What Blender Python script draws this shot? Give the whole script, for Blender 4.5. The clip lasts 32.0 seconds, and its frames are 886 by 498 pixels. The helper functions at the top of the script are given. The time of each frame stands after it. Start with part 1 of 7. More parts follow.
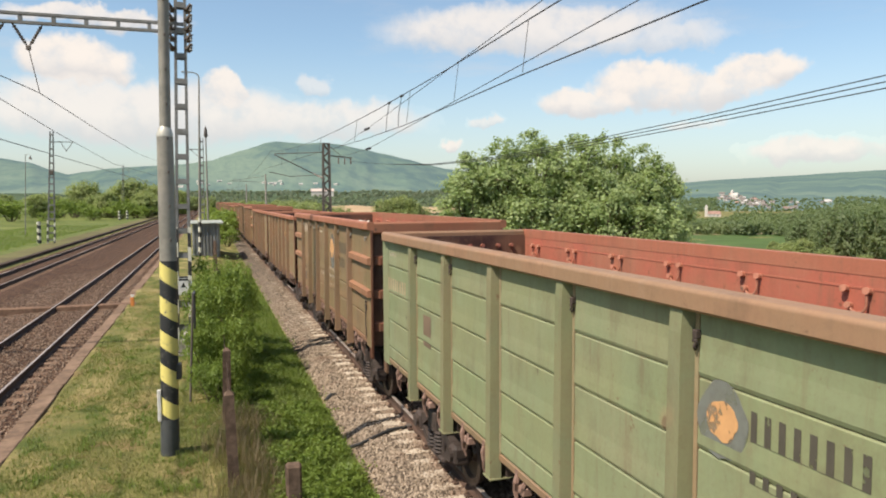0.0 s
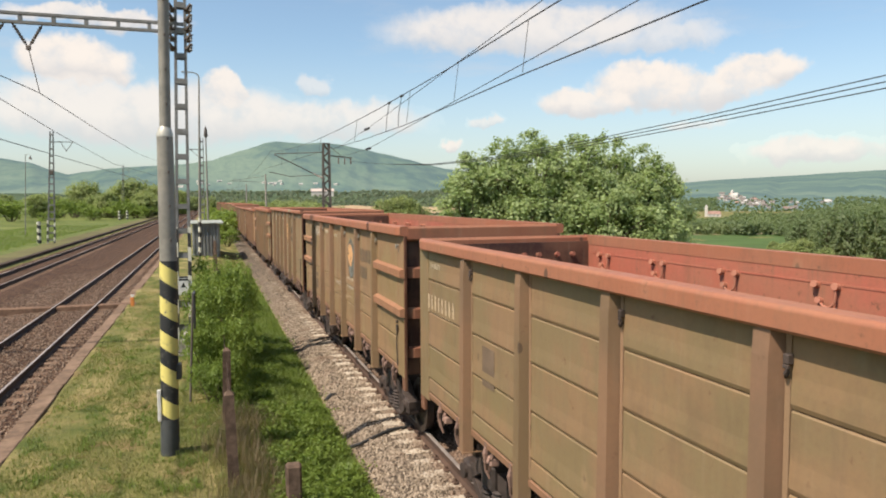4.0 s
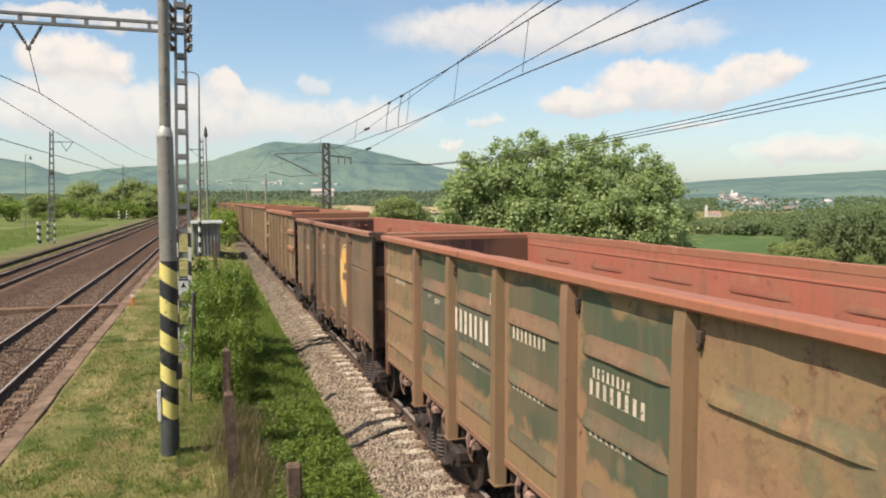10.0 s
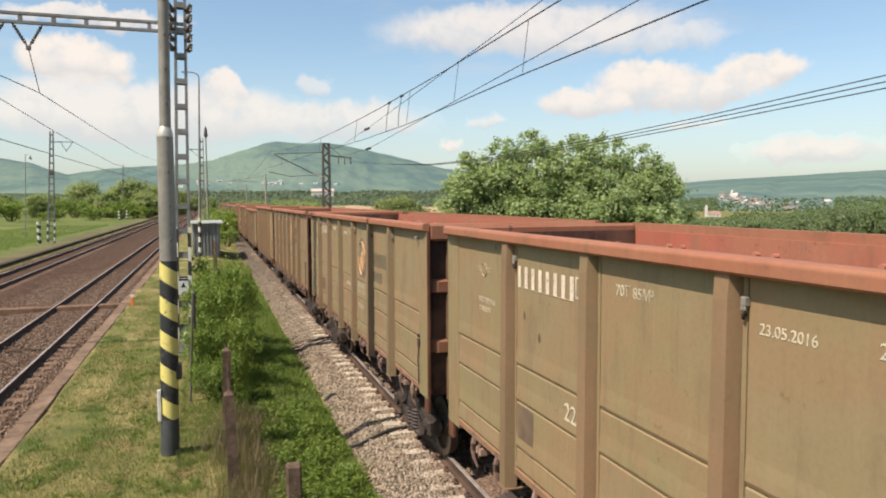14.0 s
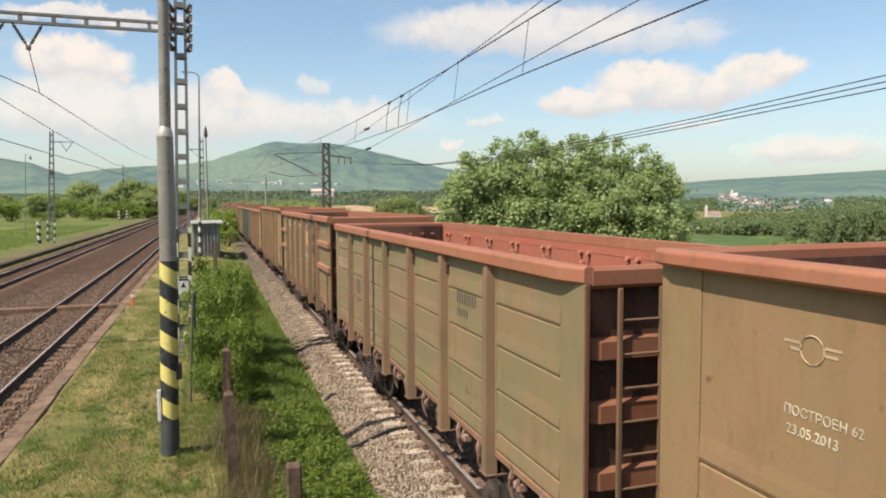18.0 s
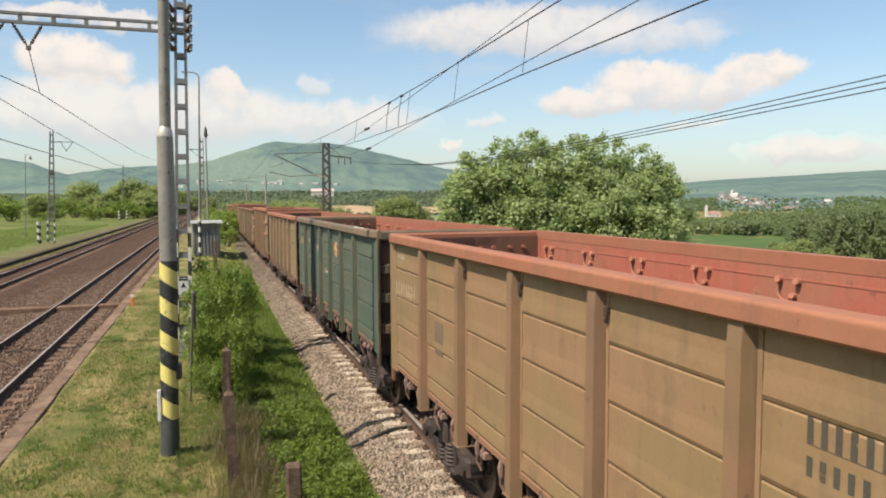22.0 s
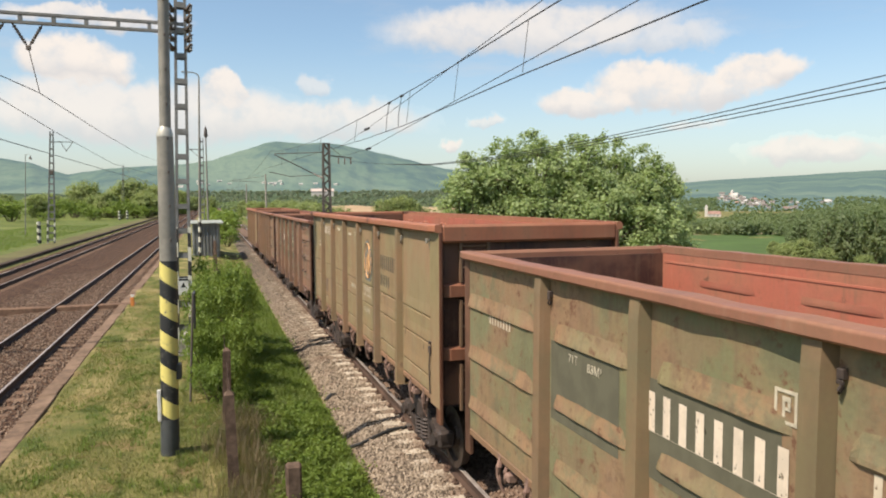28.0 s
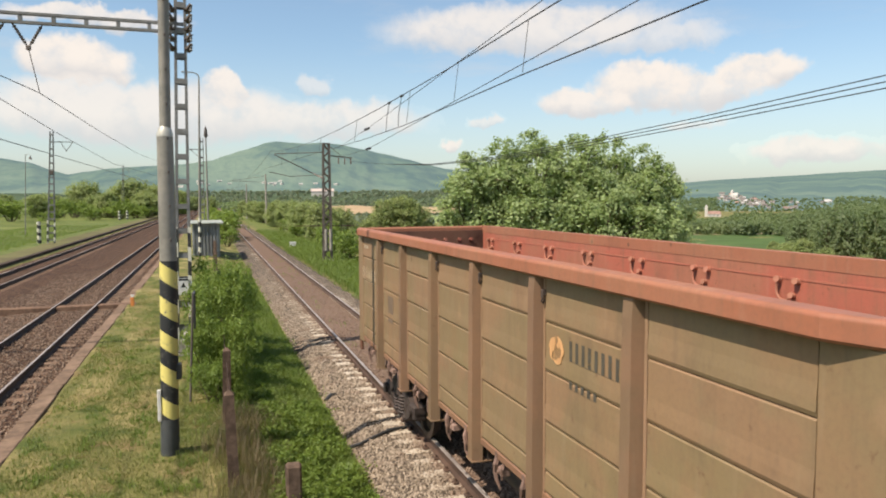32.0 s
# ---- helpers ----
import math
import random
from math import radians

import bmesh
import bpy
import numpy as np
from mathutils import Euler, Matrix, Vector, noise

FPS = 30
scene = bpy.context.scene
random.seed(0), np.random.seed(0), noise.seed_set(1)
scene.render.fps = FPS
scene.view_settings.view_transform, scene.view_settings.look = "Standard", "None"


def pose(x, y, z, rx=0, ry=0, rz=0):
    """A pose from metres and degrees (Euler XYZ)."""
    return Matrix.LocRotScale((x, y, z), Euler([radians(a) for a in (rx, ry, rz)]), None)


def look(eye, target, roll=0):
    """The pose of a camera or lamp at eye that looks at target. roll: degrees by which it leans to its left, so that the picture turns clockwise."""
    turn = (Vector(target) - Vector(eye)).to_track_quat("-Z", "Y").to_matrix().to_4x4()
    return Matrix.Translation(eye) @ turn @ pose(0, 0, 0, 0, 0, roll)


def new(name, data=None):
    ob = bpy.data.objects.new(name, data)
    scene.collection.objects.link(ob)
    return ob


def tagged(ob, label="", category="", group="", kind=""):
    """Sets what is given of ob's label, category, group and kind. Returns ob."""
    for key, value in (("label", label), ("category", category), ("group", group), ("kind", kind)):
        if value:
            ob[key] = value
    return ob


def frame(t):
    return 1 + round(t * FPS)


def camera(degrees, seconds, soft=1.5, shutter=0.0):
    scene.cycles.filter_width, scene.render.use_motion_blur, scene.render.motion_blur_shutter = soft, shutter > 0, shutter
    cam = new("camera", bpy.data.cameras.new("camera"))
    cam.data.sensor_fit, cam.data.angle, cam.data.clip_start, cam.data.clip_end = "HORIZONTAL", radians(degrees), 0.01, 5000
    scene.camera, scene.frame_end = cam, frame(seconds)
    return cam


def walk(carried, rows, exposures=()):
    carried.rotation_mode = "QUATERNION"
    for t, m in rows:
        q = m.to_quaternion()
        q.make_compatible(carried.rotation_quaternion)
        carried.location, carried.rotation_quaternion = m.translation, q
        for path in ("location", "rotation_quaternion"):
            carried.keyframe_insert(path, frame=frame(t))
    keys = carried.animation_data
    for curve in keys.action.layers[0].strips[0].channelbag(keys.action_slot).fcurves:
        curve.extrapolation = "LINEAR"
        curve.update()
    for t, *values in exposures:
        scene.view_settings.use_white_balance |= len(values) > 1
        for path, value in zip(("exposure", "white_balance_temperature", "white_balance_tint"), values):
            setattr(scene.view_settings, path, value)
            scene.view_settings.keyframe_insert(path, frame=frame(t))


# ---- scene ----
# ---- camera and the train's run ----
cam = camera(63.99, 32.0, soft=1.95, shutter=0.0)
EYE = (-4.562, 0.0, 4.348)
VIEW = (0.31072, 0.94802, -0.06861)
walk(cam, [(0, look(EYE, Vector(EYE) + Vector(VIEW), -0.302)), (32, look(EYE, Vector(EYE) + Vector(VIEW), -0.302))], [(0, 0.48, 7000, 14), (32, 0.46, 7000, 14)])


def run(t):
    """Metres that the train has come since the start of its count."""
    u = (t - 16) / 16
    return ((((((-3.2098 * u - 3.882) * u + 3.5299) * u + 3.5579) * u + 0.0144) * u + 6.8366) * u + 186.342) * u + 180.9683


# ---- world, sun ----
SUN_AZ, SUN_EL = radians(202.0), radians(55.0)     # the side the sun stands on, from +x towards +y, and its height
world = bpy.data.worlds.new("sky")
scene.world = world
world.use_nodes = True
scene.view_settings.exposure = 0.0


def N(nt, kind, ins=None, **props):
    """A node with its properties and inputs set; an input may be a socket."""
    n = nt.nodes.new(kind)
    for k, v in props.items():
        setattr(n, k, v)
    for k, v in (ins or {}).items():
        if isinstance(v, bpy.types.NodeSocket):
            nt.links.new(v, n.inputs[k])
        else:
            n.inputs[k].default_value = v
    return n


def mix(nt, fac, a, b, blend="MIX"):
    n = nt.nodes.new("ShaderNodeMix")
    n.data_type, n.blend_type = "RGBA", blend
    for i, v in ((0, fac), (6, a), (7, b)):
        if isinstance(v, bpy.types.NodeSocket):
            nt.links.new(v, n.inputs[i])
        else:
            n.inputs[i].default_value = v if i == 0 else (*v[:3], 1)
    return n.outputs[2]


def calc(nt, op, a, b=0.0, c=0.0, clamp=False):
    n = nt.nodes.new("ShaderNodeMath")
    n.operation, n.use_clamp = op, clamp
    for i, v in enumerate((a, b, c)):
        if isinstance(v, bpy.types.NodeSocket):
            nt.links.new(v, n.inputs[i])
        else:
            n.inputs[i].default_value = v
    return n.outputs[0]


def ramp(nt, fac, lo, hi, a=0.0, b=1.0, smooth=True):
    n = nt.nodes.new("ShaderNodeMapRange")
    n.interpolation_type = "SMOOTHSTEP" if smooth else "LINEAR"
    nt.links.new(fac, n.inputs[0])
    for i, v in zip((1, 2, 3, 4), (lo, hi, a, b)):
        n.inputs[i].default_value = v
    return n.outputs[0]


def sky():
    nt = world.node_tree
    nt.nodes.clear()
    tex = N(nt, "ShaderNodeTexSky", sky_type="NISHITA", sun_disc=False, sun_elevation=SUN_EL, sun_rotation=radians(90) - SUN_AZ,
            altitude=200, air_density=1.0, dust_density=1.6, ozone_density=1.4)
    co = N(nt, "ShaderNodeTexCoord").outputs["Generated"]
    sep = N(nt, "ShaderNodeSeparateXYZ", {0: co})
    az = calc(nt, "MULTIPLY", calc(nt, "ARCTAN2", sep.outputs[0], sep.outputs[1]), 57.2958)
    el = calc(nt, "MULTIPLY", calc(nt, "ARCSINE", sep.outputs[2]), 57.2958)
    warp = N(nt, "ShaderNodeTexNoise", {"Vector": co, "Scale": 9.0, "Detail": 6.0, "Roughness": 0.62})
    ws = N(nt, "ShaderNodeSeparateColor", {0: warp.outputs["Color"]})
    azw = calc(nt, "MULTIPLY_ADD", calc(nt, "SUBTRACT", ws.outputs[0], 0.5), 4.5, az)
    elw = calc(nt, "MULTIPLY_ADD", calc(nt, "SUBTRACT", ws.outputs[1], 0.5), 3.0, el)
    puff = N(nt, "ShaderNodeSeparateColor", {0: N(nt, "ShaderNodeTexNoise", {"Vector": co, "Scale": 34.0, "Detail": 5.0, "Roughness": 0.55}).outputs["Color"]})
    azw = calc(nt, "MULTIPLY_ADD", calc(nt, "SUBTRACT", puff.outputs[0], 0.5), 2.2, azw)
    elw = calc(nt, "MULTIPLY_ADD", calc(nt, "SUBTRACT", puff.outputs[1], 0.5), 1.6, elw)
    fine = N(nt, "ShaderNodeTexNoise", {"Vector": co, "Scale": 30.0, "Detail": 6.0, "Roughness": 0.6}).outputs["Fac"]
    # single clouds: bearing, height, half width, half height, density
    total, lit = None, None
    for a, e, w, h, d in CLOUDS:
        u = calc(nt, "DIVIDE", calc(nt, "SUBTRACT", azw, a), w)
        v = calc(nt, "DIVIDE", calc(nt, "SUBTRACT", elw, e), h)
        r = calc(nt, "ADD", calc(nt, "MULTIPLY", u, u), calc(nt, "MULTIPLY", v, v))
        m = calc(nt, "MULTIPLY", ramp(nt, r, 1.12, 0.5 if d > 0.9 else 0.3), d)
        top = calc(nt, "MULTIPLY", m, ramp(nt, v, -0.75, 0.15))
        total = m if total is None else calc(nt, "MAXIMUM", total, m)
        lit = top if lit is None else calc(nt, "MAXIMUM", lit, top)
    # thin high cover all round the sky
    st = N(nt, "ShaderNodeMapping", {"Vector": co, "Scale": (1.0, 1.0, 5.0)})
    veil = N(nt, "ShaderNodeTexNoise", {"Vector": st.outputs[0], "Scale": 2.6, "Detail": 7.0, "Roughness": 0.6}).outputs["Fac"]
    veil = calc(nt, "MULTIPLY", ramp(nt, veil, 0.46, 0.74), 0.5)
    low = calc(nt, "MULTIPLY", ramp(nt, el, 13.0, 1.0), 0.34)
    veil = calc(nt, "MAXIMUM", veil, low)
    soft = calc(nt, "MULTIPLY", total, ramp(nt, fine, 0.2, 0.55, 0.75, 1.0))
    cover = calc(nt, "MAXIMUM", soft, veil, clamp=True)
    shade = calc(nt, "MULTIPLY", ramp(nt, fine, 0.25, 0.6, 0.5, 1.0), calc(nt, "DIVIDE", lit, calc(nt, "MAXIMUM", total, 0.02), clamp=True))
    white = mix(nt, shade, (4.55, 4.75, 4.95), (6.1, 5.95, 5.7))
    clear = mix(nt, 1.0, tex.outputs[0], (1.05, 1.185, 1.175), "MULTIPLY")
    out = mix(nt, cover, clear, white)
    bg = N(nt, "ShaderNodeBackground", {"Color": out, "Strength": 0.11})
    nt.links.new(bg.outputs[0], N(nt, "ShaderNodeOutputWorld").inputs[0])


CLOUDS = ((-8.6, 9.7, 4.6, 2.0, 1.0), (-4.0, 6.4, 15.0, 2.6, 0.85), (1.6, 8.2, 1.9, 1.7, 0.95), (9.5, 6.4, 8.5, 1.8, 0.8), (8.5, 9.2, 1.4, 0.9, 0.55), (29.5, 7.7, 4.2, 1.3, 0.95), (34.0, 8.8, 4.8, 2.0, 1.0), (38.6, 8.2, 4.4, 1.7, 0.95),
          (41.5, 9.2, 3.6, 1.7, 1.0), (25.0, 13.2, 13.0, 2.1, 0.85), (33.5, 12.3, 7.0, 1.3, 0.65), (18.4, 4.7, 1.2, 0.55, 0.9), (21.6, 6.1, 1.7, 0.55, 0.7), (38.0, 5.7, 2.6, 0.5, 0.6), (45.5, 3.4, 5.0, 1.2, 0.85), (-8.0, 12.8, 7.5, 0.8, 0.9))
sky()
sun = new("sun", bpy.data.lights.new("sun", "SUN"))
sun.data.energy, sun.data.angle, sun.data.color = 4.8, radians(0.55), (1.0, 0.925, 0.81)
sun.matrix_world = look((math.cos(SUN_EL) * math.cos(SUN_AZ) * 50, math.cos(SUN_EL) * math.sin(SUN_AZ) * 50, math.sin(SUN_EL) * 50), (0, 0, 0))

# ---- materials ----
ALBEDO = 0.79          # one measure for how much light the place's surfaces give back


def toned(nt, c):
    return mix(nt, 1.0, c, (ALBEDO, ALBEDO, ALBEDO), "MULTIPLY")


def material(name):
    m = bpy.data.materials.new(name)
    m.use_nodes = True
    nt = m.node_tree
    nt.nodes.clear()
    b = N(nt, "ShaderNodeBsdfPrincipled")
    nt.links.new(b.outputs[0], N(nt, "ShaderNodeOutputMaterial").inputs[0])
    return m, nt, b


def where(nt, scale=(1, 1, 1), world_space=False):
    """Position in the object's own metres, or in the place's."""
    v = N(nt, "ShaderNodeNewGeometry").outputs["Position"] if world_space else N(nt, "ShaderNodeTexCoord").outputs["Object"]
    return N(nt, "ShaderNodeMapping", {"Vector": v, "Scale": scale}).outputs[0]


def shifted(nt, scale=(1, 1, 1)):
    """Object position, moved by the object's random number, so that alike pieces differ."""
    v = N(nt, "ShaderNodeTexCoord").outputs["Object"]
    r = calc(nt, "MULTIPLY", N(nt, "ShaderNodeObjectInfo").outputs["Random"], 91.0)
    o = N(nt, "ShaderNodeCombineXYZ", {0: r, 1: r, 2: r}).outputs[0]
    a = N(nt, "ShaderNodeVectorMath", {0: v, 1: o}, operation="ADD").outputs[0]
    return N(nt, "ShaderNodeMapping", {"Vector": a, "Scale": scale}).outputs[0]


def fuzz(nt, v, scale, detail=5.0, rough=0.6):
    return N(nt, "ShaderNodeTexNoise", {"Vector": v, "Scale": scale, "Detail": detail, "Roughness": rough}).outputs["Fac"]


def bump(nt, b, h, strength=0.3, dist=0.01):
    n = N(nt, "ShaderNodeBump", {"Height": h, "Strength": strength, "Distance": dist})
    nt.links.new(n.outputs[0], b.inputs["Normal"])


def plain(name, col, rough=0.7, metal=0.0, grain=8.0, var=0.25, bumpy=0.15, col2=None, world_space=False, dist=0.01):
    """A surface of one colour with blotches at two scales and a fine relief."""
    m, nt, b = material(name)
    v = where(nt, world_space=world_space) if world_space else shifted(nt)
    big, small = fuzz(nt, v, grain * 0.12), fuzz(nt, v, grain)
    dark = tuple(c * (1 - var) for c in col)
    lite = tuple(min(1, c * (1 + var)) for c in (col2 or col))
    f = calc(nt, "ADD", calc(nt, "MULTIPLY", big, 0.55), calc(nt, "MULTIPLY", small, 0.45))
    c = mix(nt, ramp(nt, f, 0.36, 0.64), dark, lite)
    nt.links.new(toned(nt, c), b.inputs["Base Color"])
    b.inputs["Metallic"].default_value = metal
    if rough >= 0.9:
        b.inputs["Specular IOR Level"].default_value = 0.12
    nt.links.new(ramp(nt, small, 0.3, 0.7, max(0, rough - 0.12), min(1, rough + 0.1)), b.inputs["Roughness"])
    if bumpy:
        bump(nt, b, small, bumpy, dist)
    return m


def paint(name, rust_lo=0.62, rust_hi=0.74, dirt=0.4, patch=False):
    """Old wagon paint: its colour is the object's own, with brown dust, streaks that run down, chips and rust."""
    m, nt, b = material(name)
    own = N(nt, "ShaderNodeObjectInfo").outputs["Color"]
    v = where(nt)
    if patch:
        # a ragged green repaint in the middle of each bay
        q = N(nt, "ShaderNodeSeparateXYZ", {0: v})
        ragged = calc(nt, "MULTIPLY", calc(nt, "SUBTRACT", fuzz(nt, v, 1.7, 6), 0.5), 1.1)
        side = calc(nt, "ABSOLUTE", calc(nt, "SUBTRACT", calc(nt, "FRACT", calc(nt, "ADD", calc(nt, "DIVIDE", q.outputs[1], 1.71), 40.5)), 0.5))
        high = calc(nt, "ABSOLUTE", calc(nt, "SUBTRACT", q.outputs[2], 2.75))
        d = calc(nt, "ADD", calc(nt, "MAXIMUM", calc(nt, "MULTIPLY", side, 2.3), calc(nt, "MULTIPLY", high, 1.15)), ragged)
        own = mix(nt, ramp(nt, d, 0.95, 0.8), own, (0.082, 0.108, 0.066))
    r = calc(nt, "MULTIPLY", N(nt, "ShaderNodeObjectInfo").outputs["Random"], 57.0)
    v = N(nt, "ShaderNodeVectorMath", {0: v, 1: N(nt, "ShaderNodeCombineXYZ", {0: r, 1: r, 2: 0.0}).outputs[0]}, operation="ADD").outputs[0]
    streak = fuzz(nt, N(nt, "ShaderNodeMapping", {"Vector": v, "Scale": (7, 7, 0.55)}).outputs[0], 1.3, 6)
    cloud = fuzz(nt, v, 0.9, 5, 0.6)
    if "red" not in name:
        own = mix(nt, calc(nt, "MULTIPLY", ramp(nt, fuzz(nt, v, 0.45, 4), 0.42, 0.6), 0.75), own, mix(nt, 1.0, own, (0.93, 1.01, 0.9), "MULTIPLY"))
    grain = fuzz(nt, v, 26.0, 6, 0.7)
    chip = fuzz(nt, v, 6.5, 8, 0.72)
    dust = mix(nt, 0.6, own, (0.36, 0.18, 0.105))
    # green paint shows less of the brown dust
    rgb = N(nt, "ShaderNodeSeparateColor", {0: own})
    shy = ramp(nt, calc(nt, "SUBTRACT", rgb.outputs[1], rgb.outputs[0]), 0.0, 0.04, 1.0, 0.3)
    c = mix(nt, calc(nt, "MULTIPLY", calc(nt, "MULTIPLY", ramp(nt, cloud, 0.4, 0.62), dirt * 1.7, clamp=True), shy), own, dust)
    if dirt > 0.6:
        stain = fuzz(nt, v, 1.7, 8, 0.7)
        c = mix(nt, calc(nt, "MULTIPLY", ramp(nt, stain, 0.49, 0.62), 0.5), c, (0.28, 0.165, 0.105))
        c = mix(nt, calc(nt, "MULTIPLY", ramp(nt, stain, 0.48, 0.38), 0.75), c, (0.17, 0.165, 0.095))
    if dirt > 0.6:
        blotch = fuzz(nt, v, 3.6, 8, 0.72)
        c = mix(nt, calc(nt, "MULTIPLY", ramp(nt, blotch, 0.54, 0.64), 0.4), c, (0.12, 0.075, 0.05))
    c = mix(nt, calc(nt, "MULTIPLY", ramp(nt, streak, 0.52, 0.75), dirt), c, (0.2, 0.135, 0.085))
    c = mix(nt, calc(nt, "MULTIPLY", ramp(nt, streak, 0.45, 0.26), 0.08), c, (0.5, 0.44, 0.33))
    c = mix(nt, calc(nt, "MULTIPLY", ramp(nt, grain, 0.4, 0.7), 0.18), c, (0.16, 0.1, 0.07))
    c = mix(nt, ramp(nt, chip, rust_lo, rust_hi), c, (0.17, 0.085, 0.05))
    # scattered knocks and dabs, some with a pale rubbed edge
    dab = N(nt, "ShaderNodeTexVoronoi", {"Vector": N(nt, "ShaderNodeMapping", {"Vector": v, "Scale": (1.0, 1.0, 0.62)}).outputs[0], "Scale": 2.1, "Randomness": 1.0})
    few = N(nt, "ShaderNodeSeparateColor", {0: dab.outputs["Color"]})
    near = calc(nt, "ADD", dab.outputs["Distance"], calc(nt, "MULTIPLY", calc(nt, "SUBTRACT", chip, 0.5), 0.16))
    c = mix(nt, calc(nt, "MULTIPLY", ramp(nt, near, 0.085, 0.05), ramp(nt, few.outputs[0], 0.5, 0.9, 0.0, 0.8)), c, (0.085, 0.055, 0.038))
    c = mix(nt, calc(nt, "MULTIPLY", ramp(nt, near, 0.2, 0.08), ramp(nt, few.outputs[1], 0.72, 0.95, 0.0, 0.3)), c, (0.42, 0.27, 0.16))
    # soft dark grime in upright drifts
    grime = fuzz(nt, N(nt, "ShaderNodeMapping", {"Vector": v, "Scale": (2.2, 2.2, 0.9)}).outputs[0], 1.0, 7, 0.68)
    c = mix(nt, calc(nt, "MULTIPLY", ramp(nt, grime, 0.5, 0.7), 0.3), c, (0.13, 0.085, 0.055))
    nt.links.new(toned(nt, c), b.inputs["Base Color"])
    nt.links.new(ramp(nt, cloud, 0.3, 0.7, 0.5, 0.78), b.inputs["Roughness"])
    b.inputs["Specular IOR Level"].default_value = 0.35
    h = calc(nt, "ADD", calc(nt, "MULTIPLY", cloud, 1.6), calc(nt, "MULTIPLY", grain, 0.12))
    bump(nt, b, h, 0.75 if dirt > 0.6 else 0.35, 0.03 if dirt > 0.6 else 0.02)
    return m


M_PAINT = paint("wagon_paint")
M_PAINT_OLD = paint("worn_wagon_paint", 0.56, 0.66, 0.75)
M_PAINT_PATCH = paint("patched_wagon_paint", 0.58, 0.68, 0.5, True)
M_INSIDE = paint("stained_red_oxide", 0.58, 0.72, 0.5)
M_RED = paint("red_oxide_paint", 0.6, 0.75, 0.35)
M_INK = plain("stencil_ink", (0.56, 0.5, 0.38), 0.75, grain=14, var=0.3)
M_UNDER = plain("greasy_steel", (0.05, 0.035, 0.029), 0.75, 0.0, 9, 0.45)
M_STEEL = plain("wheel_steel", (0.075, 0.055, 0.045), 0.5, 0.5, 12, 0.3)
M_HEAD = plain("polished_rail_head", (0.42, 0.36, 0.32), 0.5, 0.35, 10, 0.2, 0.05)
M_RAIL = plain("rusty_rail", (0.085, 0.048, 0.032), 0.85, 0.0, 9, 0.35)
M_CONC = plain("weathered_concrete", (0.36, 0.33, 0.29), 0.9, 0, 9, 0.3, 0.3)
M_SLEEPER = plain("pale_concrete_sleeper", (0.52, 0.45, 0.36), 0.9, 0, 10, 0.25, 0.3)
M_WOODSL = plain("dark_sleeper", (0.19, 0.125, 0.088), 0.9, 0, 8, 0.4, 0.4)
M_KERB = plain("platform_kerb_concrete", (0.22, 0.15, 0.105), 0.9, 0, 7, 0.35, 0.35)
M_GALV = plain("galvanised_steel", (0.27, 0.255, 0.22), 0.6, 0.1, 7, 0.22, 0.06)
M_MASTP = plain("grey_mast_paint", (0.21, 0.21, 0.2), 0.65, 0.1, 8, 0.25, 0.08)
M_DKSTEEL = plain("dark_rusted_mast_steel", (0.12, 0.1, 0.085), 0.75, 0.1, 8, 0.35, 0.1)
M_WIRE = plain("dark_wire", (0.05, 0.05, 0.05), 0.55, 0.4, 5, 0.2, 0)
M_BLACK = plain("black_paint", (0.025, 0.026, 0.026), 0.6, 0, 9, 0.4, 0.1)
M_WHITE = plain("white_paint", (0.75, 0.74, 0.7), 0.6, 0, 9, 0.15, 0.1)
M_BARK = plain("bark", (0.13, 0.1, 0.07), 0.95, 0, 12, 0.4, 0.6, dist=0.03)
M_WOOD = plain("grey_weathered_wood", (0.145, 0.1, 0.075), 0.95, 0, 11, 0.4, 0.6, dist=0.02)
M_CORR = plain("grey_sheet_metal", (0.25, 0.26, 0.26), 0.6, 0.2, 7, 0.25, 0.1)
M_CERAM = plain("brown_glazed_ceramic", (0.1, 0.05, 0.035), 0.3, 0, 8, 0.2, 0.0)

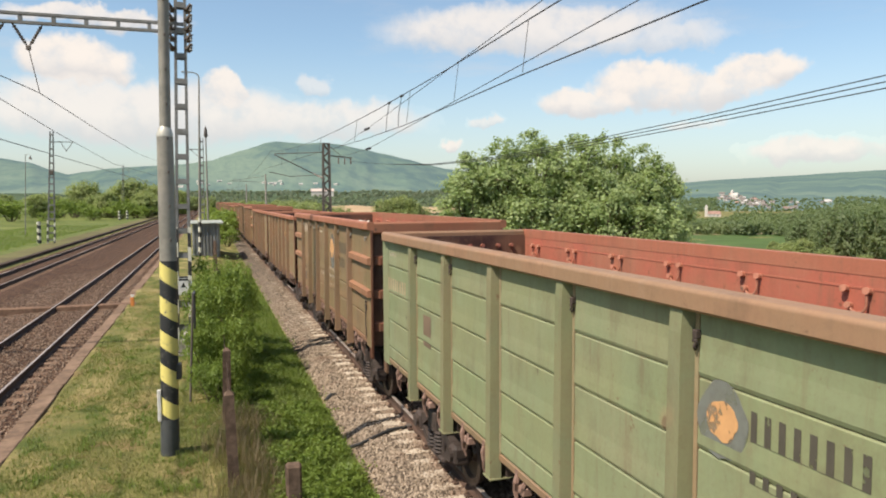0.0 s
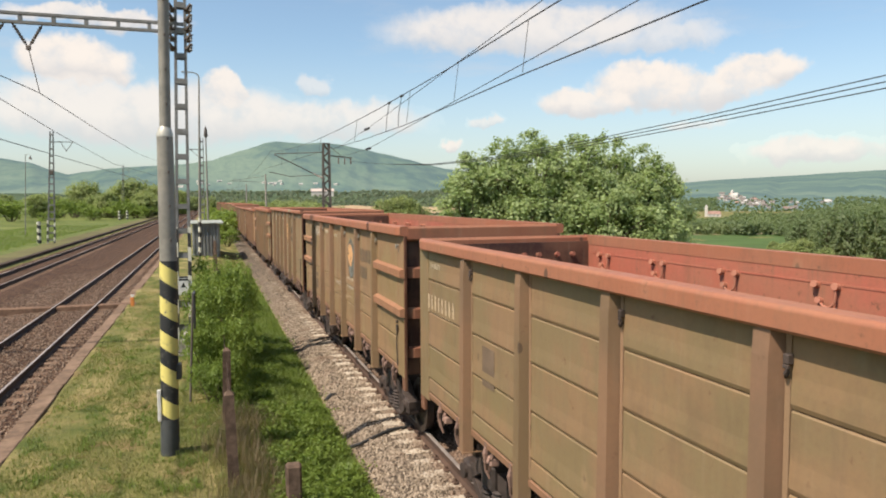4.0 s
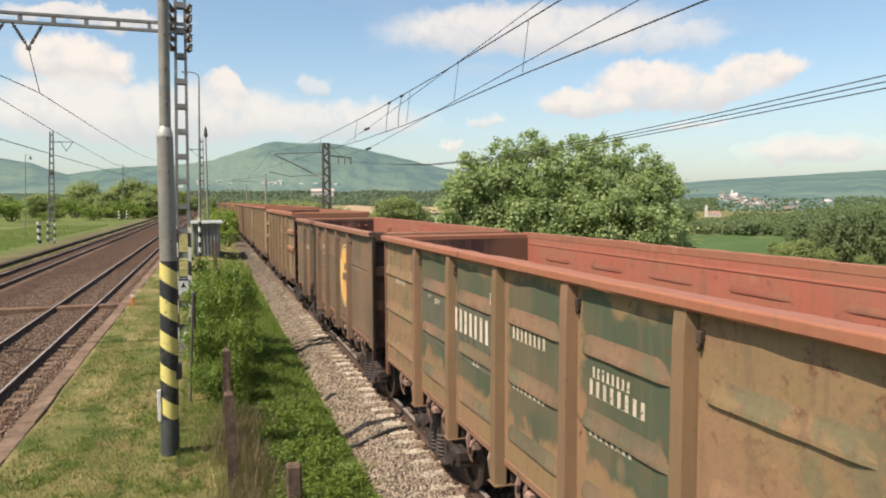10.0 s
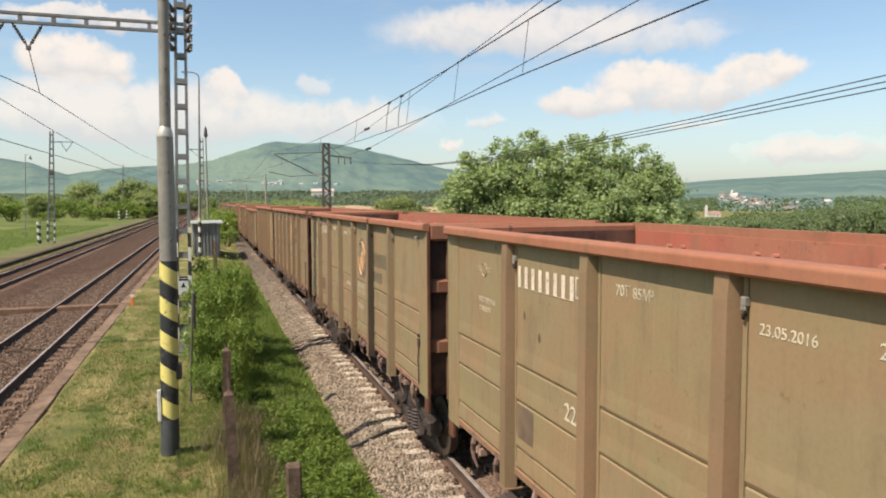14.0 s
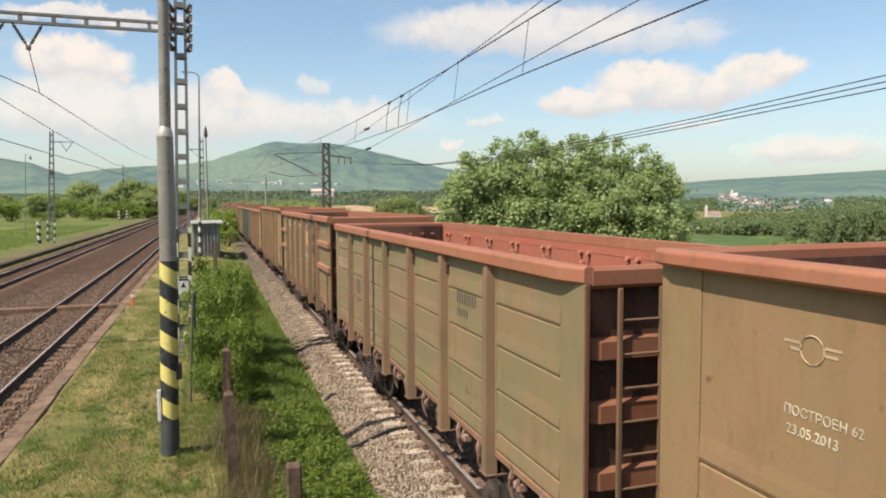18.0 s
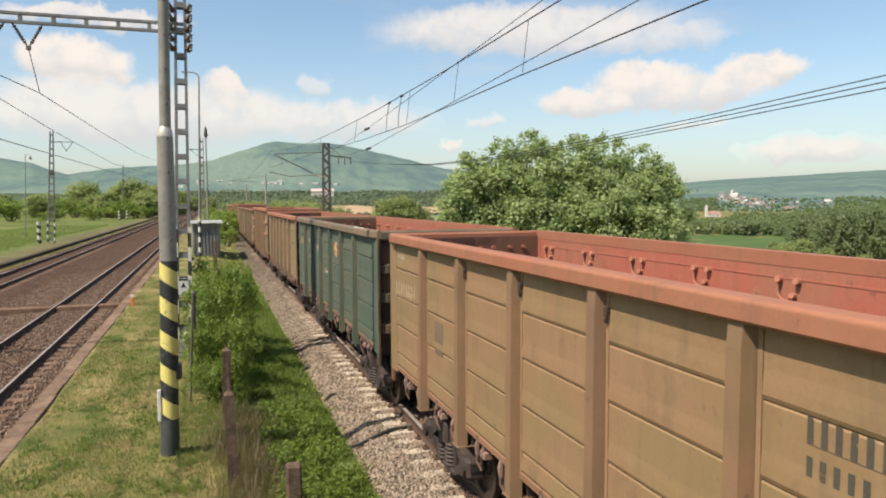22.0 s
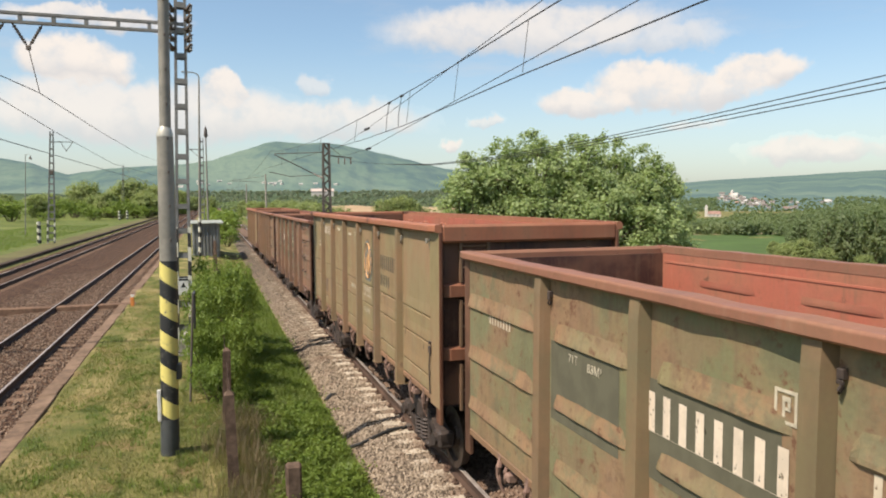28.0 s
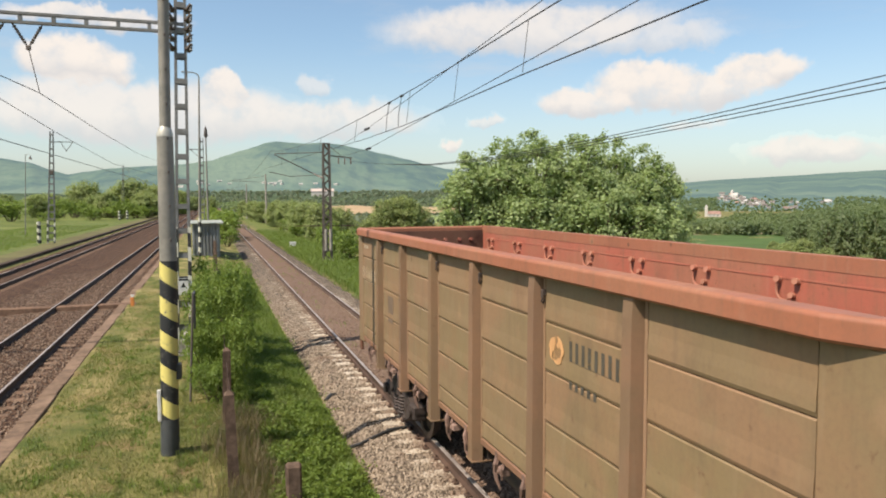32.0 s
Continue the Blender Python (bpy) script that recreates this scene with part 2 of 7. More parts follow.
# ---- shapes ----
class Mesh:
    """Collects simple solids into one mesh."""

    def __init__(self):
        self.v, self.f, self.m = [], [], []

    def add(self, v, f, mat=0):
        n = len(self.v)
        self.v.extend(v)
        self.f.extend(tuple(i + n for i in q) for q in f)
        self.m.extend([mat] * len(f))
        return self

    def box(self, x0, x1, y0, y1, z0, z1, bev=0.0, mat=0, m=None):
        """A box, its edges broken by bev."""
        b = min(bev, (x1 - x0) * 0.45, (y1 - y0) * 0.45, (z1 - z0) * 0.45)
        if b <= 0:
            v = [(x, y, z) for x in (x0, x1) for y in (y0, y1) for z in (z0, z1)]
            f = [(0, 1, 3, 2), (4, 6, 7, 5), (0, 4, 5, 1), (2, 3, 7, 6), (0, 2, 6, 4), (1, 5, 7, 3)]
        else:
            v, idx = [], {}
            lo, hi = (x0, y0, z0), (x1, y1, z1)
            for s in [(i, j, k) for i in (0, 1) for j in (0, 1) for k in (0, 1)]:
                for ax in range(3):
                    c = [hi[a] if s[a] else lo[a] for a in range(3)]
                    for a in range(3):
                        if a != ax:
                            c[a] += -b if s[a] else b
                    idx[s, ax] = len(v)
                    v.append(tuple(c))
            f = []
            for ax in range(3):
                a, c = [q for q in range(3) if q != ax]
                for s in (0, 1):
                    q = []
                    for i, j in ((0, 0), (1, 0), (1, 1), (0, 1)):
                        k = [0, 0, 0]
                        k[ax], k[a], k[c] = s, i, j
                        q.append(idx[tuple(k), ax])
                    f.append(q if (s == 1) == (ax != 1) else q[::-1])
                for i in (0, 1):
                    for j in (0, 1):
                        k0, k1 = [0, 0, 0], [0, 0, 0]
                        k0[a] = k1[a] = i
                        k0[c] = k1[c] = j
                        k1[ax] = 1
                        q = [idx[tuple(k0), a], idx[tuple(k1), a], idx[tuple(k1), c], idx[tuple(k0), c]]
                        f.append(q if ((i + j) % 2 == 0) == (ax != 1) else q[::-1])
            for s in [(i, j, k) for i in (0, 1) for j in (0, 1) for k in (0, 1)]:
                q = [idx[s, 0], idx[s, 1], idx[s, 2]]
                f.append(q if sum(s) % 2 == 1 else q[::-1])
        if m is not None:
            v = [tuple(m @ Vector(p)) for p in v]
        return self.add(v, f, mat)

    def bar(self, a, b, w, h=None, mat=0, up=(0, 0, 1)):
        """A square bar from a to b."""
        a, b = Vector(a), Vector(b)
        d = (b - a).normalized()
        u = Vector(up)
        if abs(d.dot(u)) > 0.95:
            u = Vector((0, 1, 0))
        s = d.cross(u).normalized()
        t = s.cross(d)
        h = h or w
        v = [tuple(p + s * i * w / 2 + t * j * h / 2) for p in (a, b) for i, j in ((-1, -1), (1, -1), (1, 1), (-1, 1))]
        return self.add(v, [(0, 1, 2, 3), (7, 6, 5, 4), (0, 4, 5, 1), (1, 5, 6, 2), (2, 6, 7, 3), (3, 7, 4, 0)], mat)

    def tube(self, pts, radii, n=8, mat=0, caps=True):
        """A round tube through points, with a radius at each or one for all."""
        pts = [Vector(q) for q in pts]
        if not hasattr(radii, "__len__"):
            radii = [radii] * len(pts)
        v, f = [], []
        prev = None
        for i, q in enumerate(pts):
            d = (pts[min(i + 1, len(pts) - 1)] - pts[max(i - 1, 0)]).normalized()
            u = prev if prev is not None else (Vector((1, 0, 0)) if abs(d.x) < 0.9 else Vector((0, 1, 0)))
            s = d.cross(u).normalized()
            u = s.cross(d).normalized()
            prev = u
            for k in range(n):
                an = 2 * math.pi * k / n
                v.append(tuple(q + (u * math.cos(an) + s * math.sin(an)) * radii[i]))
        for i in range(len(pts) - 1):
            for k in range(n):
                a, b2 = i * n + k, i * n + (k + 1) % n
                f.append((a, a + n, b2 + n, b2))
        if caps:
            f.append(tuple(range(n)))
            f.append(tuple(reversed(range((len(pts) - 1) * n, len(pts) * n))))
        return self.add(v, f, mat)

    def disc(self, centre, axis, r, depth, n=16, mat=0):
        c, a = Vector(centre), Vector(axis).normalized()
        return self.tube([c - a * depth / 2, c + a * depth / 2], r, n, mat)

    def data(self, name, mats, smooth=False):
        me = bpy.data.meshes.new(name)
        me.from_pydata(self.v, [], self.f)
        for q in mats if isinstance(mats, (list, tuple)) else [mats]:
            me.materials.append(q)
        if any(self.m):
            me.polygons.foreach_set("material_index", self.m)
        if smooth:
            me.polygons.foreach_set("use_smooth", [True] * len(me.polygons))
            me.set_sharp_from_angle(angle=radians(40))
        me.validate()
        me.update()
        return me


def part(name, mesh, mats=None, parent=None, label="", at=None, smooth=False, colour=None):
    """One mesh object under a thing or a part; mesh is a Mesh or mesh data that alike parts share."""
    me = mesh.data(name, mats, smooth) if isinstance(mesh, Mesh) else mesh
    ob = new(name, me)
    if parent is not None:
        ob.parent = parent
    if at is not None:
        ob.matrix_basis = at if isinstance(at, Matrix) else Matrix.Translation(at)
    if colour is not None:
        ob.color = (*colour, 1)
    return tagged(ob, label)


def thing(name, m, label, category, group="", kind=""):
    ob = new(name)
    ob.matrix_basis = m
    return tagged(ob, label, category, group, kind)


def structure(name, mesh, mats, label="", category="", smooth=False, kind="structure"):
    ob = new(name, mesh.data(name, mats, smooth) if isinstance(mesh, Mesh) else mesh)
    return tagged(ob, label, category or name, "", kind)

# ---- the ground ----
LX1, LX2, LZ = -9.78, -15.41, 0.22       # middles and rail height of the two standard-gauge tracks


def ease(a, b, x):
    t = min(1.0, max(0.0, (x - a) / (b - a)))
    return t * t * (3 - 2 * t)


def land(x, y):
    """Height of the ground."""
    keys = ((-400, 6), (-120, 0.5), (-40, -0.2), (-19.4, -0.02), (-18.4, -0.02), (-18.0, -0.2), (-8.08, -0.2), (-8.03, 0.17), (-5.2, 0.12), (-4.2, 0.02), (-3.2, -0.25), (-2.3, -0.36),
            (2.4, -0.36), (3.4, -0.5), (6, -0.6), (12, -1.5), (30, -5), (70, -11), (200, -16), (420, -18))
    for (x0, z0), (x1, z1) in zip(keys, keys[1:]):
        if x <= x1:
            z = z0 + (z1 - z0) * min(1, max(0, (x - x0) / (x1 - x0)))
            break
    else:
        z = keys[-1][1]
    far = ease(300, 900, math.hypot(x, y))
    z = z * (1 - far) + far * (-14 if x > 0 else -4)
    off = max(0.0, abs(x + 6) - 13)
    bump_ = noise.noise((x * 0.35, y * 0.35, 0.0)) * 0.05 + noise.noise((x * 0.05, y * 0.05, 3.0)) * min(1.2, off * 0.05)
    quiet = 0.25 if (-18.3 < x < -8.0 or -2.3 < x < 2.4) else 1.0
    return z + bump_ * quiet


def grass_material():
    m, nt, b = material("grass_and_bare_ground")
    v = where(nt, world_space=True)
    big, mid, fine = fuzz(nt, v, 0.35, 5), fuzz(nt, v, 1.5, 6, 0.65), fuzz(nt, v, 24.0, 5, 0.7)
    dry = fuzz(nt, where(nt, (1.0, 0.45, 1.0), True), 0.9, 6, 0.62)
    c = mix(nt, ramp(nt, mid, 0.35, 0.65), (0.075, 0.115, 0.025), (0.21, 0.21, 0.066))
    c = mix(nt, calc(nt, "MULTIPLY", ramp(nt, big, 0.42, 0.6), 0.55), c, (0.34, 0.28, 0.12))
    c = mix(nt, calc(nt, "MULTIPLY", ramp(nt, dry, 0.48, 0.62), 0.9), c, (0.4, 0.32, 0.145))
    worn = fuzz(nt, v, 1.1, 7, 0.7)
    c = mix(nt, calc(nt, "MULTIPLY", ramp(nt, worn, 0.56, 0.66), 0.7), c, (0.3, 0.2, 0.1))
    c = mix(nt, calc(nt, "MULTIPLY", ramp(nt, worn, 0.45, 0.36), 0.7), c, (0.06, 0.085, 0.02))
    c = mix(nt, ramp(nt, fine, 0.38, 0.7), c, mix(nt, 0.55, c, (0.03, 0.05, 0.012)))
    across = N(nt, "ShaderNodeSeparateXYZ", {0: where(nt, world_space=True)}).outputs[0]
    lawn = mix(nt, ramp(nt, mid, 0.35, 0.65), (0.07, 0.125, 0.028), (0.15, 0.195, 0.055))
    c = mix(nt, calc(nt, "MULTIPLY", ramp(nt, across, -18.5, -22.0), 0.75), c, lawn)
    nt.links.new(toned(nt, c), b.inputs["Base Color"])
    b.inputs["Roughness"].default_value = 0.95
    b.inputs["Specular IOR Level"].default_value = 0.15
    bump(nt, b, fine, 0.8, 0.04)
    return m


M_GRASS = grass_material()


def build_ground():
    xs = sorted(set([-4500, -3000, -2000, -1200, -700, -400, -250, -150, -100, -70, -50, -40, -30, -25] + list(np.arange(-22, -17.9, 0.5)) + [-18.0] + list(np.arange(-17, -8.09, 1.0))
                    + [-8.08, -8.03] + list(np.arange(-7.75, -1.9, 0.15)) + [-2.3, -1, 0, 1, 2.4, 3, 3.4, 4, 5, 6, 8, 10, 12, 15, 20, 30, 45, 70, 100, 150, 200, 300, 420, 700, 1200, 2000, 3000, 4500]))
    ys = [-4500, -2000, -900, -300, -100, -40, -15, 0, 5] + list(np.arange(8, 30, 0.3)) + list(np.arange(30, 90, 1.5)) + [95, 105, 120, 140, 170, 200, 250, 300, 400, 550, 800, 1200, 1800, 2600, 3500, 4600]
    v = [(x, y, land(x, y)) for y in ys for x in xs]
    n = len(xs)
    f = [(j * n + i, j * n + i + 1, (j + 1) * n + i + 1, (j + 1) * n + i) for j in range(len(ys) - 1) for i in range(n - 1)]
    me = bpy.data.meshes.new("ground")
    me.from_pydata([tuple(map(float, q)) for q in v], [], f)
    me.materials.append(M_GRASS)
    me.polygons.foreach_set("use_smooth", [True] * len(f))
    structure("ground", me, None, "rough spring grass with dry patches beside the railway", "ground")


build_ground()

# ---- tracks ----
def stone_material(name, a, b_, c_):
    m, nt, b = material(name)
    r = N(nt, "ShaderNodeNewGeometry").outputs["Random Per Island"]
    v = where(nt, world_space=True)
    c = mix(nt, r, a, b_)
    c = mix(nt, ramp(nt, fuzz(nt, v, 1.3), 0.5, 0.75), c, c_)
    nt.links.new(toned(nt, mix(nt, calc(nt, "MULTIPLY", fuzz(nt, v, 60), 0.5), c, (0.08, 0.065, 0.05))), b.inputs["Base Color"])
    b.inputs["Roughness"].default_value = 0.9
    return m


def bed_material(name, a, b_, scale=16.0):
    """Ballast seen from farther off: stones as cells, with stains, and the shade between them in the colour."""
    m, nt, b = material(name)
    v = where(nt, world_space=True)
    vo = N(nt, "ShaderNodeTexVoronoi", {"Vector": v, "Scale": scale})
    hue = N(nt, "ShaderNodeSeparateColor", {0: vo.outputs["Color"]}).outputs[0]
    c = mix(nt, hue, a, b_)
    c = mix(nt, calc(nt, "MULTIPLY", ramp(nt, fuzz(nt, v, 0.9, 6), 0.42, 0.7), 0.7), c, tuple(0.55 * i for i in a))
    # darkened towards cell edges for the shade in the gaps
    c = mix(nt, ramp(nt, vo.outputs["Distance"], 0.25, 0.7), c, tuple(0.4 * i for i in a))
    nt.links.new(toned(nt, c), b.inputs["Base Color"])
    b.inputs["Roughness"].default_value = 0.95
    b.inputs["Specular IOR Level"].default_value = 0.2
    bump(nt, b, calc(nt, "SUBTRACT", 1.0, vo.outputs["Distance"]), 0.9, 0.05)
    return m


M_STONE = stone_material("pale_ballast_stone", (0.2, 0.15, 0.105), (0.56, 0.45, 0.335), (0.3, 0.2, 0.14))
M_STONE2 = stone_material("rusty_ballast_stone", (0.13, 0.085, 0.058), (0.33, 0.225, 0.155), (0.14, 0.085, 0.058))
def rusted(m, inner):
    """Rust and oil stain the stones between and beside the rails."""
    nt = m.node_tree
    b = [n for n in nt.nodes if n.type == "BSDF_PRINCIPLED"][0]
    old = b.inputs["Base Color"].links[0].from_socket
    x = N(nt, "ShaderNodeSeparateXYZ", {0: where(nt, world_space=True)}).outputs[0]
    d = calc(nt, "ADD", calc(nt, "ABSOLUTE", x), calc(nt, "MULTIPLY", fuzz(nt, where(nt, world_space=True), 2.2), 0.5))
    nt.links.new(mix(nt, calc(nt, "MULTIPLY", ramp(nt, d, 1.45, 1.0), 0.8), old, tuple(ALBEDO * q for q in inner)), b.inputs["Base Color"])
    return m


M_BED = bed_material("pale_ballast", (0.2, 0.155, 0.115), (0.42, 0.335, 0.255))
M_BED, M_STONE = rusted(M_BED, (0.22, 0.14, 0.1)), rusted(M_STONE, (0.24, 0.16, 0.115))
M_BED2 = bed_material("rusty_ballast", (0.11, 0.06, 0.037), (0.25, 0.15, 0.095), 13.0)


def sheet(xs, ys, z):
    n = len(xs)
    m = Mesh()
    m.add([(float(x), float(y), float(z(x, y))) for y in ys for x in xs], [(j * n + i, j * n + i + 1, (j + 1) * n + i + 1, (j + 1) * n + i) for j in range(len(ys) - 1) for i in range(n - 1)])
    return m


def section(y0, y1, prof, mats=None):
    """A profile in x and z drawn out along y."""
    m = Mesh()
    n = len(prof)
    v = [(x, y, z) for y in (y0, y1) for x, z in prof]
    for i in range(n):
        m.add([], [])
    m.v += v
    for i in range(n):
        m.f.append((i, (i + 1) % n, n + (i + 1) % n, n + i))
        m.m.append(mats[i] if mats else 0)
    m.f += [tuple(range(n - 1, -1, -1)), tuple(range(n, 2 * n))]
    m.m += [0, 0]
    return m


RAIL = [(-0.075, -0.18), (0.075, -0.18), (0.075, -0.165), (0.012, -0.14), (0.012, -0.045), (0.037, -0.035), (0.037, -0.008), (0.028, 0.0), (-0.028, 0.0), (-0.037, -0.008), (-0.037, -0.035), (-0.012, -0.045), (-0.012, -0.14), (-0.075, -0.165)]
RAILM = [0, 0, 0, 0, 0, 0, 0, 1, 1, 0, 0, 0, 0, 0]


def bed_broad(x, y):
    a = abs(x)
    z = -0.21 - max(0, a - 1.75) * 0.42
    return z + noise.noise((x * 3, y * 3, 5)) * 0.025


def sleeper_mesh(half, w):
    m = Mesh()
    m.box(-half, -0.7, -w / 2, w / 2, -0.16, 0.0, 0.025)
    m.box(-0.7, 0.7, -w / 2 + 0.03, w / 2 - 0.03, -0.16, -0.04, 0.02)
    m.box(0.7, half, -w / 2, w / 2, -0.16, 0.0, 0.025)
    return m


def plate_mesh():
    m = Mesh()
    for s in (-1, 1):
        m.box(s * 0.12 - 0.05, s * 0.12 + 0.05, -0.06, 0.06, 0, 0.045, 0.012)
        m.disc((s * 0.12, 0, 0.06), (0, 0, 1), 0.02, 0.06, 6)
    return m


def track(name, x, z, gauge, label, mat, sl, step, half, y0, y1, ynear):
    t = thing(name, pose(x, 0, z), label, "railway track", kind="structure")
    for s in (-1, 1):
        part("rail", section(-30, 700, [(a + s * gauge / 2, b) for a, b in RAIL], RAILM), [M_RAIL, M_HEAD], t)
    me = sl.data("sleeper", mat)
    clip = plate_mesh().data("fastening", M_RAIL)
    y = y0
    k = 0
    rnd = random.Random(7)
    while y < y1:
        if y < ynear:
            q = part("sleeper", me, None, t, at=pose(rnd.uniform(-0.02, 0.02), y, -0.185 + rnd.uniform(-0.012, 0.006) - (0.03 * ease(22, 40, y) if gauge > 1.55 else -0.02), rz=rnd.uniform(-0.6, 0.6)))
            if y < 24:
                part("fastening", clip, None, q, at=(-gauge / 2, 0, 0.0))
        y += step
        k += 1
    far = Mesh()
    while y < 330:
        far.box(-half, half, y - 0.12, y + 0.12, -0.3, -0.2 if gauge < 1.55 else -0.24)
        y += step
    tagged(part("far_sleepers", far, mat, t), kind="stuff")
    return t


structure("ballast_bed_1", sheet([-2.25, -2.0, -1.75, -1.4, -1.0, 0, 1.0, 1.4, 1.75, 2.0, 2.3], list(np.arange(-10, 80, 0.5)) + [90, 110, 150, 220, 350, 700], bed_broad), M_BED, "pale grey stone ballast of the broad-gauge track", "ballast", True)
structure("ballast_bed_2", sheet(list(np.arange(-18.1, -8.05, 0.45)) + [-8.03], list(np.arange(-10, 90, 0.8)) + [100, 120, 160, 240, 400, 700],
          lambda x, y: LZ - 0.19 - ease(1.55, 2.6, min(abs(x - LX1), abs(x - LX2))) * 0.1 - ease(-17.2, -18.1, x) * 0.2 + noise.noise((x * 1.5, y * 1.5, 9)) * 0.04), M_BED2, "rust-brown stone ballast of two standard-gauge tracks", "ballast", True)


def stones(name, spots, mat, label, smin, smax):
    """Loose stones, each a small lump of its own."""
    rnd = np.random.RandomState(3)
    base = np.array([(1, 0, 0), (-1, 0, 0), (0, 1, 0), (0, -1, 0), (0, 0, 1), (0, 0, -1)], float)
    tri = np.array([(0, 2, 4), (2, 1, 4), (1, 3, 4), (3, 0, 4), (2, 0, 5), (1, 2, 5), (3, 1, 5), (0, 3, 5)])
    n = len(spots)
    size = rnd.uniform(smin, smax, (n, 1, 1)) * rnd.uniform(0.6, 1.25, (n, 1, 3))
    v = base[None] * size * rnd.uniform(0.75, 1.25, (n, 6, 1))
    an = rnd.uniform(0, 6.28, n)
    tl = rnd.uniform(-0.7, 0.7, n)
    c, s, ct, st = np.cos(an)[:, None], np.sin(an)[:, None], np.cos(tl)[:, None], np.sin(tl)[:, None]
    x, y, z = v[..., 0], v[..., 1], v[..., 2]
    y, z = y * ct - z * st, y * st + z * ct
    v = np.stack([x * c - y * s, x * s + y * c, z], -1) + np.asarray(spots)[:, None, :]
    cloud_mesh(name, v.reshape(-1, 3), (tri[None] + (np.arange(n) * 6)[:, None, None]).reshape(-1, 3), mat, label, "ballast")


def raw_mesh(name, v, f, mat):
    me = bpy.data.meshes.new(name)
    k = f.shape[1]
    me.vertices.add(len(v))
    me.vertices.foreach_set("co", v.astype(np.float32).ravel())
    me.loops.add(len(f) * k)
    me.loops.foreach_set("vertex_index", f.astype(np.int32).ravel())
    me.polygons.add(len(f))
    me.polygons.foreach_set("loop_start", np.arange(0, len(f) * k, k, dtype=np.int32))
    me.materials.append(mat)
    me.update(calc_edges=True)
    return me


def cloud_mesh(name, v, f, mat, label, category):
    return tagged(new(name, raw_mesh(name, v, f, mat)), label, category, "", "stuff")


rs = np.random.RandomState(11)
px = np.concatenate([rs.uniform(-2.45, -0.84, 15000), rs.uniform(-0.7, 0.7, 4000), rs.uniform(0.84, 2.4, 3500)])
py = 8.5 + 40 * rs.beta(1.0, 2.2, len(px))
stones("ballast_stones", np.stack([px, py, [bed_broad(a, b) + 0.006 for a, b in zip(px, py)]], 1), M_STONE, "loose pale grey ballast stones beside the rail", 0.02, 0.045)
px = rs.uniform(-13.6, -8.1, 17000)
py = 10 + 40 * rs.beta(1.0, 1.6, len(px))
stones("brown_ballast_stones", np.stack([px, py, LZ - 0.185 - 0.1 * np.clip((np.abs(px - LX1) - 1.55) / 1.05, 0, 1)], 1), M_STONE2, "loose rust-brown ballast stones", 0.022, 0.05)
track("railway_track_broad", 0, 0, 1.59, "broad-gauge railway track on pale concrete sleepers", M_SLEEPER, sleeper_mesh(1.35, 0.26), 0.56, 1.35, 6.0, 75, 75)
track("railway_track_near", LX1, LZ, 1.505, "rusty standard-gauge track with worn bright rails", M_WOODSL, sleeper_mesh(1.25, 0.24), 0.62, 1.25, 10.0, 75, 75)
track("railway_track_far", LX2, LZ, 1.505, "rusty standard-gauge track beside a grass verge", M_WOODSL, sleeper_mesh(1.25, 0.24), 0.62, 1.25, 30.0, 80, 80)

# ---- platform edge, crossing, verge ----
kerb = thing("platform_kerb", pose(0, 0, 0), "worn brown concrete kerb along a grass platform", "kerb", kind="structure")
km = Mesh().box(-0.17, 0.17, 0.008, 0.992, -0.42, 0.0, 0.018).data("kerb_stone", M_KERB)
rnd = random.Random(5)
for k in range(70):
    part("kerb_stone", km, None, kerb, at=pose(-8.0 + rnd.uniform(-0.012, 0.012), 5 + k, 0.19 + rnd.uniform(-0.012, 0.012), rz=rnd.uniform(-0.5, 0.5)))
part("far_kerb", Mesh().box(-8.13, -7.88, 75, 260, -0.25, 0.19), M_KERB, kerb)
structure("verge_path", sheet([-21.2, -20.6, -20.0, -19.4, -18.72], list(np.arange(20, 120, 2.0)) + [140, 170, 220, 300], lambda x, y: land(x, y) + 0.02 + 0.02 * noise.noise((x, y * 0.3, 4))), plain("dry_verge_dirt", (0.18, 0.145, 0.08), 0.95, 0, 1.1, 0.35, 0.5, (0.135, 0.135, 0.055), True, 0.05), "pale dry dirt strip along the far track", "verge", True)
gutter = structure("verge_kerb", Mesh().box(-18.71, -18.25, 20, 300, -0.3, 0.1, 0.03), plain("dark_stained_kerb", (0.075, 0.055, 0.042), 0.9, 0, 5, 0.4, 0.3), "dark low kerb between track and grass", "kerb")
M_PLANK = plain("brown_crossing_timber", (0.2, 0.125, 0.085), 0.9, 0, 8, 0.35, 0.4)
cross = thing("service_crossing", pose(0, 31.5, 0), "weathered timber board crossing laid across the tracks", "crossing")
for a, b in ((-17.9, -16.25), (-16.08, -14.74), (-14.58, -10.61), (-10.45, -9.11), (-8.95, -7.55)):
    part("board", Mesh().box(a, b, -0.28, 0.0, -0.12, 0.21, 0.02).box(a, b, 0.012, 0.28, -0.12, 0.2, 0.02), M_PLANK, cross)
mk = thing("marker_post", pose(-7.62, 30.75, 0.17), "small orange and white marker post on the kerb", "marker")
part("post", Mesh().box(-0.07, 0.07, -0.05, 0.05, 0, 0.36, 0.015), plain("orange_paint", (0.75, 0.27, 0.07), 0.6), mk)
part("cap", Mesh().box(-0.06, 0.06, -0.045, 0.045, 0.36, 0.46, 0.015), M_WHITE, mk)


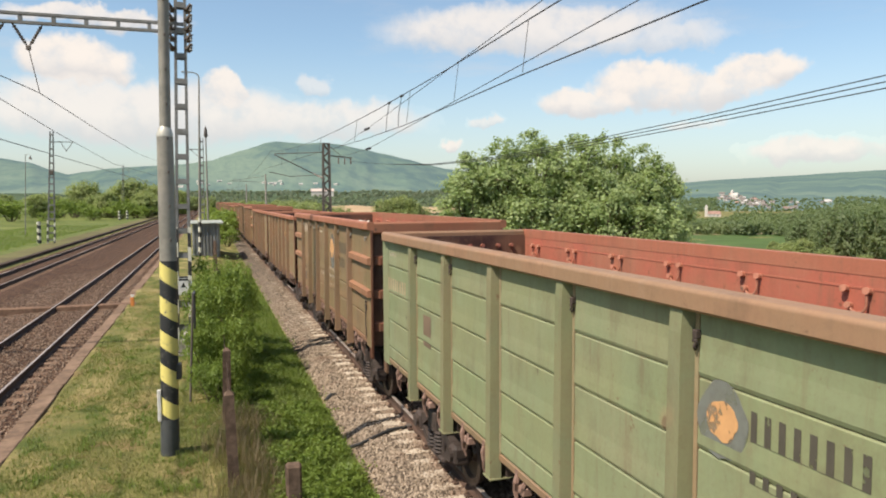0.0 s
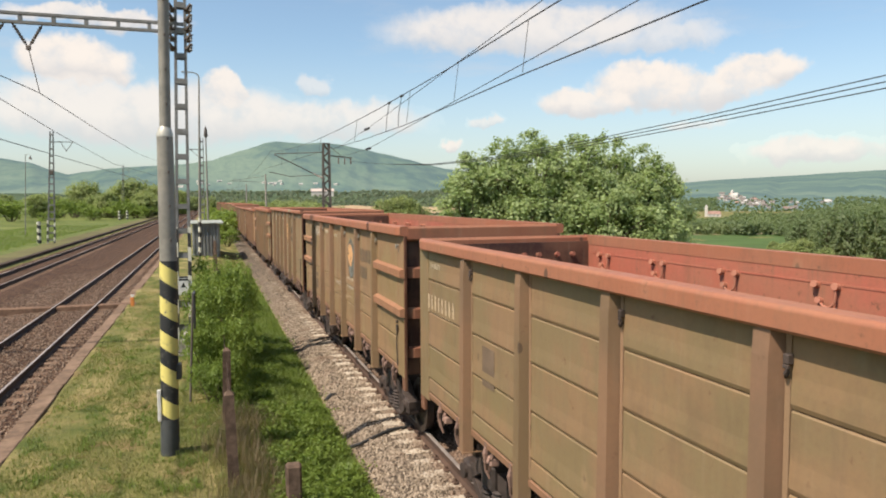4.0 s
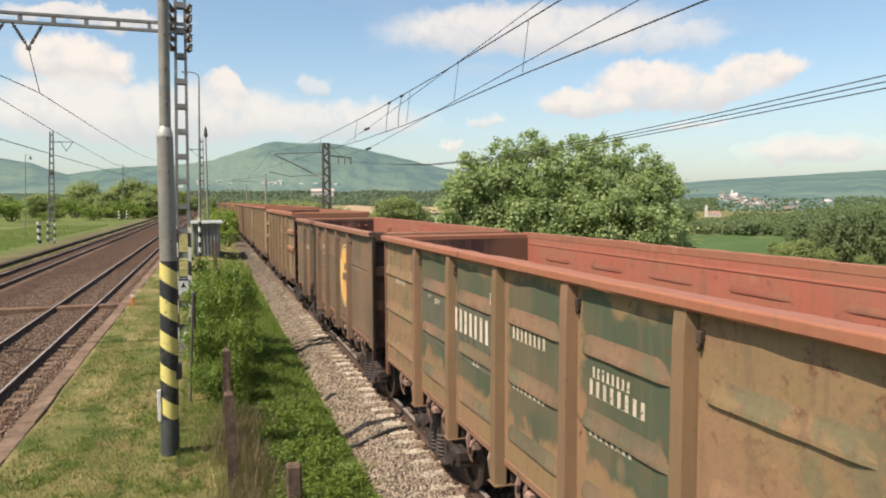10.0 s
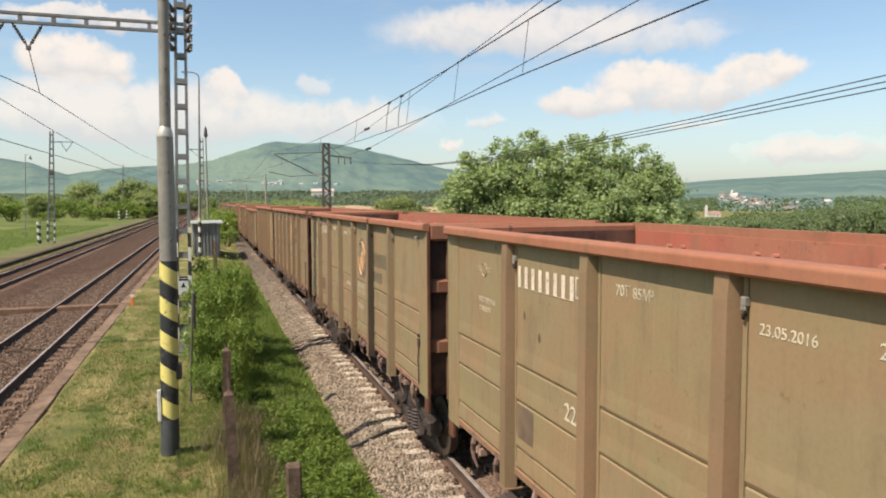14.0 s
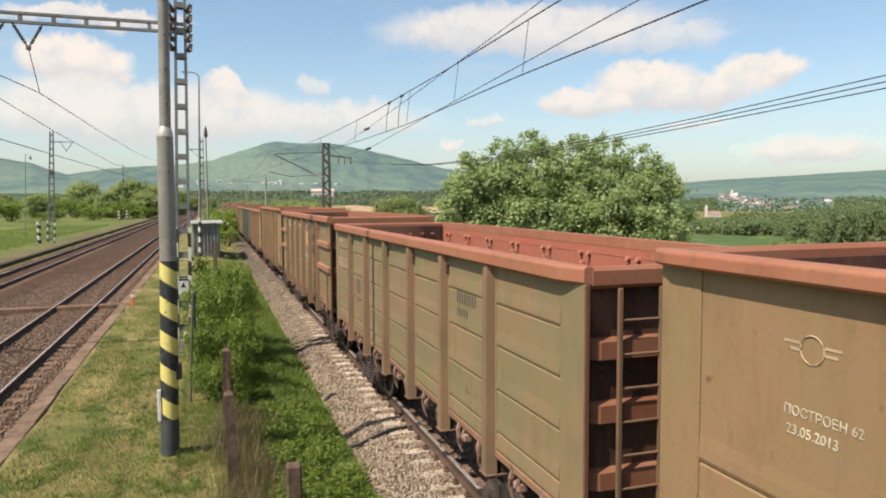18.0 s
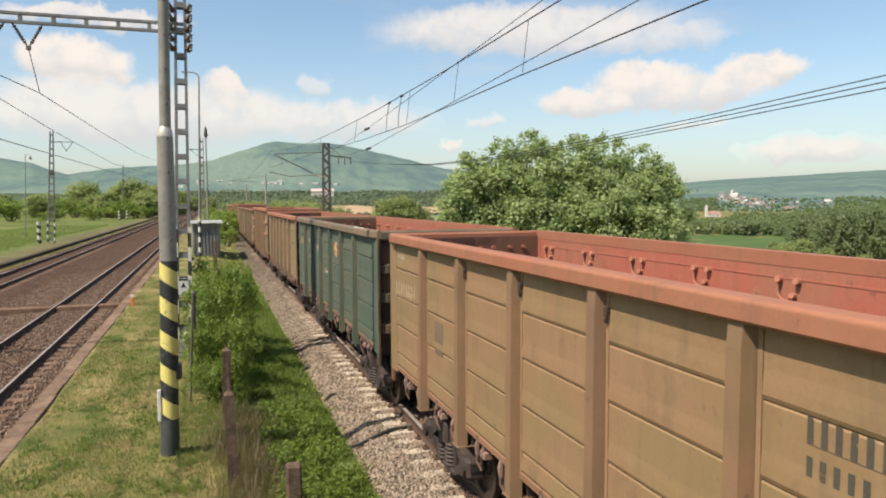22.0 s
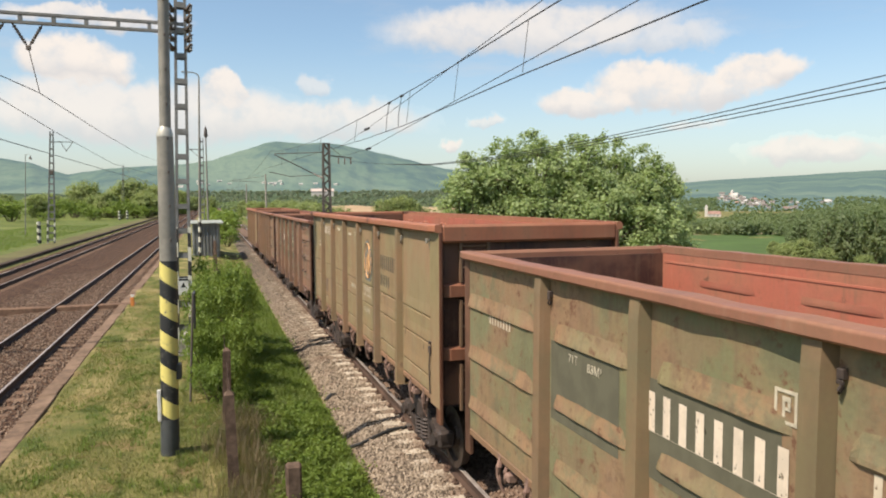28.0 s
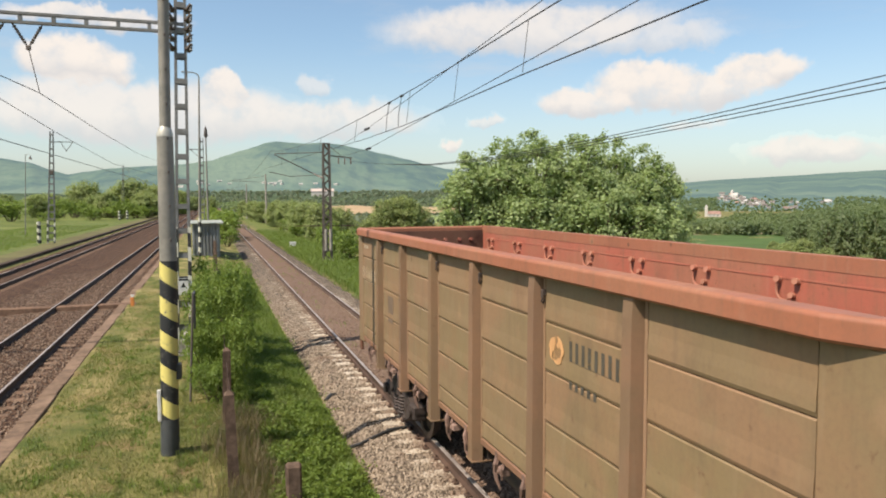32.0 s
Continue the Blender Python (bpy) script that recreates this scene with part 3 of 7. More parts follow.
# ---- poles and masts ----
def band_material(name, a, b_, pitch, slant, phase=0.0):
    """Slanting warning bands that wind round a pole."""
    m, nt, b = material(name)
    v = N(nt, "ShaderNodeSeparateXYZ", {0: N(nt, "ShaderNodeTexCoord").outputs["Object"]})
    w = calc(nt, "ADD", calc(nt, "MULTIPLY", v.outputs[0], slant), v.outputs[2])
    t = calc(nt, "FRACT", calc(nt, "ADD", calc(nt, "DIVIDE", w, pitch), phase))
    s = calc(nt, "GREATER_THAN", t, 0.5)
    n1 = fuzz(nt, shifted(nt), 9, 6)
    c = mix(nt, s, a, b_)
    c = mix(nt, ramp(nt, n1, 0.56, 0.75), c, (0.16, 0.15, 0.12))
    nt.links.new(toned(nt, c), b.inputs["Base Color"])
    b.inputs["Roughness"].default_value = 0.6
    bump(nt, b, n1, 0.12, 0.01)
    return m


M_BANDS = band_material("yellow_black_bands", (0.025, 0.027, 0.028), (0.76, 0.66, 0.2), 0.565, 0.7, 0.324)
M_BANDW = band_material("white_black_bands", (0.03, 0.03, 0.03), (0.72, 0.7, 0.58), 0.78, 0.4)

pole = thing("steel_pole", pose(-5.28, 12.48, 0.1), "stepped grey steel pole with yellow and black bands", "pole")
part("shaft", Mesh().tube([(-0.025, 0, 0), (-0.01, 0, 0.64)], 0.148, 20), plain("dark_base_paint", (0.06, 0.065, 0.066), 0.6, 0, 8, 0.3), pole, "dark painted foot", smooth=True)
part("banded_shaft", Mesh().tube([(-0.01, 0, 0.64), (0.045, 0, 3.28)], 0.141, 24), M_BANDS, pole, "yellow and black warning bands", smooth=True)
part("lower_shaft", Mesh().tube([(0.045, 0, 3.28), (0.05, 0, 5.3)], [0.136, 0.128], 24), M_GALV, pole, smooth=True)
part("collar", Mesh().tube([(0.05, 0, 5.3), (0.05, 0, 5.34), (0.056, 0, 5.44), (0.06, 0, 5.46)], [0.13, 0.13, 0.098, 0.088], 24), plain("bare_zinc_collar", (0.55, 0.53, 0.46), 0.45, 0.3, 7, 0.15, 0.05), pole, "pale welded taper between the two shafts", smooth=True)
part("upper_shaft", Mesh().tube([(0.06, 0, 5.45), (0.12, 0, 9.6)], [0.089, 0.082], 24), M_GALV, pole, smooth=True)
part("lid_box", Mesh().box(0.1, 0.2, -0.09, 0.09, 1.3, 1.56, 0.015), M_BLACK, pole)
part("cable_guard", Mesh().box(-0.19, -0.13, -0.1, -0.04, 0.62, 1.15, 0.01), M_WHITE, pole, "white cable guard strip")
for z in np.arange(3.6, 9, 0.55):
    part("step_bolt", Mesh().box(0.08, 0.11, -0.14 if z < 5.3 else -0.1, -0.08, z, z + 0.05, 0.008), M_DKSTEEL, pole)


def lattice_mesh(w0, w1, d0, d1, h, n, leg=0.06, z0=0.0):
    """Two parallel channels joined by flat battens: returns legs and battens apart."""
    legs, bat = [], []
    for s in (-1, 1):
        m = Mesh()
        a, b = w0 / 2 - leg / 2, w1 / 2 - leg / 2
        for z_0, z_1, x0, x1, e0, e1 in ((z0, h, a, b, d0, d1),):
            v = []
            for z, x, e in ((z_0, x0, e0), (z_1, x1, e1)):
                v += [(s * x - leg / 2, -e / 2, z), (s * x + leg / 2, -e / 2, z), (s * x + leg / 2, e / 2, z), (s * x - leg / 2, e / 2, z)]
            m.add(v, [(3, 2, 1, 0), (4, 5, 6, 7), (0, 1, 5, 4), (1, 2, 6, 5), (2, 3, 7, 6), (3, 0, 4, 7)])
        legs.append(m)
    for k in range(n):
        t = (k + 0.5) / n
        z = z0 + (h - z0) * t
        w, d = w0 + (w1 - w0) * t, d0 + (d1 - d0) * t
        for s in (-1, 1):
            bat.append(Mesh().box(-w / 2, w / 2, s * d / 2 - 0.008, s * d / 2 + 0.008, z - 0.07, z + 0.07))
    return legs, bat


def insulator(a, b, r=0.06, sheds=6, mat=None):
    """A ribbed insulator between two points."""
    a, b = Vector(a), Vector(b)
    pts, rad = [], []
    n = sheds * 2 + 1
    for k in range(n):
        pts.append(a.lerp(b, k / (n - 1)))
        rad.append(r if k % 2 else r * 0.45)
    return Mesh().tube(pts, rad, 8)


gm = thing("gantry_mast", pose(-5.34, 20.84, 0.05, ry=0.9), "grey battened steel catenary mast with a warning plate", "mast")
legs, bats = lattice_mesh(0.4, 0.3, 0.34, 0.26, 10.6, 15, 0.07, 0.45)
part("leg", legs[0], M_MASTP, gm)
part("leg", legs[1], M_MASTP, gm)
for b in bats:
    part("batten", b, M_MASTP, gm)
for s in (-1, 1):
    part("striped_leg_cover", Mesh().box(s * 0.17 - 0.045, s * 0.17 + 0.045, -0.22, -0.19, 0.5, 3.6), M_BANDW, gm)
part("foundation", Mesh().box(-0.32, 0.32, -0.3, 0.3, -0.2, 0.12, 0.03).box(-0.24, 0.24, -0.22, 0.22, 0.12, 0.5, 0.03), M_CONC, gm, "stepped concrete footing")
sg = part("warning_plate", Mesh().box(-0.13, 0.13, -0.25, -0.232, 1.75, 2.2), M_WHITE, gm, "white high-voltage warning plate with a triangle")
part("header", Mesh().box(-0.12, 0.12, -0.256, -0.251, 2.14, 2.19), M_BLACK, sg)
part("triangle", Mesh().add([(-0.07, -0.254, 1.95), (0.07, -0.254, 1.95), (0.0, -0.254, 2.09)], [(0, 1, 2)]), M_BLACK, sg)
for k, z in enumerate((8.42, 8.68, 8.94, 9.2, 9.46)):
    for x in (-0.19, 0.17):
        cl = part("clamp", Mesh().box(x - 0.08, x + 0.08, -0.2, 0.2, z - 0.03, z + 0.03, 0.01).bar((x, -0.2, z), (x + 0.1 * (1 if x > 0 else -1), -0.3, z + 0.12), 0.05), M_DKSTEEL, gm)
        part("spool", insulator((x + (0.1 if x > 0 else -0.1), -0.27, z - 0.09), (x + (0.12 if x > 0 else -0.12), -0.27, z + 0.13), 0.042, 3), M_MASTP, cl)
beam = thing("gantry_beam", pose(-5.36, 20.76, 9.02), "grey battened steel beam hung across the tracks", "gantry")
for s in (-1, 1):
    part("chord", Mesh().box(-13.5, 0.25, -0.06, 0.06, s * 0.11 - 0.035, s * 0.11 + 0.035), M_MASTP, beam)
for k in range(18):
    x = -0.61 - k * 0.76
    part("batten", Mesh().box(x - 0.045, x + 0.045, -0.05, 0.05, -0.08, 0.08), M_MASTP, beam)
for x0, xm, x1 in ((-3.85, -3.49, -3.14), (-4.75, -4.4, -4.0)):
    hg = part("vee_hanger", Mesh().tube([(xm, 0, -0.74), (x1, 0, -0.12)], 0.02, 6).tube([(x0, 0, -0.12), (xm, 0, -0.74)], 0.02, 6), M_DKSTEEL, beam)
    for xa in (x0, x1):
        part("insulator", insulator((xa + (xm - xa) * 0.12, 0, -0.19), (xa + (xm - xa) * 0.82, 0, -0.63), 0.05, 7), M_DKSTEEL, hg)
    part("shackle", Mesh().box(xm - 0.06, xm + 0.06, -0.04, 0.04, -0.8, -0.68, 0.02), M_DKSTEEL, hg)
    part("drop_rod", Mesh().tube([(xm, 0, -0.76), (xm + 0.21, 0, -1.87)], 0.012, 5), M_DKSTEEL, hg)

# the next gantry down the platform
gm2 = thing("gantry_mast", pose(-5.28, 70.5, 0.0, ry=0.8), "slim grey battened mast down the platform", "mast")
legs, bats = lattice_mesh(0.42, 0.32, 0.34, 0.26, 10.3, 14, 0.08)
for q in legs:
    part("leg", q, M_MASTP, gm2)
for q in bats:
    part("batten", q, M_MASTP, gm2)
part("bracket", Mesh().bar((0.1, 0, 9.2), (-1.3, 0, 9.2), 0.07).bar((0.0, 0, 8.3), (-1.0, 0, 9.15), 0.05), M_MASTP, gm2)

# dark notice board on a thin post, seen edge-on
nb = thing("notice_board", pose(-5.01, 15.76, 0.02), "dark notice board on a thin rusty post", "sign")
part("post", Mesh().tube([(-0.06, 0, 0), (0.06, 0, 2.42)], 0.024, 8), M_DKSTEEL, nb)
part("board", Mesh().box(0.06, 0.1, -0.28, 0.32, 1.68, 2.42, 0.01), M_BLACK, nb)


def street_lamp(x, y, z, h, arm, label, banded, lean=0.0):
    t = thing("platform_lamp", pose(x, y, z, ry=lean), label, "lamp")
    if banded:
        part("foot", Mesh().tube([(0, 0, 0), (0, 0, 3.0)], 0.11, 12), M_BANDW, t, "black and white banded foot", smooth=True)
    part("column", Mesh().tube([(0, 0, 3.0 if banded else 0), (0, 0, h * 0.6), (0, 0, h)], [0.1, 0.075, 0.05], 10), M_GALV, t, smooth=True)
    if arm:
        pts = [(-arm * (1 - math.cos(a)), 0, h + arm * 0.6 * math.sin(a)) for a in np.linspace(0, math.pi / 2, 7)] + [(-arm * 1.6, 0, h + arm * 0.6)]
        part("arm", Mesh().tube(pts, 0.04, 8), M_GALV, t, smooth=True)
        part("lantern", Mesh().box(-arm * 2.2, -arm * 1.5, -0.12, 0.12, h + arm * 0.5, h + arm * 0.65, 0.04), M_GALV, t)
    else:
        part("lantern", Mesh().tube([(0, 0, h - 0.1), (0, 0, h + 0.1), (0, 0, h + 0.7), (0, 0, h + 0.95)], [0.06, 0.17, 0.1, 0.02], 10), M_DKSTEEL, t, "dark bell-shaped lantern", smooth=True)
    return t


street_lamp(-5.39, 57.6, 0.05, 13.7, 0.57, "tall curved-arm platform lamp with banded foot", True, 1.2)
street_lamp(-4.75, 66.05, 0.1, 9.9, 0, "slim platform lamp with a bell lantern", False)
pl = thing("pendant_lamp", pose(-27.3, 103.79, 0.1, ry=2.2), "slim lamp post with a hanging lantern", "lamp")
part("column", Mesh().tube([(0, 0, 0), (0, 0, 10.4)], [0.07, 0.04], 8), M_GALV, pl, smooth=True)
part("arm", Mesh().tube([(0, 0, 10.3), (0.3, 0, 10.5), (0.56, 0, 10.3)], 0.02, 5), M_GALV, pl)
part("lantern", Mesh().tube([(0.56, 0, 10.3), (0.56, 0, 10.15), (0.56, 0, 9.8)], [0.03, 0.06, 0.22], 10), M_DKSTEEL, pl, "dark hanging bell lantern", smooth=True)

# ---- lineside shed ----
shed = thing("lineside_shed", pose(-4.9, 62.27, 0), "small grey corrugated sheet metal shed with flat roof", "shed")
pr = [(-1.02, -3.94)]
for k in range(8):
    x = -1.0 + k * 0.252
    pr += [(x, -3.95), (x + 0.02, -4.06), (x + 0.15, -4.06), (x + 0.17, -3.95)]
pr += [(1.02, -3.94)]
nq = len(pr)
part("front_wall", Mesh().add([(x, y, z) for z in (0, 2.6) for x, y in pr], [(i, i + 1, nq + i + 1, nq + i) for i in range(nq - 1)] + [(nq - 1, 0, nq, 2 * nq - 1)]), M_CORR, shed)
for s in (-1, 1):
    part("side_wall", Mesh().box(s * 1.0 - 0.02, s * 1.0 + 0.02, -3.94, 3.9, 0, 2.6), M_CORR, shed)
part("back_wall", Mesh().box(-1.02, 1.02, 3.9, 3.94, 0, 2.6), M_CORR, shed)
part("roof", Mesh().box(-1.3, 1.3, -4.3, 4.2, 2.6, 2.7, 0.01), plain("pale_tin_sheet", (0.4, 0.42, 0.36), 0.6, 0.1, 5, 0.2, 0.05), shed, "thin pale sheet roof")
for k in range(3):
    part("rust_patch", Mesh().box(0.25 + k * 0.24, 0.42 + k * 0.24, -4.05, -4.035, 0.2, 1.7 - 0.3 * k), M_RAIL, shed)

# ---- fence along the platform's back ----
fence = thing("lineside_fence", pose(0, 0, 0), "old wire fence on weathered brown concrete posts", "fence")
rnd = random.Random(2)
fpm = Mesh().add([(-0.09, -0.08, -0.3), (0.09, -0.08, -0.3), (0.09, 0.08, -0.3), (-0.09, 0.08, -0.3), (-0.07, -0.065, 1.55), (0.07, -0.065, 1.55), (0.07, 0.065, 1.55), (-0.07, 0.065, 1.55), (0, 0, 1.62)],
                 [(3, 2, 1, 0), (0, 1, 5, 4), (1, 2, 6, 5), (2, 3, 7, 6), (3, 0, 4, 7), (4, 5, 8), (5, 6, 8), (6, 7, 8), (7, 4, 8)]).data("fence_post", M_WOOD)
FY = [10.9, 14.11, 20.57, 23.87, 27.17, 30.38, 33.78, 37.18, 40.57, 43.88, 47.18, 50.48, 53.78]
for y in FY:
    part("fence_post", fpm, None, fence, at=pose(-4.34 + rnd.uniform(-0.02, 0.02), y, -0.06, rnd.uniform(-2, 2), rnd.uniform(-2, 2)))
for z in (0.25, 0.6, 0.95, 1.3):
    part("wire", Mesh().tube([(-4.34, y, z - 0.03 * (k % 2)) for k, y in enumerate(np.arange(FY[0], FY[-1], 1.75))], 0.006, 4), M_RAIL, fence)
msh = Mesh()
for k in range(64):
    y = FY[0] + k * 0.11
    msh.bar((-4.34, y, 0.0), (-4.34, y + 0.0, 1.3), 0.004)
for k in range(11):
    msh.bar((-4.34, FY[0], 0.06 + k * 0.11), (-4.34, FY[0] + 7, 0.06 + k * 0.11), 0.004)
tagged(part("wire_mesh", msh, M_RAIL, fence), kind="stuff")
st = thing("fence_stump", pose(-3.52, 10.14, -0.3), "short weathered grey concrete post in the grass", "post")
part("stump", Mesh().box(-0.11, 0.11, -0.1, 0.1, 0.0, 0.88, 0.03), M_WOOD, st)

# ---- catenary over the broad-gauge track ----
def cat_mast(x, y, z, h, w0, w1, label):
    t = thing("catenary_mast", pose(x, y, z), label, "mast")
    m = [Mesh() for _ in range(4)]
    for i, (sx, sy) in enumerate(((-1, -1), (1, -1), (1, 1), (-1, 1))):
        part("leg", Mesh().bar((sx * w0 / 2, sy * w0 / 2, 0), (sx * w1 / 2, sy * w1 / 2, h), 0.11), M_DKSTEEL, t)
    n = int(h / 0.55)
    for k in range(n):
        for fc in range(2):
            a, b = k / n, (k + 1) / n
            wa, wb = (w0 + (w1 - w0) * a) / 2, (w0 + (w1 - w0) * b) / 2
            s = 1 if k % 2 else -1
            for d in (-1, 1):
                if fc:
                    q = Mesh().bar((-s * wa, d * wa, a * h), (s * wb, d * wb, b * h), 0.075)
                else:
                    q = Mesh().bar((d * wa, -s * wa, a * h), (d * wb, s * wb, b * h), 0.075)
                part("brace", q, M_DKSTEEL, t)
    part("cap_plate", Mesh().box(-w1 / 2 - 0.06, w1 / 2 + 0.06, -w1 / 2 - 0.06, w1 / 2 + 0.06, h, h + 0.08), M_DKSTEEL, t)
    part("footing", Mesh().box(-w0 / 2 - 0.15, w0 / 2 + 0.15, -w0 / 2 - 0.15, w0 / 2 + 0.15, -0.5, 0.1, 0.03), M_CONC, t)
    return t


am = cat_mast(4.44, 57.6, -0.5, 9.4, 0.66, 0.46, "dark rusted lattice anchor mast with tension weights")
part("cantilever", Mesh().tube([(-0.25, 0, 6.65), (-4.05, 0, 8.5)], 0.04, 8).tube([(-0.25, 0, 8.75), (-4.05, 0, 8.57)], 0.03, 8), M_DKSTEEL, am)
part("steady_arm", Mesh().tube([(-0.25, 0, 6.95), (-2.9, 0, 6.8), (-4.5, 0, 7.15)], 0.03, 6), M_DKSTEEL, am)
part("insulator", insulator((-0.3, 0, 6.68), (-1.0, 0, 7.02), 0.09), M_CERAM, am)
fa = part("feeder_arm", Mesh().bar((0.2, 0, 8.5), (2.1, 0, 8.32), 0.09).bar((0.2, 0, 9.3), (1.3, 0, 8.42), 0.04), M_DKSTEEL, am)
for x in (1.0, 1.5, 2.0):
    part("insulator", insulator((x, 0, 8.3), (x, 0, 7.8), 0.07, 4), M_CERAM, fa)
part("anchor_bar", Mesh().bar((-2.6, 0, 2.85), (2.2, 0, 2.8), 0.07), M_RAIL, am, "rust-red tie bar")
for x in (-0.17, 0.2):
    wt = part("tension_weight", Mesh().tube([(x, -0.42, 0.85), (x, -0.42, 2.55)], 0.13, 12), M_CONC, am, smooth=True)
    part("weight_rod", Mesh().tube([(x, -0.42, 2.55), (x, -0.42, 7.6)], 0.015, 5), M_DKSTEEL, wt)
for x, y, h, lab in ((7.47, 164.18, 11.29, "slim weathered concrete catenary pole with an arm"), (5.31, 207.58, 9.86, "slim weathered concrete catenary pole beside bushes")):
    t = thing("catenary_pole", pose(x, y, land(x, y) - 0.1), lab, "mast")
    part("column", Mesh().tube([(0, 0, 0), (0, 0, h)], [0.24, 0.17], 12), M_CONC, t, smooth=True)
    part("arm", Mesh().tube([(0, 0, h - 1.8), (-x - 0.4, 0, h - 1.5)], 0.04, 6).tube([(0, 0, h - 0.4), (-x, 0, h - 1.5)], 0.03, 6), M_DKSTEEL, t)


def wire(name, pts, r, label, sag=0.0, n=1, drops=()):
    """A hung wire through its supports; sag in the middle of each span."""
    out = []
    for a, b in zip(pts, pts[1:]):
        a, b = Vector(a), Vector(b)
        for k in range(12):
            t = k / 12
            q = a.lerp(b, t)
            q.z -= 4 * sag * t * (1 - t)
            out.append(q)
    out.append(Vector(pts[-1]))
    w = thing(name, pose(0, 0, 0), label, "wire")
    part("strand", Mesh().tube(out, r, 5), M_WIRE, w)
    return w


BX = 0.1
mw = wire("messenger_wire", [(BX, -17.0, 8.26), (BX, 57.6, 8.26), (BX + 0.6, 165, 9.5), (BX + 0.8, 207, 8.2)], 0.011, "dark sagging messenger wire above the wagons", 1.294)
cw = wire("contact_wire", [(0.08, -28, 6.27), (0.08, 10.2, 6.28), (0.08, 17, 6.21), (0.05, 22.4, 6.26), (0.05, 32.5, 6.5), (-0.3, 57.6, 6.9), (0.38, 164, 7.4)], 0.010, "dark overhead contact wire above the wagons")


def mess_z(y):
    t = (y + 17.0) / 74.6
    return 8.26 - 4 * 1.294 * t * (1 - t)


def cont_z(y):
    return 6.28 if y < 10.2 else 6.28 - 0.07 * (y - 10.2) / 6.8 if y < 17 else 6.21 + 0.05 * (y - 17) / 5.4 if y < 22.4 else 6.26 + 0.24 * (y - 22.4) / 10.1 if y < 32.5 else 6.5 + 0.4 * (y - 32.5) / 25.1


for y in (10.0, 13.2, 16.7, 23.2, 31.1, 39.6, 48.1):
    part("dropper", Mesh().tube([(BX, y, mess_z(y)), (0, y, cont_z(y))], 0.006, 4), M_WIRE, mw)
for y in (17.5, 18.8):
    part("jumper", Mesh().tube([(BX, y, mess_z(y)), (0.1, y + 0.3, (mess_z(y) + cont_z(y)) / 2), (0, y, cont_z(y))], 0.009, 5), M_WIRE, mw)
    part("clamp", Mesh().box(BX - 0.03, BX + 0.03, y - 0.08, y + 0.08, mess_z(y) - 0.03, mess_z(y) + 0.03, 0.01), M_WIRE, mw)
for nm, a, b, c, lab in (("anchored_messenger_wire", (0.0, 3, 7.53), (0.1, 21.7, 6.55), (4.3, 57.6, 7.9), "thin messenger wire running to its anchor mast"),
                         ("anchored_contact_wire", (0.1, 3, 6.78), (0.14, 21.7, 5.95), (4.3, 57.6, 7.5), "thin contact wire running to its anchor mast")):
    w = wire(nm, [a, b, c], 0.007, lab)
    part("insulator", insulator(Vector(b) + Vector((0, -0.35, 0)), Vector(b) + Vector((0, 0.35, 0)), 0.04, 4), M_WIRE, w)
for k in range(3):
    wire("feeder_wire", [(8.0, -16, 8.75 - k * 0.25), (8.0, 10.6, 6.73 - k * 0.125), (7.95, 16, 6.53 - k * 0.1), (7.85, 22, 6.37 - k * 0.09), (7.6, 30, 6.27 - k * 0.06), (7.2, 38, 6.36 - k * 0.03), (6.9, 48, 6.85), (6.5, 57.6, 7.55)], 0.013, "dark feeder wire strung beside the tree")

# ---- catenary over the standard-gauge tracks, masts on the far verge ----
wire("messenger_wire", [(-8.64, 20.76, 7.15), (-8.9, 33.8, 7.33), (-9.35, 56.0, 7.8), (-9.89, 83.5, 8.79), (-9.78, 160, 8.6)], 0.011, "sagging messenger wire over the near platform track")
wire("messenger_wire", [(-9.3, -28, 8.3), (-8.75, 15, 6.95), (-8.64, 20.76, 7.15)], 0.011, "messenger wire under the gantry beam")
wire("contact_wire", [(-9.68, -28.31, 6.16), (-9.81, 20.76, 6.03), (-9.81, 84.92, 6.11), (-9.81, 160.4, 6.06)], 0.01, "contact wire over the near platform track")
wire("messenger_wire", [(-9.9, -10, 7.7), (-9.78, 21.8, 7.1), (-9.78, 29, 6.87), (-9.78, 44.8, 6.54), (-9.78, 90, 7.2), (-9.78, 160, 8.0)], 0.011, "second messenger wire over the near platform track")
wire("contact_wire", [(-15.52, -18.87, 7.8), (-15.52, 44.35, 7.84), (-15.52, 94.36, 7.91), (-16.35, 217.02, 8.73)], 0.01, "contact wire over the far track")
for x, y, h, lab in ((-20.66, 84.45, 11.81, "slim lattice catenary mast on the grass verge"), (-27.85, 217.02, 14.89, "distant slim lattice mast among bushes")):
    t = thing("verge_mast", pose(x, y, land(x, y), ry=2.2), lab, "mast")
    legs, bats = lattice_mesh(0.75 if y < 100 else 0.7, 0.35, 0.4, 0.3, h, 16, 0.09)
    for q in legs:
        part("leg", q, M_MASTP, t)
    for q in bats:
        part("batten", q, M_MASTP, t)
    for s in (-1, 1):
        part("banded_leg_foot", Mesh().box(s * 0.33 - 0.07, s * 0.33 + 0.07, -0.27, -0.21, 0, 2.6), M_BANDW, t)
    part("bracket", Mesh().bar((0.1, 0, h - 1.1), (2.0, 0, h - 1.0), 0.09).bar((2.0, 0, h - 1.0), (1.4, 0, h - 2.0), 0.06).bar((0.8, 0, h - 1.0), (1.4, 0, h - 2.0), 0.06), M_MASTP, t)
    part("fitting", Mesh().box(-0.25, 0.25, -0.2, 0.2, h - 4.6, h - 4.1, 0.05), M_DKSTEEL, t)
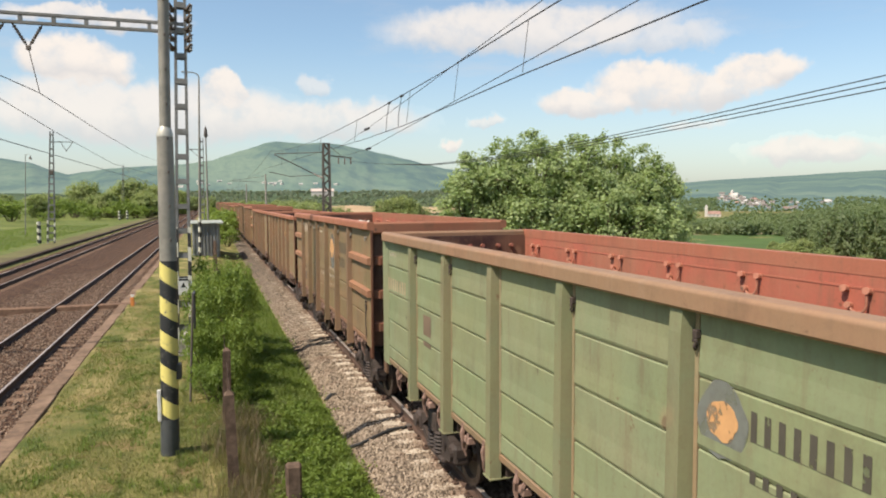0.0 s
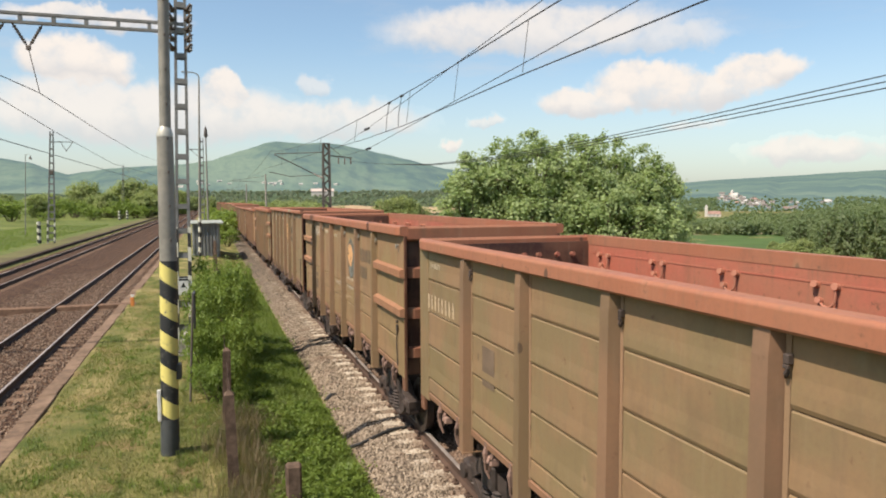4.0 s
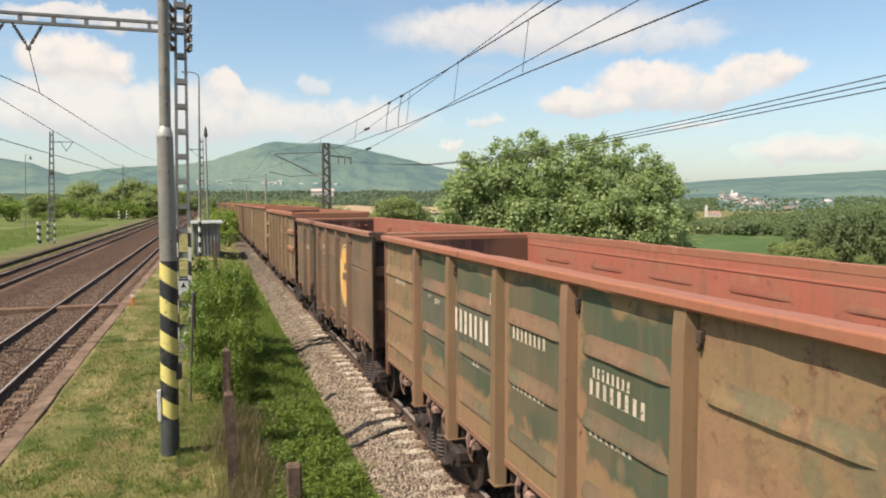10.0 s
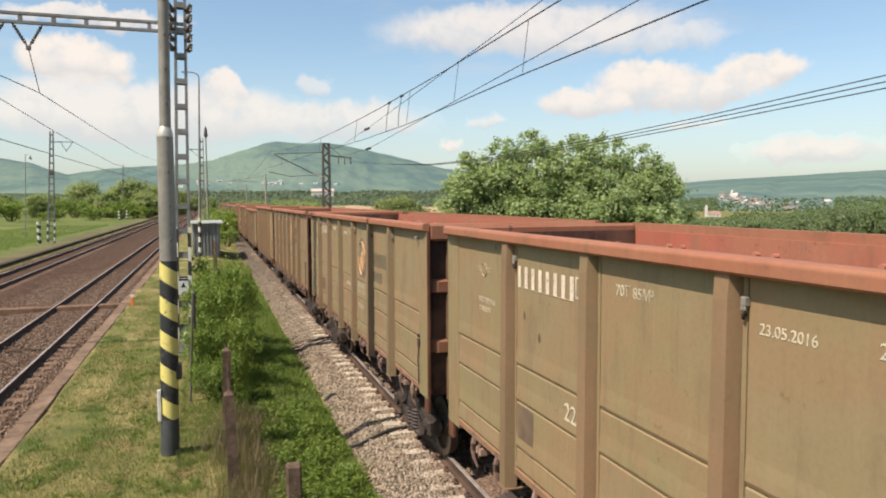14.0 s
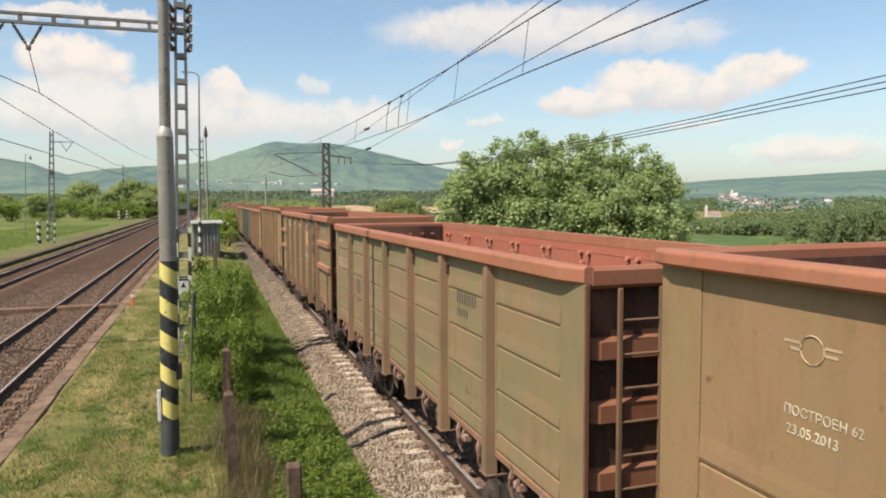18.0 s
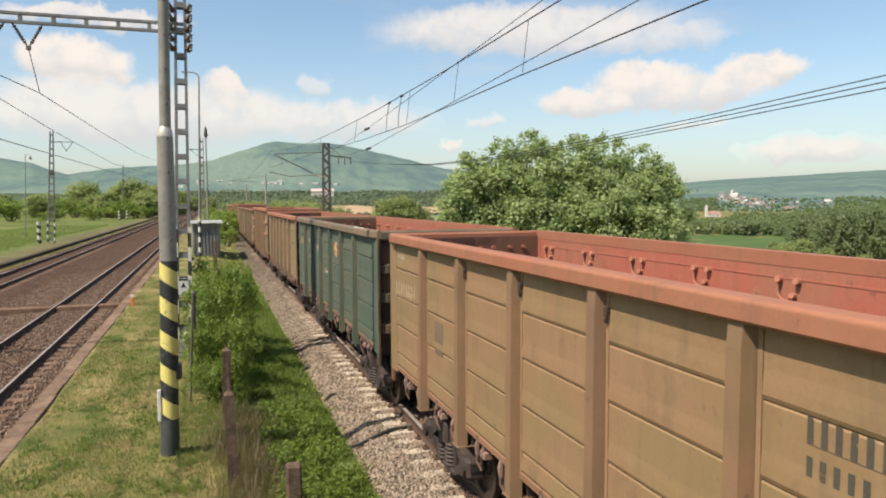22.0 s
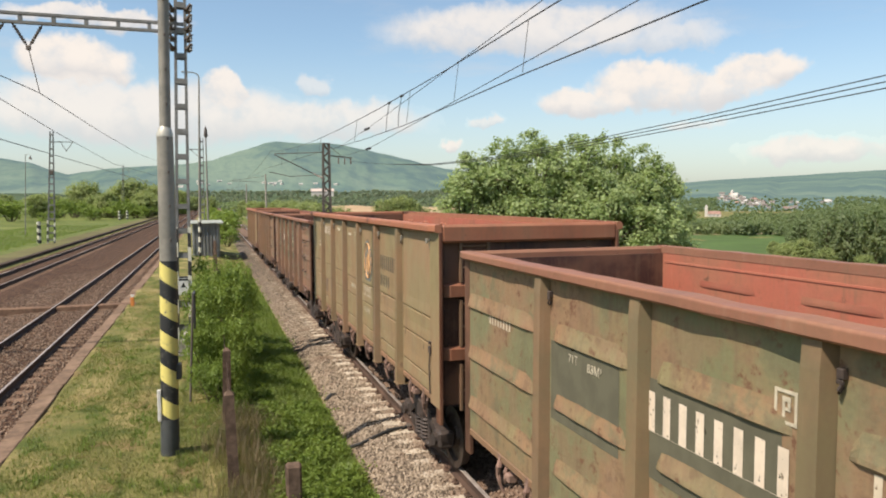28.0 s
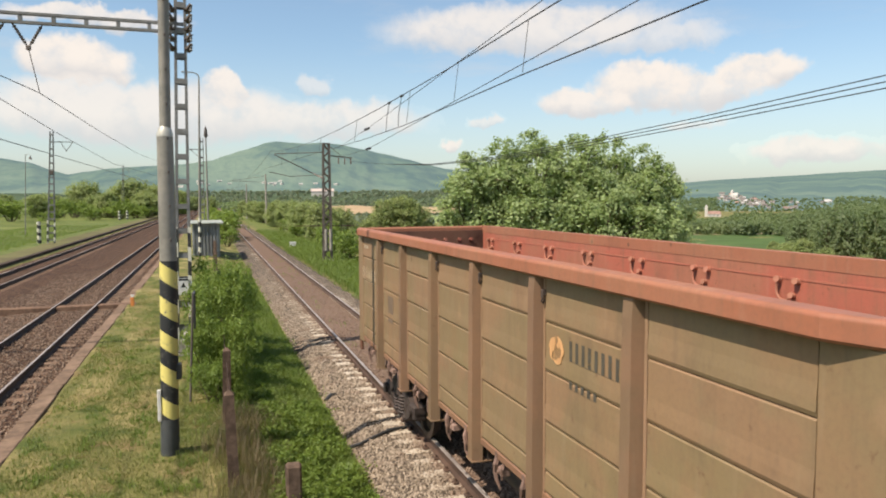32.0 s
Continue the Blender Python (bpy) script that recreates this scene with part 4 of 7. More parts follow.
for x, y in ((-21.89, 84.92), (-26.1, 193.43), (-24.77, 198.15)):
    t = thing("banded_post", pose(x, y, land(x, y)), "short post with slanting black and white bands", "post")
    part("post", Mesh().tube([(0, 0, 0), (0, 0, 2.3)], 0.2 if y < 100 else 0.28, 12), M_BANDW, t, smooth=True)
bx = thing("cable_box", pose(3.57, 75.11, -0.6), "small white lineside cable box", "box")
part("body", Mesh().box(-0.3, 0.3, -0.2, 0.2, 0, 0.62, 0.03), M_WHITE, bx)
part("lid", Mesh().box(-0.33, 0.33, -0.23, 0.23, 0.62, 0.68, 0.02), M_WHITE, bx)


# ---- cables over the ballast ----
for pts, r in ((((-3.3, 22.4, -0.3), (-2.5, 22.5, -0.33), (-1.97, 22.61, -0.27), (-1.28, 23.05, -0.14), (-0.9, 23.2, -0.17)), 0.035), (((-2.5, 22.2, -0.34), (-1.95, 22.2, -0.28), (-1.2, 22.75, -0.17), (-0.88, 23.0, -0.19)), 0.025),
               (((-2.75, 12.9, -0.36), (-2.01, 12.94, -0.24), (-1.32, 13.29, -0.14), (-0.9, 13.42, -0.16)), 0.035), (((-2.1, 16.4, -0.33), (-1.95, 16.53, -0.24), (-1.75, 16.56, -0.25)), 0.05)):
    t = thing("ground_cable", pose(0, 0, 0), "thick black cable lying over the ballast to the rail", "cable", "cables on the ballast")
    part("sheath", Mesh().tube(pts, r, 7), M_BLACK, t, smooth=True)
    part("end_clamp", Mesh().box(pts[-1][0] - 0.05, pts[-1][0] + 0.05, pts[-1][1] - 0.06, pts[-1][1] + 0.06, pts[-1][2] - 0.04, pts[-1][2] + 0.05, 0.015), M_DKSTEEL, t)
tr = thing("cable_trough", pose(-5.3, 22.0, 0.1), "row of grey concrete cable trough covers", "trough")
for k in range(4):
    part("cover", Mesh().box(0.1 - 0.28, 0.1 + 0.28, k * 0.52, k * 0.52 + 0.5, 0.0, 0.08 - 0.015 * (k % 2), 0.015), M_CONC, tr)

# ---- the train's wagons ----
PITCH, LEN, LEAD = 13.92, 12.78, 6.525
HL, WP, WO = LEN / 2, 1.465, 1.56                 # half length, panel face, post face
TOP = {"A": (3.605, 3.76), "B": (3.745, 3.91), "C": (3.885, 4.0), "D": (3.605, 3.70), "E": (3.605, 3.71)}   # underside and top of the rim
SPACING = {"A": 1.71, "B": 1.71, "C": 1.715, "D": 1.655, "E": 1.62}       # from post to post
FLOOR, SILL, FOOT = 1.44, 1.36, 1.44              # floor, inner sheets' foot, side panels' foot
# small differences in how the wagons are coupled up
SLACK = {1: 0.05, 2: 0.11, 3: 0.06, 4: 0.06, 6: 0.07, 7: 0.12, 8: 0.07, 9: -0.15, 10: -0.15, 11: 0.04, 12: 0.04, 16: 0.07, 17: 0.04, 24: -0.04, 26: -0.08, 27: -0.08, 28: -0.14}


def place(n, t):
    """Where wagon n stands along the track."""
    return PITCH * n - run(t) - LEAD + SLACK.get(n, 0.0)


MESH = {}


def shared(key, build, mats, smooth=False):
    """Mesh data built once for all alike parts."""
    if key not in MESH:
        MESH[key] = build().data(key, mats, smooth)
    return MESH[key]


def post_mesh(side, z0, z1):
    """Hat-section post: face narrower than its foot, a plate closes its lower end."""
    m = Mesh()
    xo, xi = side * WO, side * (WP - 0.02)
    v = []
    for z, d, w in ((z0, 0.015, 0.072), (1.6, 0.015, 0.072), (z1 - 0.16, 0.0, 0.066), (z1, -0.012, 0.066)):
        v += [(xi, -w - 0.03, z), (xo + side * d, -w, z), (xo + side * d, w, z), (xi, w + 0.03, z)]
    f = []
    for k in (0, 4, 8):
        for i in range(4):
            q = (k + i, k + (i + 1) % 4, k + 4 + (i + 1) % 4, k + 4 + i)
            f.append(q if side > 0 else q[::-1])
    f += [(0, 3, 2, 1) if side > 0 else (0, 1, 2, 3), (12, 13, 14, 15) if side > 0 else (15, 14, 13, 12)]
    m.add(v, f)
    x0, x1 = sorted((xi - side * 0.16, xo + side * 0.03))
    m.box(x0, x1, -0.115, 0.115, z0 - 0.014, z0 - 0.001)
    return m


def rim_mesh(side, kind):
    """Box-section top rail; its outer face runs in towards the corners."""
    z0, z1 = TOP[kind]
    xo, xi = side * 1.58, side * (1.40 if kind != "C" else 1.43)
    cut = {"A": 0.3, "B": 0.1, "C": 0.12, "D": 0.16, "E": 0.3}[kind]
    m = Mesh()
    rad = 0.034 if kind not in "DE" else 0.022
    rnd = random.Random(5)
    st = [(-HL - 0.05, 0.1 if kind == "A" else 0.045), (-HL + cut, 0.0)]
    bits = 40 if kind == "D" else 12
    for k in range(1, bits):
        st.append((-HL + cut + (LEN - 2 * cut) * k / bits, 0.0))
    st += [(HL - cut, 0.0), (HL + 0.05, 0.1 if kind == "A" else 0.045)]
    v, f = [], []
    for y, d in st:
        o = xo - side * d
        wv = rnd.uniform(-0.011, 0.011) + 0.03 * noise.noise((y * 0.8, 3.0, side)) if kind == "D" else rnd.uniform(-0.003, 0.003)
        v += [(xi, y, z0), (o - side * 0.02, y, z0), (o + side * wv, y, z0 + 0.02)]
        v += [(o + side * (wv - rad * (1 - math.cos(q))), y, z1 - rad * (1 - math.sin(q)) + wv * 0.5) for q in (0, 0.26, 0.52, 0.79, 1.05, 1.31, 1.5708)] + [(xi, y, z1 + wv * 0.5)]
    n = 11
    for k in range(len(st) - 1):
        for i in range(n):
            q = (k * n + i, k * n + (i + 1) % n, k * n + n + (i + 1) % n, k * n + n + i)
            f.append(q[::-1] if side > 0 else q)
    e = len(st) * n
    f += [tuple(range(n)) if side > 0 else tuple(range(n - 1, -1, -1)), tuple(range(e - 1, e - n - 1, -1)) if side > 0 else tuple(range(e - n, e))]
    return m.add(v, f)


def dish_panel(y0, y1, z0, z1, side):
    """The flat sheet of a pressed bay."""
    x = side * WP
    return Mesh().box(min(x, x - side * 0.03), max(x, x - side * 0.03), y0, y1, z0, z1)


def swage_mesh(y0, y1, zc, side):
    """A long embossed swage: rounded back, steep underside, tapering ends."""
    x, h = side * (WP - 0.002), 0.1
    a, b = y0 + 0.09, y1 - 0.07
    n, prof = 16, [(-1.0, 0.0), (-0.98, 0.7), (-0.9, 1.0), (-0.6, 0.9), (-0.1, 0.55), (0.45, 0.22), (1.0, 0.0)]
    v = []
    for k in range(n + 1):
        t = k / n
        f = min(1.0, t / 0.09, (1 - t) / 0.07)
        dent = 1 + 0.25 * noise.noise((a * 1.3 + t * 5, zc * 2.0, 4.0))
        for q, d in prof:
            v.append((x + side * 0.03 * d * f * dent, a + (b - a) * t, zc - h + h * (q + 1) * (0.45 + 0.55 * f)))
    w = len(prof)
    q = [(k * w + i, (k + 1) * w + i, (k + 1) * w + i + 1, k * w + i + 1) for k in range(n) for i in range(w - 1)]
    return Mesh().add(v, q if side > 0 else [t[::-1] for t in q])


def inner_swage_mesh():
    """The back of a swage: a low ridge on the inner sheet that stands in for its shaded hollow."""
    v = []
    for k in range(9):
        t = k / 8
        f = min(1.0, t / 0.13, (1 - t) / 0.13)
        v += [(-0.015 * d * f, -0.5 + 1.0 * t, q) for q, d in ((-0.03, 0.0), (-0.029, 0.8), (-0.02, 1.0), (0.015, 0.55), (0.06, 0.0))]
    return Mesh().add(v, [(k * 5 + i, k * 5 + i + 1, k * 5 + i + 6, k * 5 + i + 5) for k in range(8) for i in range(4)])


def hook_mesh(flip=1):
    """A bent lashing hook on the inner wall: a bow that hangs from one knob to a lower one."""
    m = Mesh()
    m.tube([(-0.045, flip * -0.13, 0.14), (-0.045, flip * -0.135, 0.05)] + [(-0.042, flip * (-0.03 - 0.105 * math.cos(a)), 0.02 - 0.1 * math.sin(a)) for a in np.linspace(0.2, 2.8, 8)] + [(-0.04, flip * 0.075, -0.02)], 0.014, 6)
    for y, z, r in ((-0.13, 0.14, 0.038), (0.075, -0.02, 0.034)):
        m.disc((-0.03, flip * y, z), (1, 0.15, -0.2), r, 0.07, 9)
    return m


def peg_mesh():
    """A short stub with a bent-over head."""
    m = Mesh().disc((-0.035, 0, 0), (1, 0, 0), 0.034, 0.07, 8)
    return m.tube([(-0.05, 0, 0), (-0.065, -0.02, -0.08), (-0.055, 0, -0.11), (-0.03, 0.02, -0.13)], 0.018, 5)


def knob_mesh():
    """A round knob with a short stem below."""
    return Mesh().disc((-0.03, 0, 0), (1, 0.15, -0.2), 0.038, 0.07, 9).tube([(-0.035, 0, 0), (-0.04, 0, -0.05)], 0.014, 5)


def band_mesh(ry, rz, wide, n=48):
    """A painted ring."""
    m = Mesh()
    for k in range(n):
        q = [(2 * math.pi * (k + d) / n, e) for d, e in ((0, 0), (1, 0), (1, 1), (0, 1))]
        v = [(x, (ry + wide * e) * math.cos(a), (rz + wide * e) * math.sin(a)) for x in (-0.004, 0.0) for a, e in q]
        m.add(v, [(0, 1, 2, 3), (3, 2, 6, 7), (1, 0, 4, 5)])
    return m


def outer_hook():
    """A small bent steel cleat."""
    return Mesh().box(-0.045, 0, -0.022, 0.022, -0.02, 0.04, 0.006).box(-0.045, -0.03, -0.022, 0.022, -0.045, -0.02, 0.004)


def cleat_loop():
    return Mesh().tube([(-0.03, -0.015, -0.03), (-0.045, 0, -0.075), (-0.02, 0.02, -0.1), (0.0, 0.01, -0.06)], 0.01, 5)


def lever_mesh():
    """Release lever: a flat forked handle on a long rod."""
    return Mesh().tube([(-0.03, 0, -0.75), (-0.035, 0.02, -0.35), (-0.03, 0, -0.12)], 0.011, 5).box(-0.045, -0.02, -0.045, 0.045, -0.14, -0.02, 0.01).box(-0.05, 0, -0.02, 0.02, 0.0, 0.05, 0.006)


def latch_mesh(v=0):
    """Hatch lock under the side sill: a small cast bracket, a bent claw and a thin hanging lever."""
    m = Mesh()
    m.box(-0.04, 0.06, -0.06, 0.05, 0.1, 0.22, 0.02)
    m.disc((-0.05, -0.01, 0.2), (1, 0, 0), 0.04, 0.05, 8)
    m.tube([(-0.045, 0.0, 0.2), (-0.085, -0.03, 0.1), (-0.08, 0.0 - 0.05 * v, 0.0), (-0.07, -0.03, -0.1), (-0.04, -0.07, -0.2)], [0.028, 0.036, 0.03, 0.024, 0.012], 6)
    m.tube([(-0.02, -0.14, 0.16), (-0.06, -0.16, 0.08), (-0.05, -0.13 + 0.05 * v, -0.06 - 0.05 * v)], [0.02, 0.024, 0.013], 5)
    m.tube([(-0.02, 0.1, 0.14), (-0.02, -0.2, 0.13)], 0.015, 5)
    return m


def stop_mesh():
    """A square hinge block that stands out of the sill."""
    return Mesh().box(-0.07, 0.05, -0.075, 0.075, -0.05, 0.05, 0.015).disc((-0.075, 0.0, 0.0), (1, 0, 0), 0.026, 0.02, 8)


def wheel_mesh():
    m = Mesh()
    prof = [(0.475, -0.065), (0.475, 0.04), (0.505, 0.05), (0.505, 0.075), (0.40, 0.075), (0.36, 0.02), (0.16, 0.0), (0.14, 0.06)]
    n = 24
    for s, pr in ((1, prof), (-1, [(0.475, -0.065), (0.40, -0.065), (0.36, -0.02), (0.16, -0.05), (0.13, -0.07)])):
        v = [(q[1], q[0] * math.cos(2 * math.pi * k / n), q[0] * math.sin(2 * math.pi * k / n)) for q in pr for k in range(n)]
        f = []
        for i in range(len(pr) - 1):
            for k in range(n):
                a, b = i * n + k, i * n + (k + 1) % n
                q = (a, b, b + n, a + n)
                f.append(q if s > 0 else q[::-1])
        f.append(tuple(range((len(pr) - 1) * n, len(pr) * n)))
        m.add(v, f)
    return m


def frame_mesh():
    """Cast side frame of a three-piece bogie."""
    m = Mesh()
    pts = [(-1.1, 0.52, 0.12), (-0.75, 0.52, 0.2), (-0.42, 0.72, 0.22), (0.42, 0.72, 0.22), (0.75, 0.52, 0.2), (1.1, 0.52, 0.12)]
    for (y0, z0, h0), (y1, z1, h1) in zip(pts, pts[1:]):
        v = [(x, y, z + s * h / 2) for y, z, h in ((y0, z0, h0), (y1, z1, h1)) for x in (-0.11, 0.11) for s in (-1, 1)]
        m.add(v, [(0, 1, 3, 2), (4, 6, 7, 5), (0, 4, 5, 1), (2, 3, 7, 6), (0, 2, 6, 4), (1, 5, 7, 3)])
    for s in (-1, 1):
        m.bar((0, s * 0.9, 0.5), (0, s * 0.36, 0.2), 0.2, 0.13)
        m.box(-0.1, 0.1, s * 0.36 - 0.06, s * 0.36 + 0.06, 0.2, 0.75, 0.02)
        m.box(-0.14, 0.14, s * 0.925 - 0.16, s * 0.925 + 0.16, 0.32, 0.62, 0.05)
        m.disc((-0.15, s * 0.925, 0.47), (1, 0, 0), 0.11, 0.08, 12)
    m.box(-0.13, 0.13, -0.42, 0.42, 0.14, 0.24, 0.03)
    return m


def spring_mesh():
    m = Mesh()
    zs = np.arange(0.23, 0.62, 0.031)
    m.tube([(0, 0, z) for z in zs], [0.118 if k % 2 else 0.088 for k in range(len(zs))], 12)
    return m


def coupler_mesh(s):
    m = Mesh()
    m.box(-0.11, 0.11, min(0, s * 0.25), max(0, s * 0.25), 0.93, 1.17, 0.03)
    m.box(-0.22, 0.2, min(s * 0.2, s * 0.46), max(s * 0.2, s * 0.46), 0.86, 1.24, 0.06)
    m.tube([(-0.5, -s * 0.05, 1.0), (-0.52, s * 0.2, 0.75), (-0.4, s * 0.42, 0.6), (-0.2, s * 0.46, 0.75)], 0.03, 6)
    return m


def handle_mesh():
    return Mesh().tube([(0, 0.27, 0.03), (-0.07, 0.25, 0.0), (-0.09, 0.0, -0.03), (-0.07, -0.25, -0.03), (0, -0.27, 0.0)], 0.018, 6)


def marks(count, h, pitch, wide, seed=0):
    """Plain bars in place of painted figures: one flat comb, joined along its foot by hairlines."""
    m = Mesh()
    rnd = random.Random(seed)
    v, f, foot = [], [], 0.003
    for k in range(count):
        y, w = -k * pitch, pitch * 0.46
        top = h * rnd.uniform(0.97, 1.0)
        i = len(v)
        v += [(-0.001, y, 0), (-0.001, y, foot), (-0.001, y - w, 0), (-0.001, y - w, foot), (-0.001, y, top), (-0.001, y - w, top)]
        f += [(i, i + 1, i + 3, i + 2), (i + 1, i + 4, i + 5, i + 3)]
        if k:
            f.append((i - 4, i - 3, i + 1, i))
    return m.add(v, f)


def blot(ry, rz, seed, n=26, ragged=0.16):
    """A flat patch with an uneven outline, painted on the side wall."""
    rnd = random.Random(seed)
    ring = []
    for k in range(n):
        a = 2 * math.pi * k / n
        r = 1 + ragged * noise.noise((math.cos(a) * 1.6, math.sin(a) * 1.6, seed * 3.1)) + rnd.uniform(-0.19, 0.19) * ragged
        ring.append((ry * r * math.cos(a), rz * r * math.sin(a)))
    m = Mesh()
    v = [(-0.004, y, z) for y, z in ring] + [(0.0, y, z) for y, z in ring]
    return m.add(v, [tuple(range(n - 1, -1, -1))] + [(i, (i + 1) % n, n + (i + 1) % n, n + i) for i in range(n)])


def wagon(n, kind, body, trim, extra):
    """One open goods wagon with its parts; kind A: planked sides, B: braced end bays, C: smooth sides, D: pressed swaged sides."""
    lab = {"A": "five-plank steel sides", "B": "smooth sides, braced ends", "C": "smooth plain steel sides", "D": "dented swaged steel sides", "E": "smooth plain steel sides"}[kind]
    tone = "teal green" if body is TEAL else "pale green" if body is PALE else "dark olive" if body is DARK else "mossy green" if body is GREEN else "faded brown" if body in (BROWN, TAN) else "rust-brown" if body is RUST else "pale olive" if body is LIGHT else "olive brown"
    w = thing("open_wagon", pose(0, place(n, 0), 0), f"{tone} open goods wagon with {lab}", "wagon", "wagons of the goods train")
    worn = kind == "D"
    mp = M_PAINT_OLD if worn else M_PAINT
    red = trim
    green_bays = [q[1] for q in extra if q[0] == "bay"]
    z0, z1 = TOP[kind]
    posts = [SPACING[kind] * (k - 2.5) for k in range(6)]
    foot = {"A": 1.14, "B": 1.05, "C": 1.2, "D": 1.12, "E": 1.14}[kind]
    inner = (0.48, 0.142, 0.092) if not worn else (0.48, 0.148, 0.096)
    blend = lambda f: tuple((1 - f) * i + f * j for i, j in zip(body, red))
    for side in (-1, 1):
        s0, s1 = sorted((side * 1.43, side * 1.405))
        part("side_wall", shared(f"side_wall_{side}{kind}", lambda: Mesh().box(s0, s1, -HL + 0.06, HL - 0.06, SILL, z0 + 0.01), M_INSIDE), None, w, "red oxide inner side sheet", colour=inner)
        ys = [-HL - 0.05] + posts + [HL + 0.05]
        for k in range(7):
            edge = 0.1 if kind == "D" else 0.15
            y0, y1 = ys[k] + (edge if k else 0.0), ys[k + 1] - (edge if k < 6 else 0.0)
            a, b = side * WP, side * 1.43
            if side > 0:
                continue
            seam = 0.46
            e0, e1 = (y0 + seam if k == 0 else y0), (y1 - seam * 0.95 if k == 6 else y1)
            if kind == "D":
                gb = 6 - k in green_bays
                me = shared(f"swaged_panel_{k}{gb}", lambda: dish_panel(y0, y1, FOOT, z0, side), M_PAINT_PATCH if gb else mp)
                sp = part("swaged_panel", me, None, w, "brown bay with a ragged dark green patch" if gb else "", colour=body)
                for zc in (1.8, 2.45, 3.1):
                    part("swage", shared(f"swage_{k}{gb}{zc}", lambda: swage_mesh(y0, y1, zc, side), mp), None, sp, colour=tuple(0.5 * i + 0.5 * j for i, j in zip(body, (0.36, 0.25, 0.14))) if body is GREEN else (0.145, 0.128, 0.08) if gb else body)
            else:
                zs = {"A": [FOOT, 1.66, 2.158, 2.668, 3.155, z0], "B": [FOOT, 1.93, 2.333, z0], "C": [FOOT, 1.675, 2.186, 2.58, z0], "E": [FOOT, 2.85, z0]}[kind]
                for j in range(len(zs) - 1):
                    part("plank" if kind == "A" else "panel", shared(f"plank_{kind}{k}_{j}", lambda: plank_mesh(a, b, e0, e1, zs[j] + 0.005, zs[j + 1] - 0.005), M_PAINT), None, w, colour=body)
                if k in (0, 6):
                    c0, c1 = (y0, e0 - 0.008) if k == 0 else (e1 + 0.008, y1)
                    part("corner_panel", shared(f"corner_panel_{kind}{k}", lambda: Mesh().box(a - 0.01, b, c0, c1, 1.3, z0, 0.008), M_PAINT), None, w, colour=body)
            if kind == "B" and k in (0, 6):
                b0, b1 = (y0 - 0.012, y1 + 0.05) if k == 0 else (y0 - 0.05, y1 + 0.012)
                for z in (2.44, 3.11):
                    me = shared(f"brace_{k}_{z}", lambda: Mesh().add(
                        [(side * WP, y, z + d) for y in (b0, b1) for d in (-0.085, 0.085)] + [(side * (WP + 0.085), y, z + d) for y in (b0 + 0.02, b1 - 0.02) for d in (-0.07, 0.05)],
                        [(0, 1, 3, 2), (4, 6, 7, 5), (0, 2, 6, 4), (1, 5, 7, 3), (0, 4, 5, 1), (2, 3, 7, 6)]), M_PAINT)
                    part("brace", me, None, w, "rust-brown horizontal brace", colour=blend(0.6))
            if worn and k == 0:
                for z in (1.95, 2.45, 2.95, 3.4):
                    part("grab_handle", shared("grab_handle", handle_mesh, M_UNDER, True), None, w, at=(-WP, -HL + 1.25, z))
        for i, y in enumerate(posts):
            if side < 0 and kind != "D":
                for q in (-0.122, 0.122):
                    part("flange", shared(f"flange_{kind}", lambda: Mesh().box(-WP - 0.004, -WP + 0.03, -0.02, 0.02, FOOT, z0), M_PAINT), None, w, at=(0, y + q, 0), colour=tuple(0.55 * i + 0.45 * j for i, j in zip(body, (0.4, 0.24, 0.16))) if kind == "A" else body)
            part("post", shared(f"post_{side}{kind}", lambda: post_mesh(side, foot, z0), M_PAINT), None, w, at=(0, y, 0), colour=post_tone(body, (0.35 if worn else 0.4 if kind == "A" else 0.25) + 0.3 * ((n * 7 + i * 3) % 5) / 4))
        top = red if side < 0 or red in (TRIM, TRIM4) else (0.43, 0.15, 0.09)
        part("rim", shared(f"rim_{side}{kind}", lambda: rim_mesh(side, kind), M_RED), None, w, "dull brown top rail" if top in (TRIM2, TRIM3) else "rust-red top rail", colour=top)
        t0, t1 = sorted((side * 1.47, side * 1.36))
        part("side_sill", shared(f"side_sill_{side}", lambda: Mesh().box(t0, t1, -HL + 0.05, HL - 0.05, FOOT - 0.1, FOOT - 0.004, 0.015), M_PAINT), None, w, colour=tuple(0.4 * i + 0.6 * j for i, j in zip(body, (0.25, 0.1, 0.07))))
    for s in (-1, 1):
        yw = s * (HL - 0.06)
        w0, w1 = sorted((yw, yw - s * 0.04))
        # red taken almost to black: the shade between wagons is in the colour
        e = part("end_wall", shared(f"end_wall_{s}{kind}", lambda: Mesh().box(-1.43, 1.43, w0, w1, FLOOR - 0.1, z1 - 0.1), M_RED), None, w, "red end sheet darkened for the shade between wagons", colour=(0.048, 0.021, 0.018))
        r0, r1 = sorted((s * (HL + 0.055), s * (HL - 0.065)))
        deep = {"A": 0.2, "B": 0.25, "C": 0.27, "D": 0.16, "E": 0.2}[kind]
        # same red as the side rails, darkened for the end's shade
        part("end_rim", shared(f"end_rim_{s}{kind}", lambda: Mesh().box(-1.43, 1.43, r0, r1, z1 - deep, z1 - 0.003, 0.035), M_RED), None, e, "rust-red top rail", colour=tuple(0.8 * q for q in red))
        c0, c1 = sorted((s * (HL - 0.1), s * (HL + 0.015)))
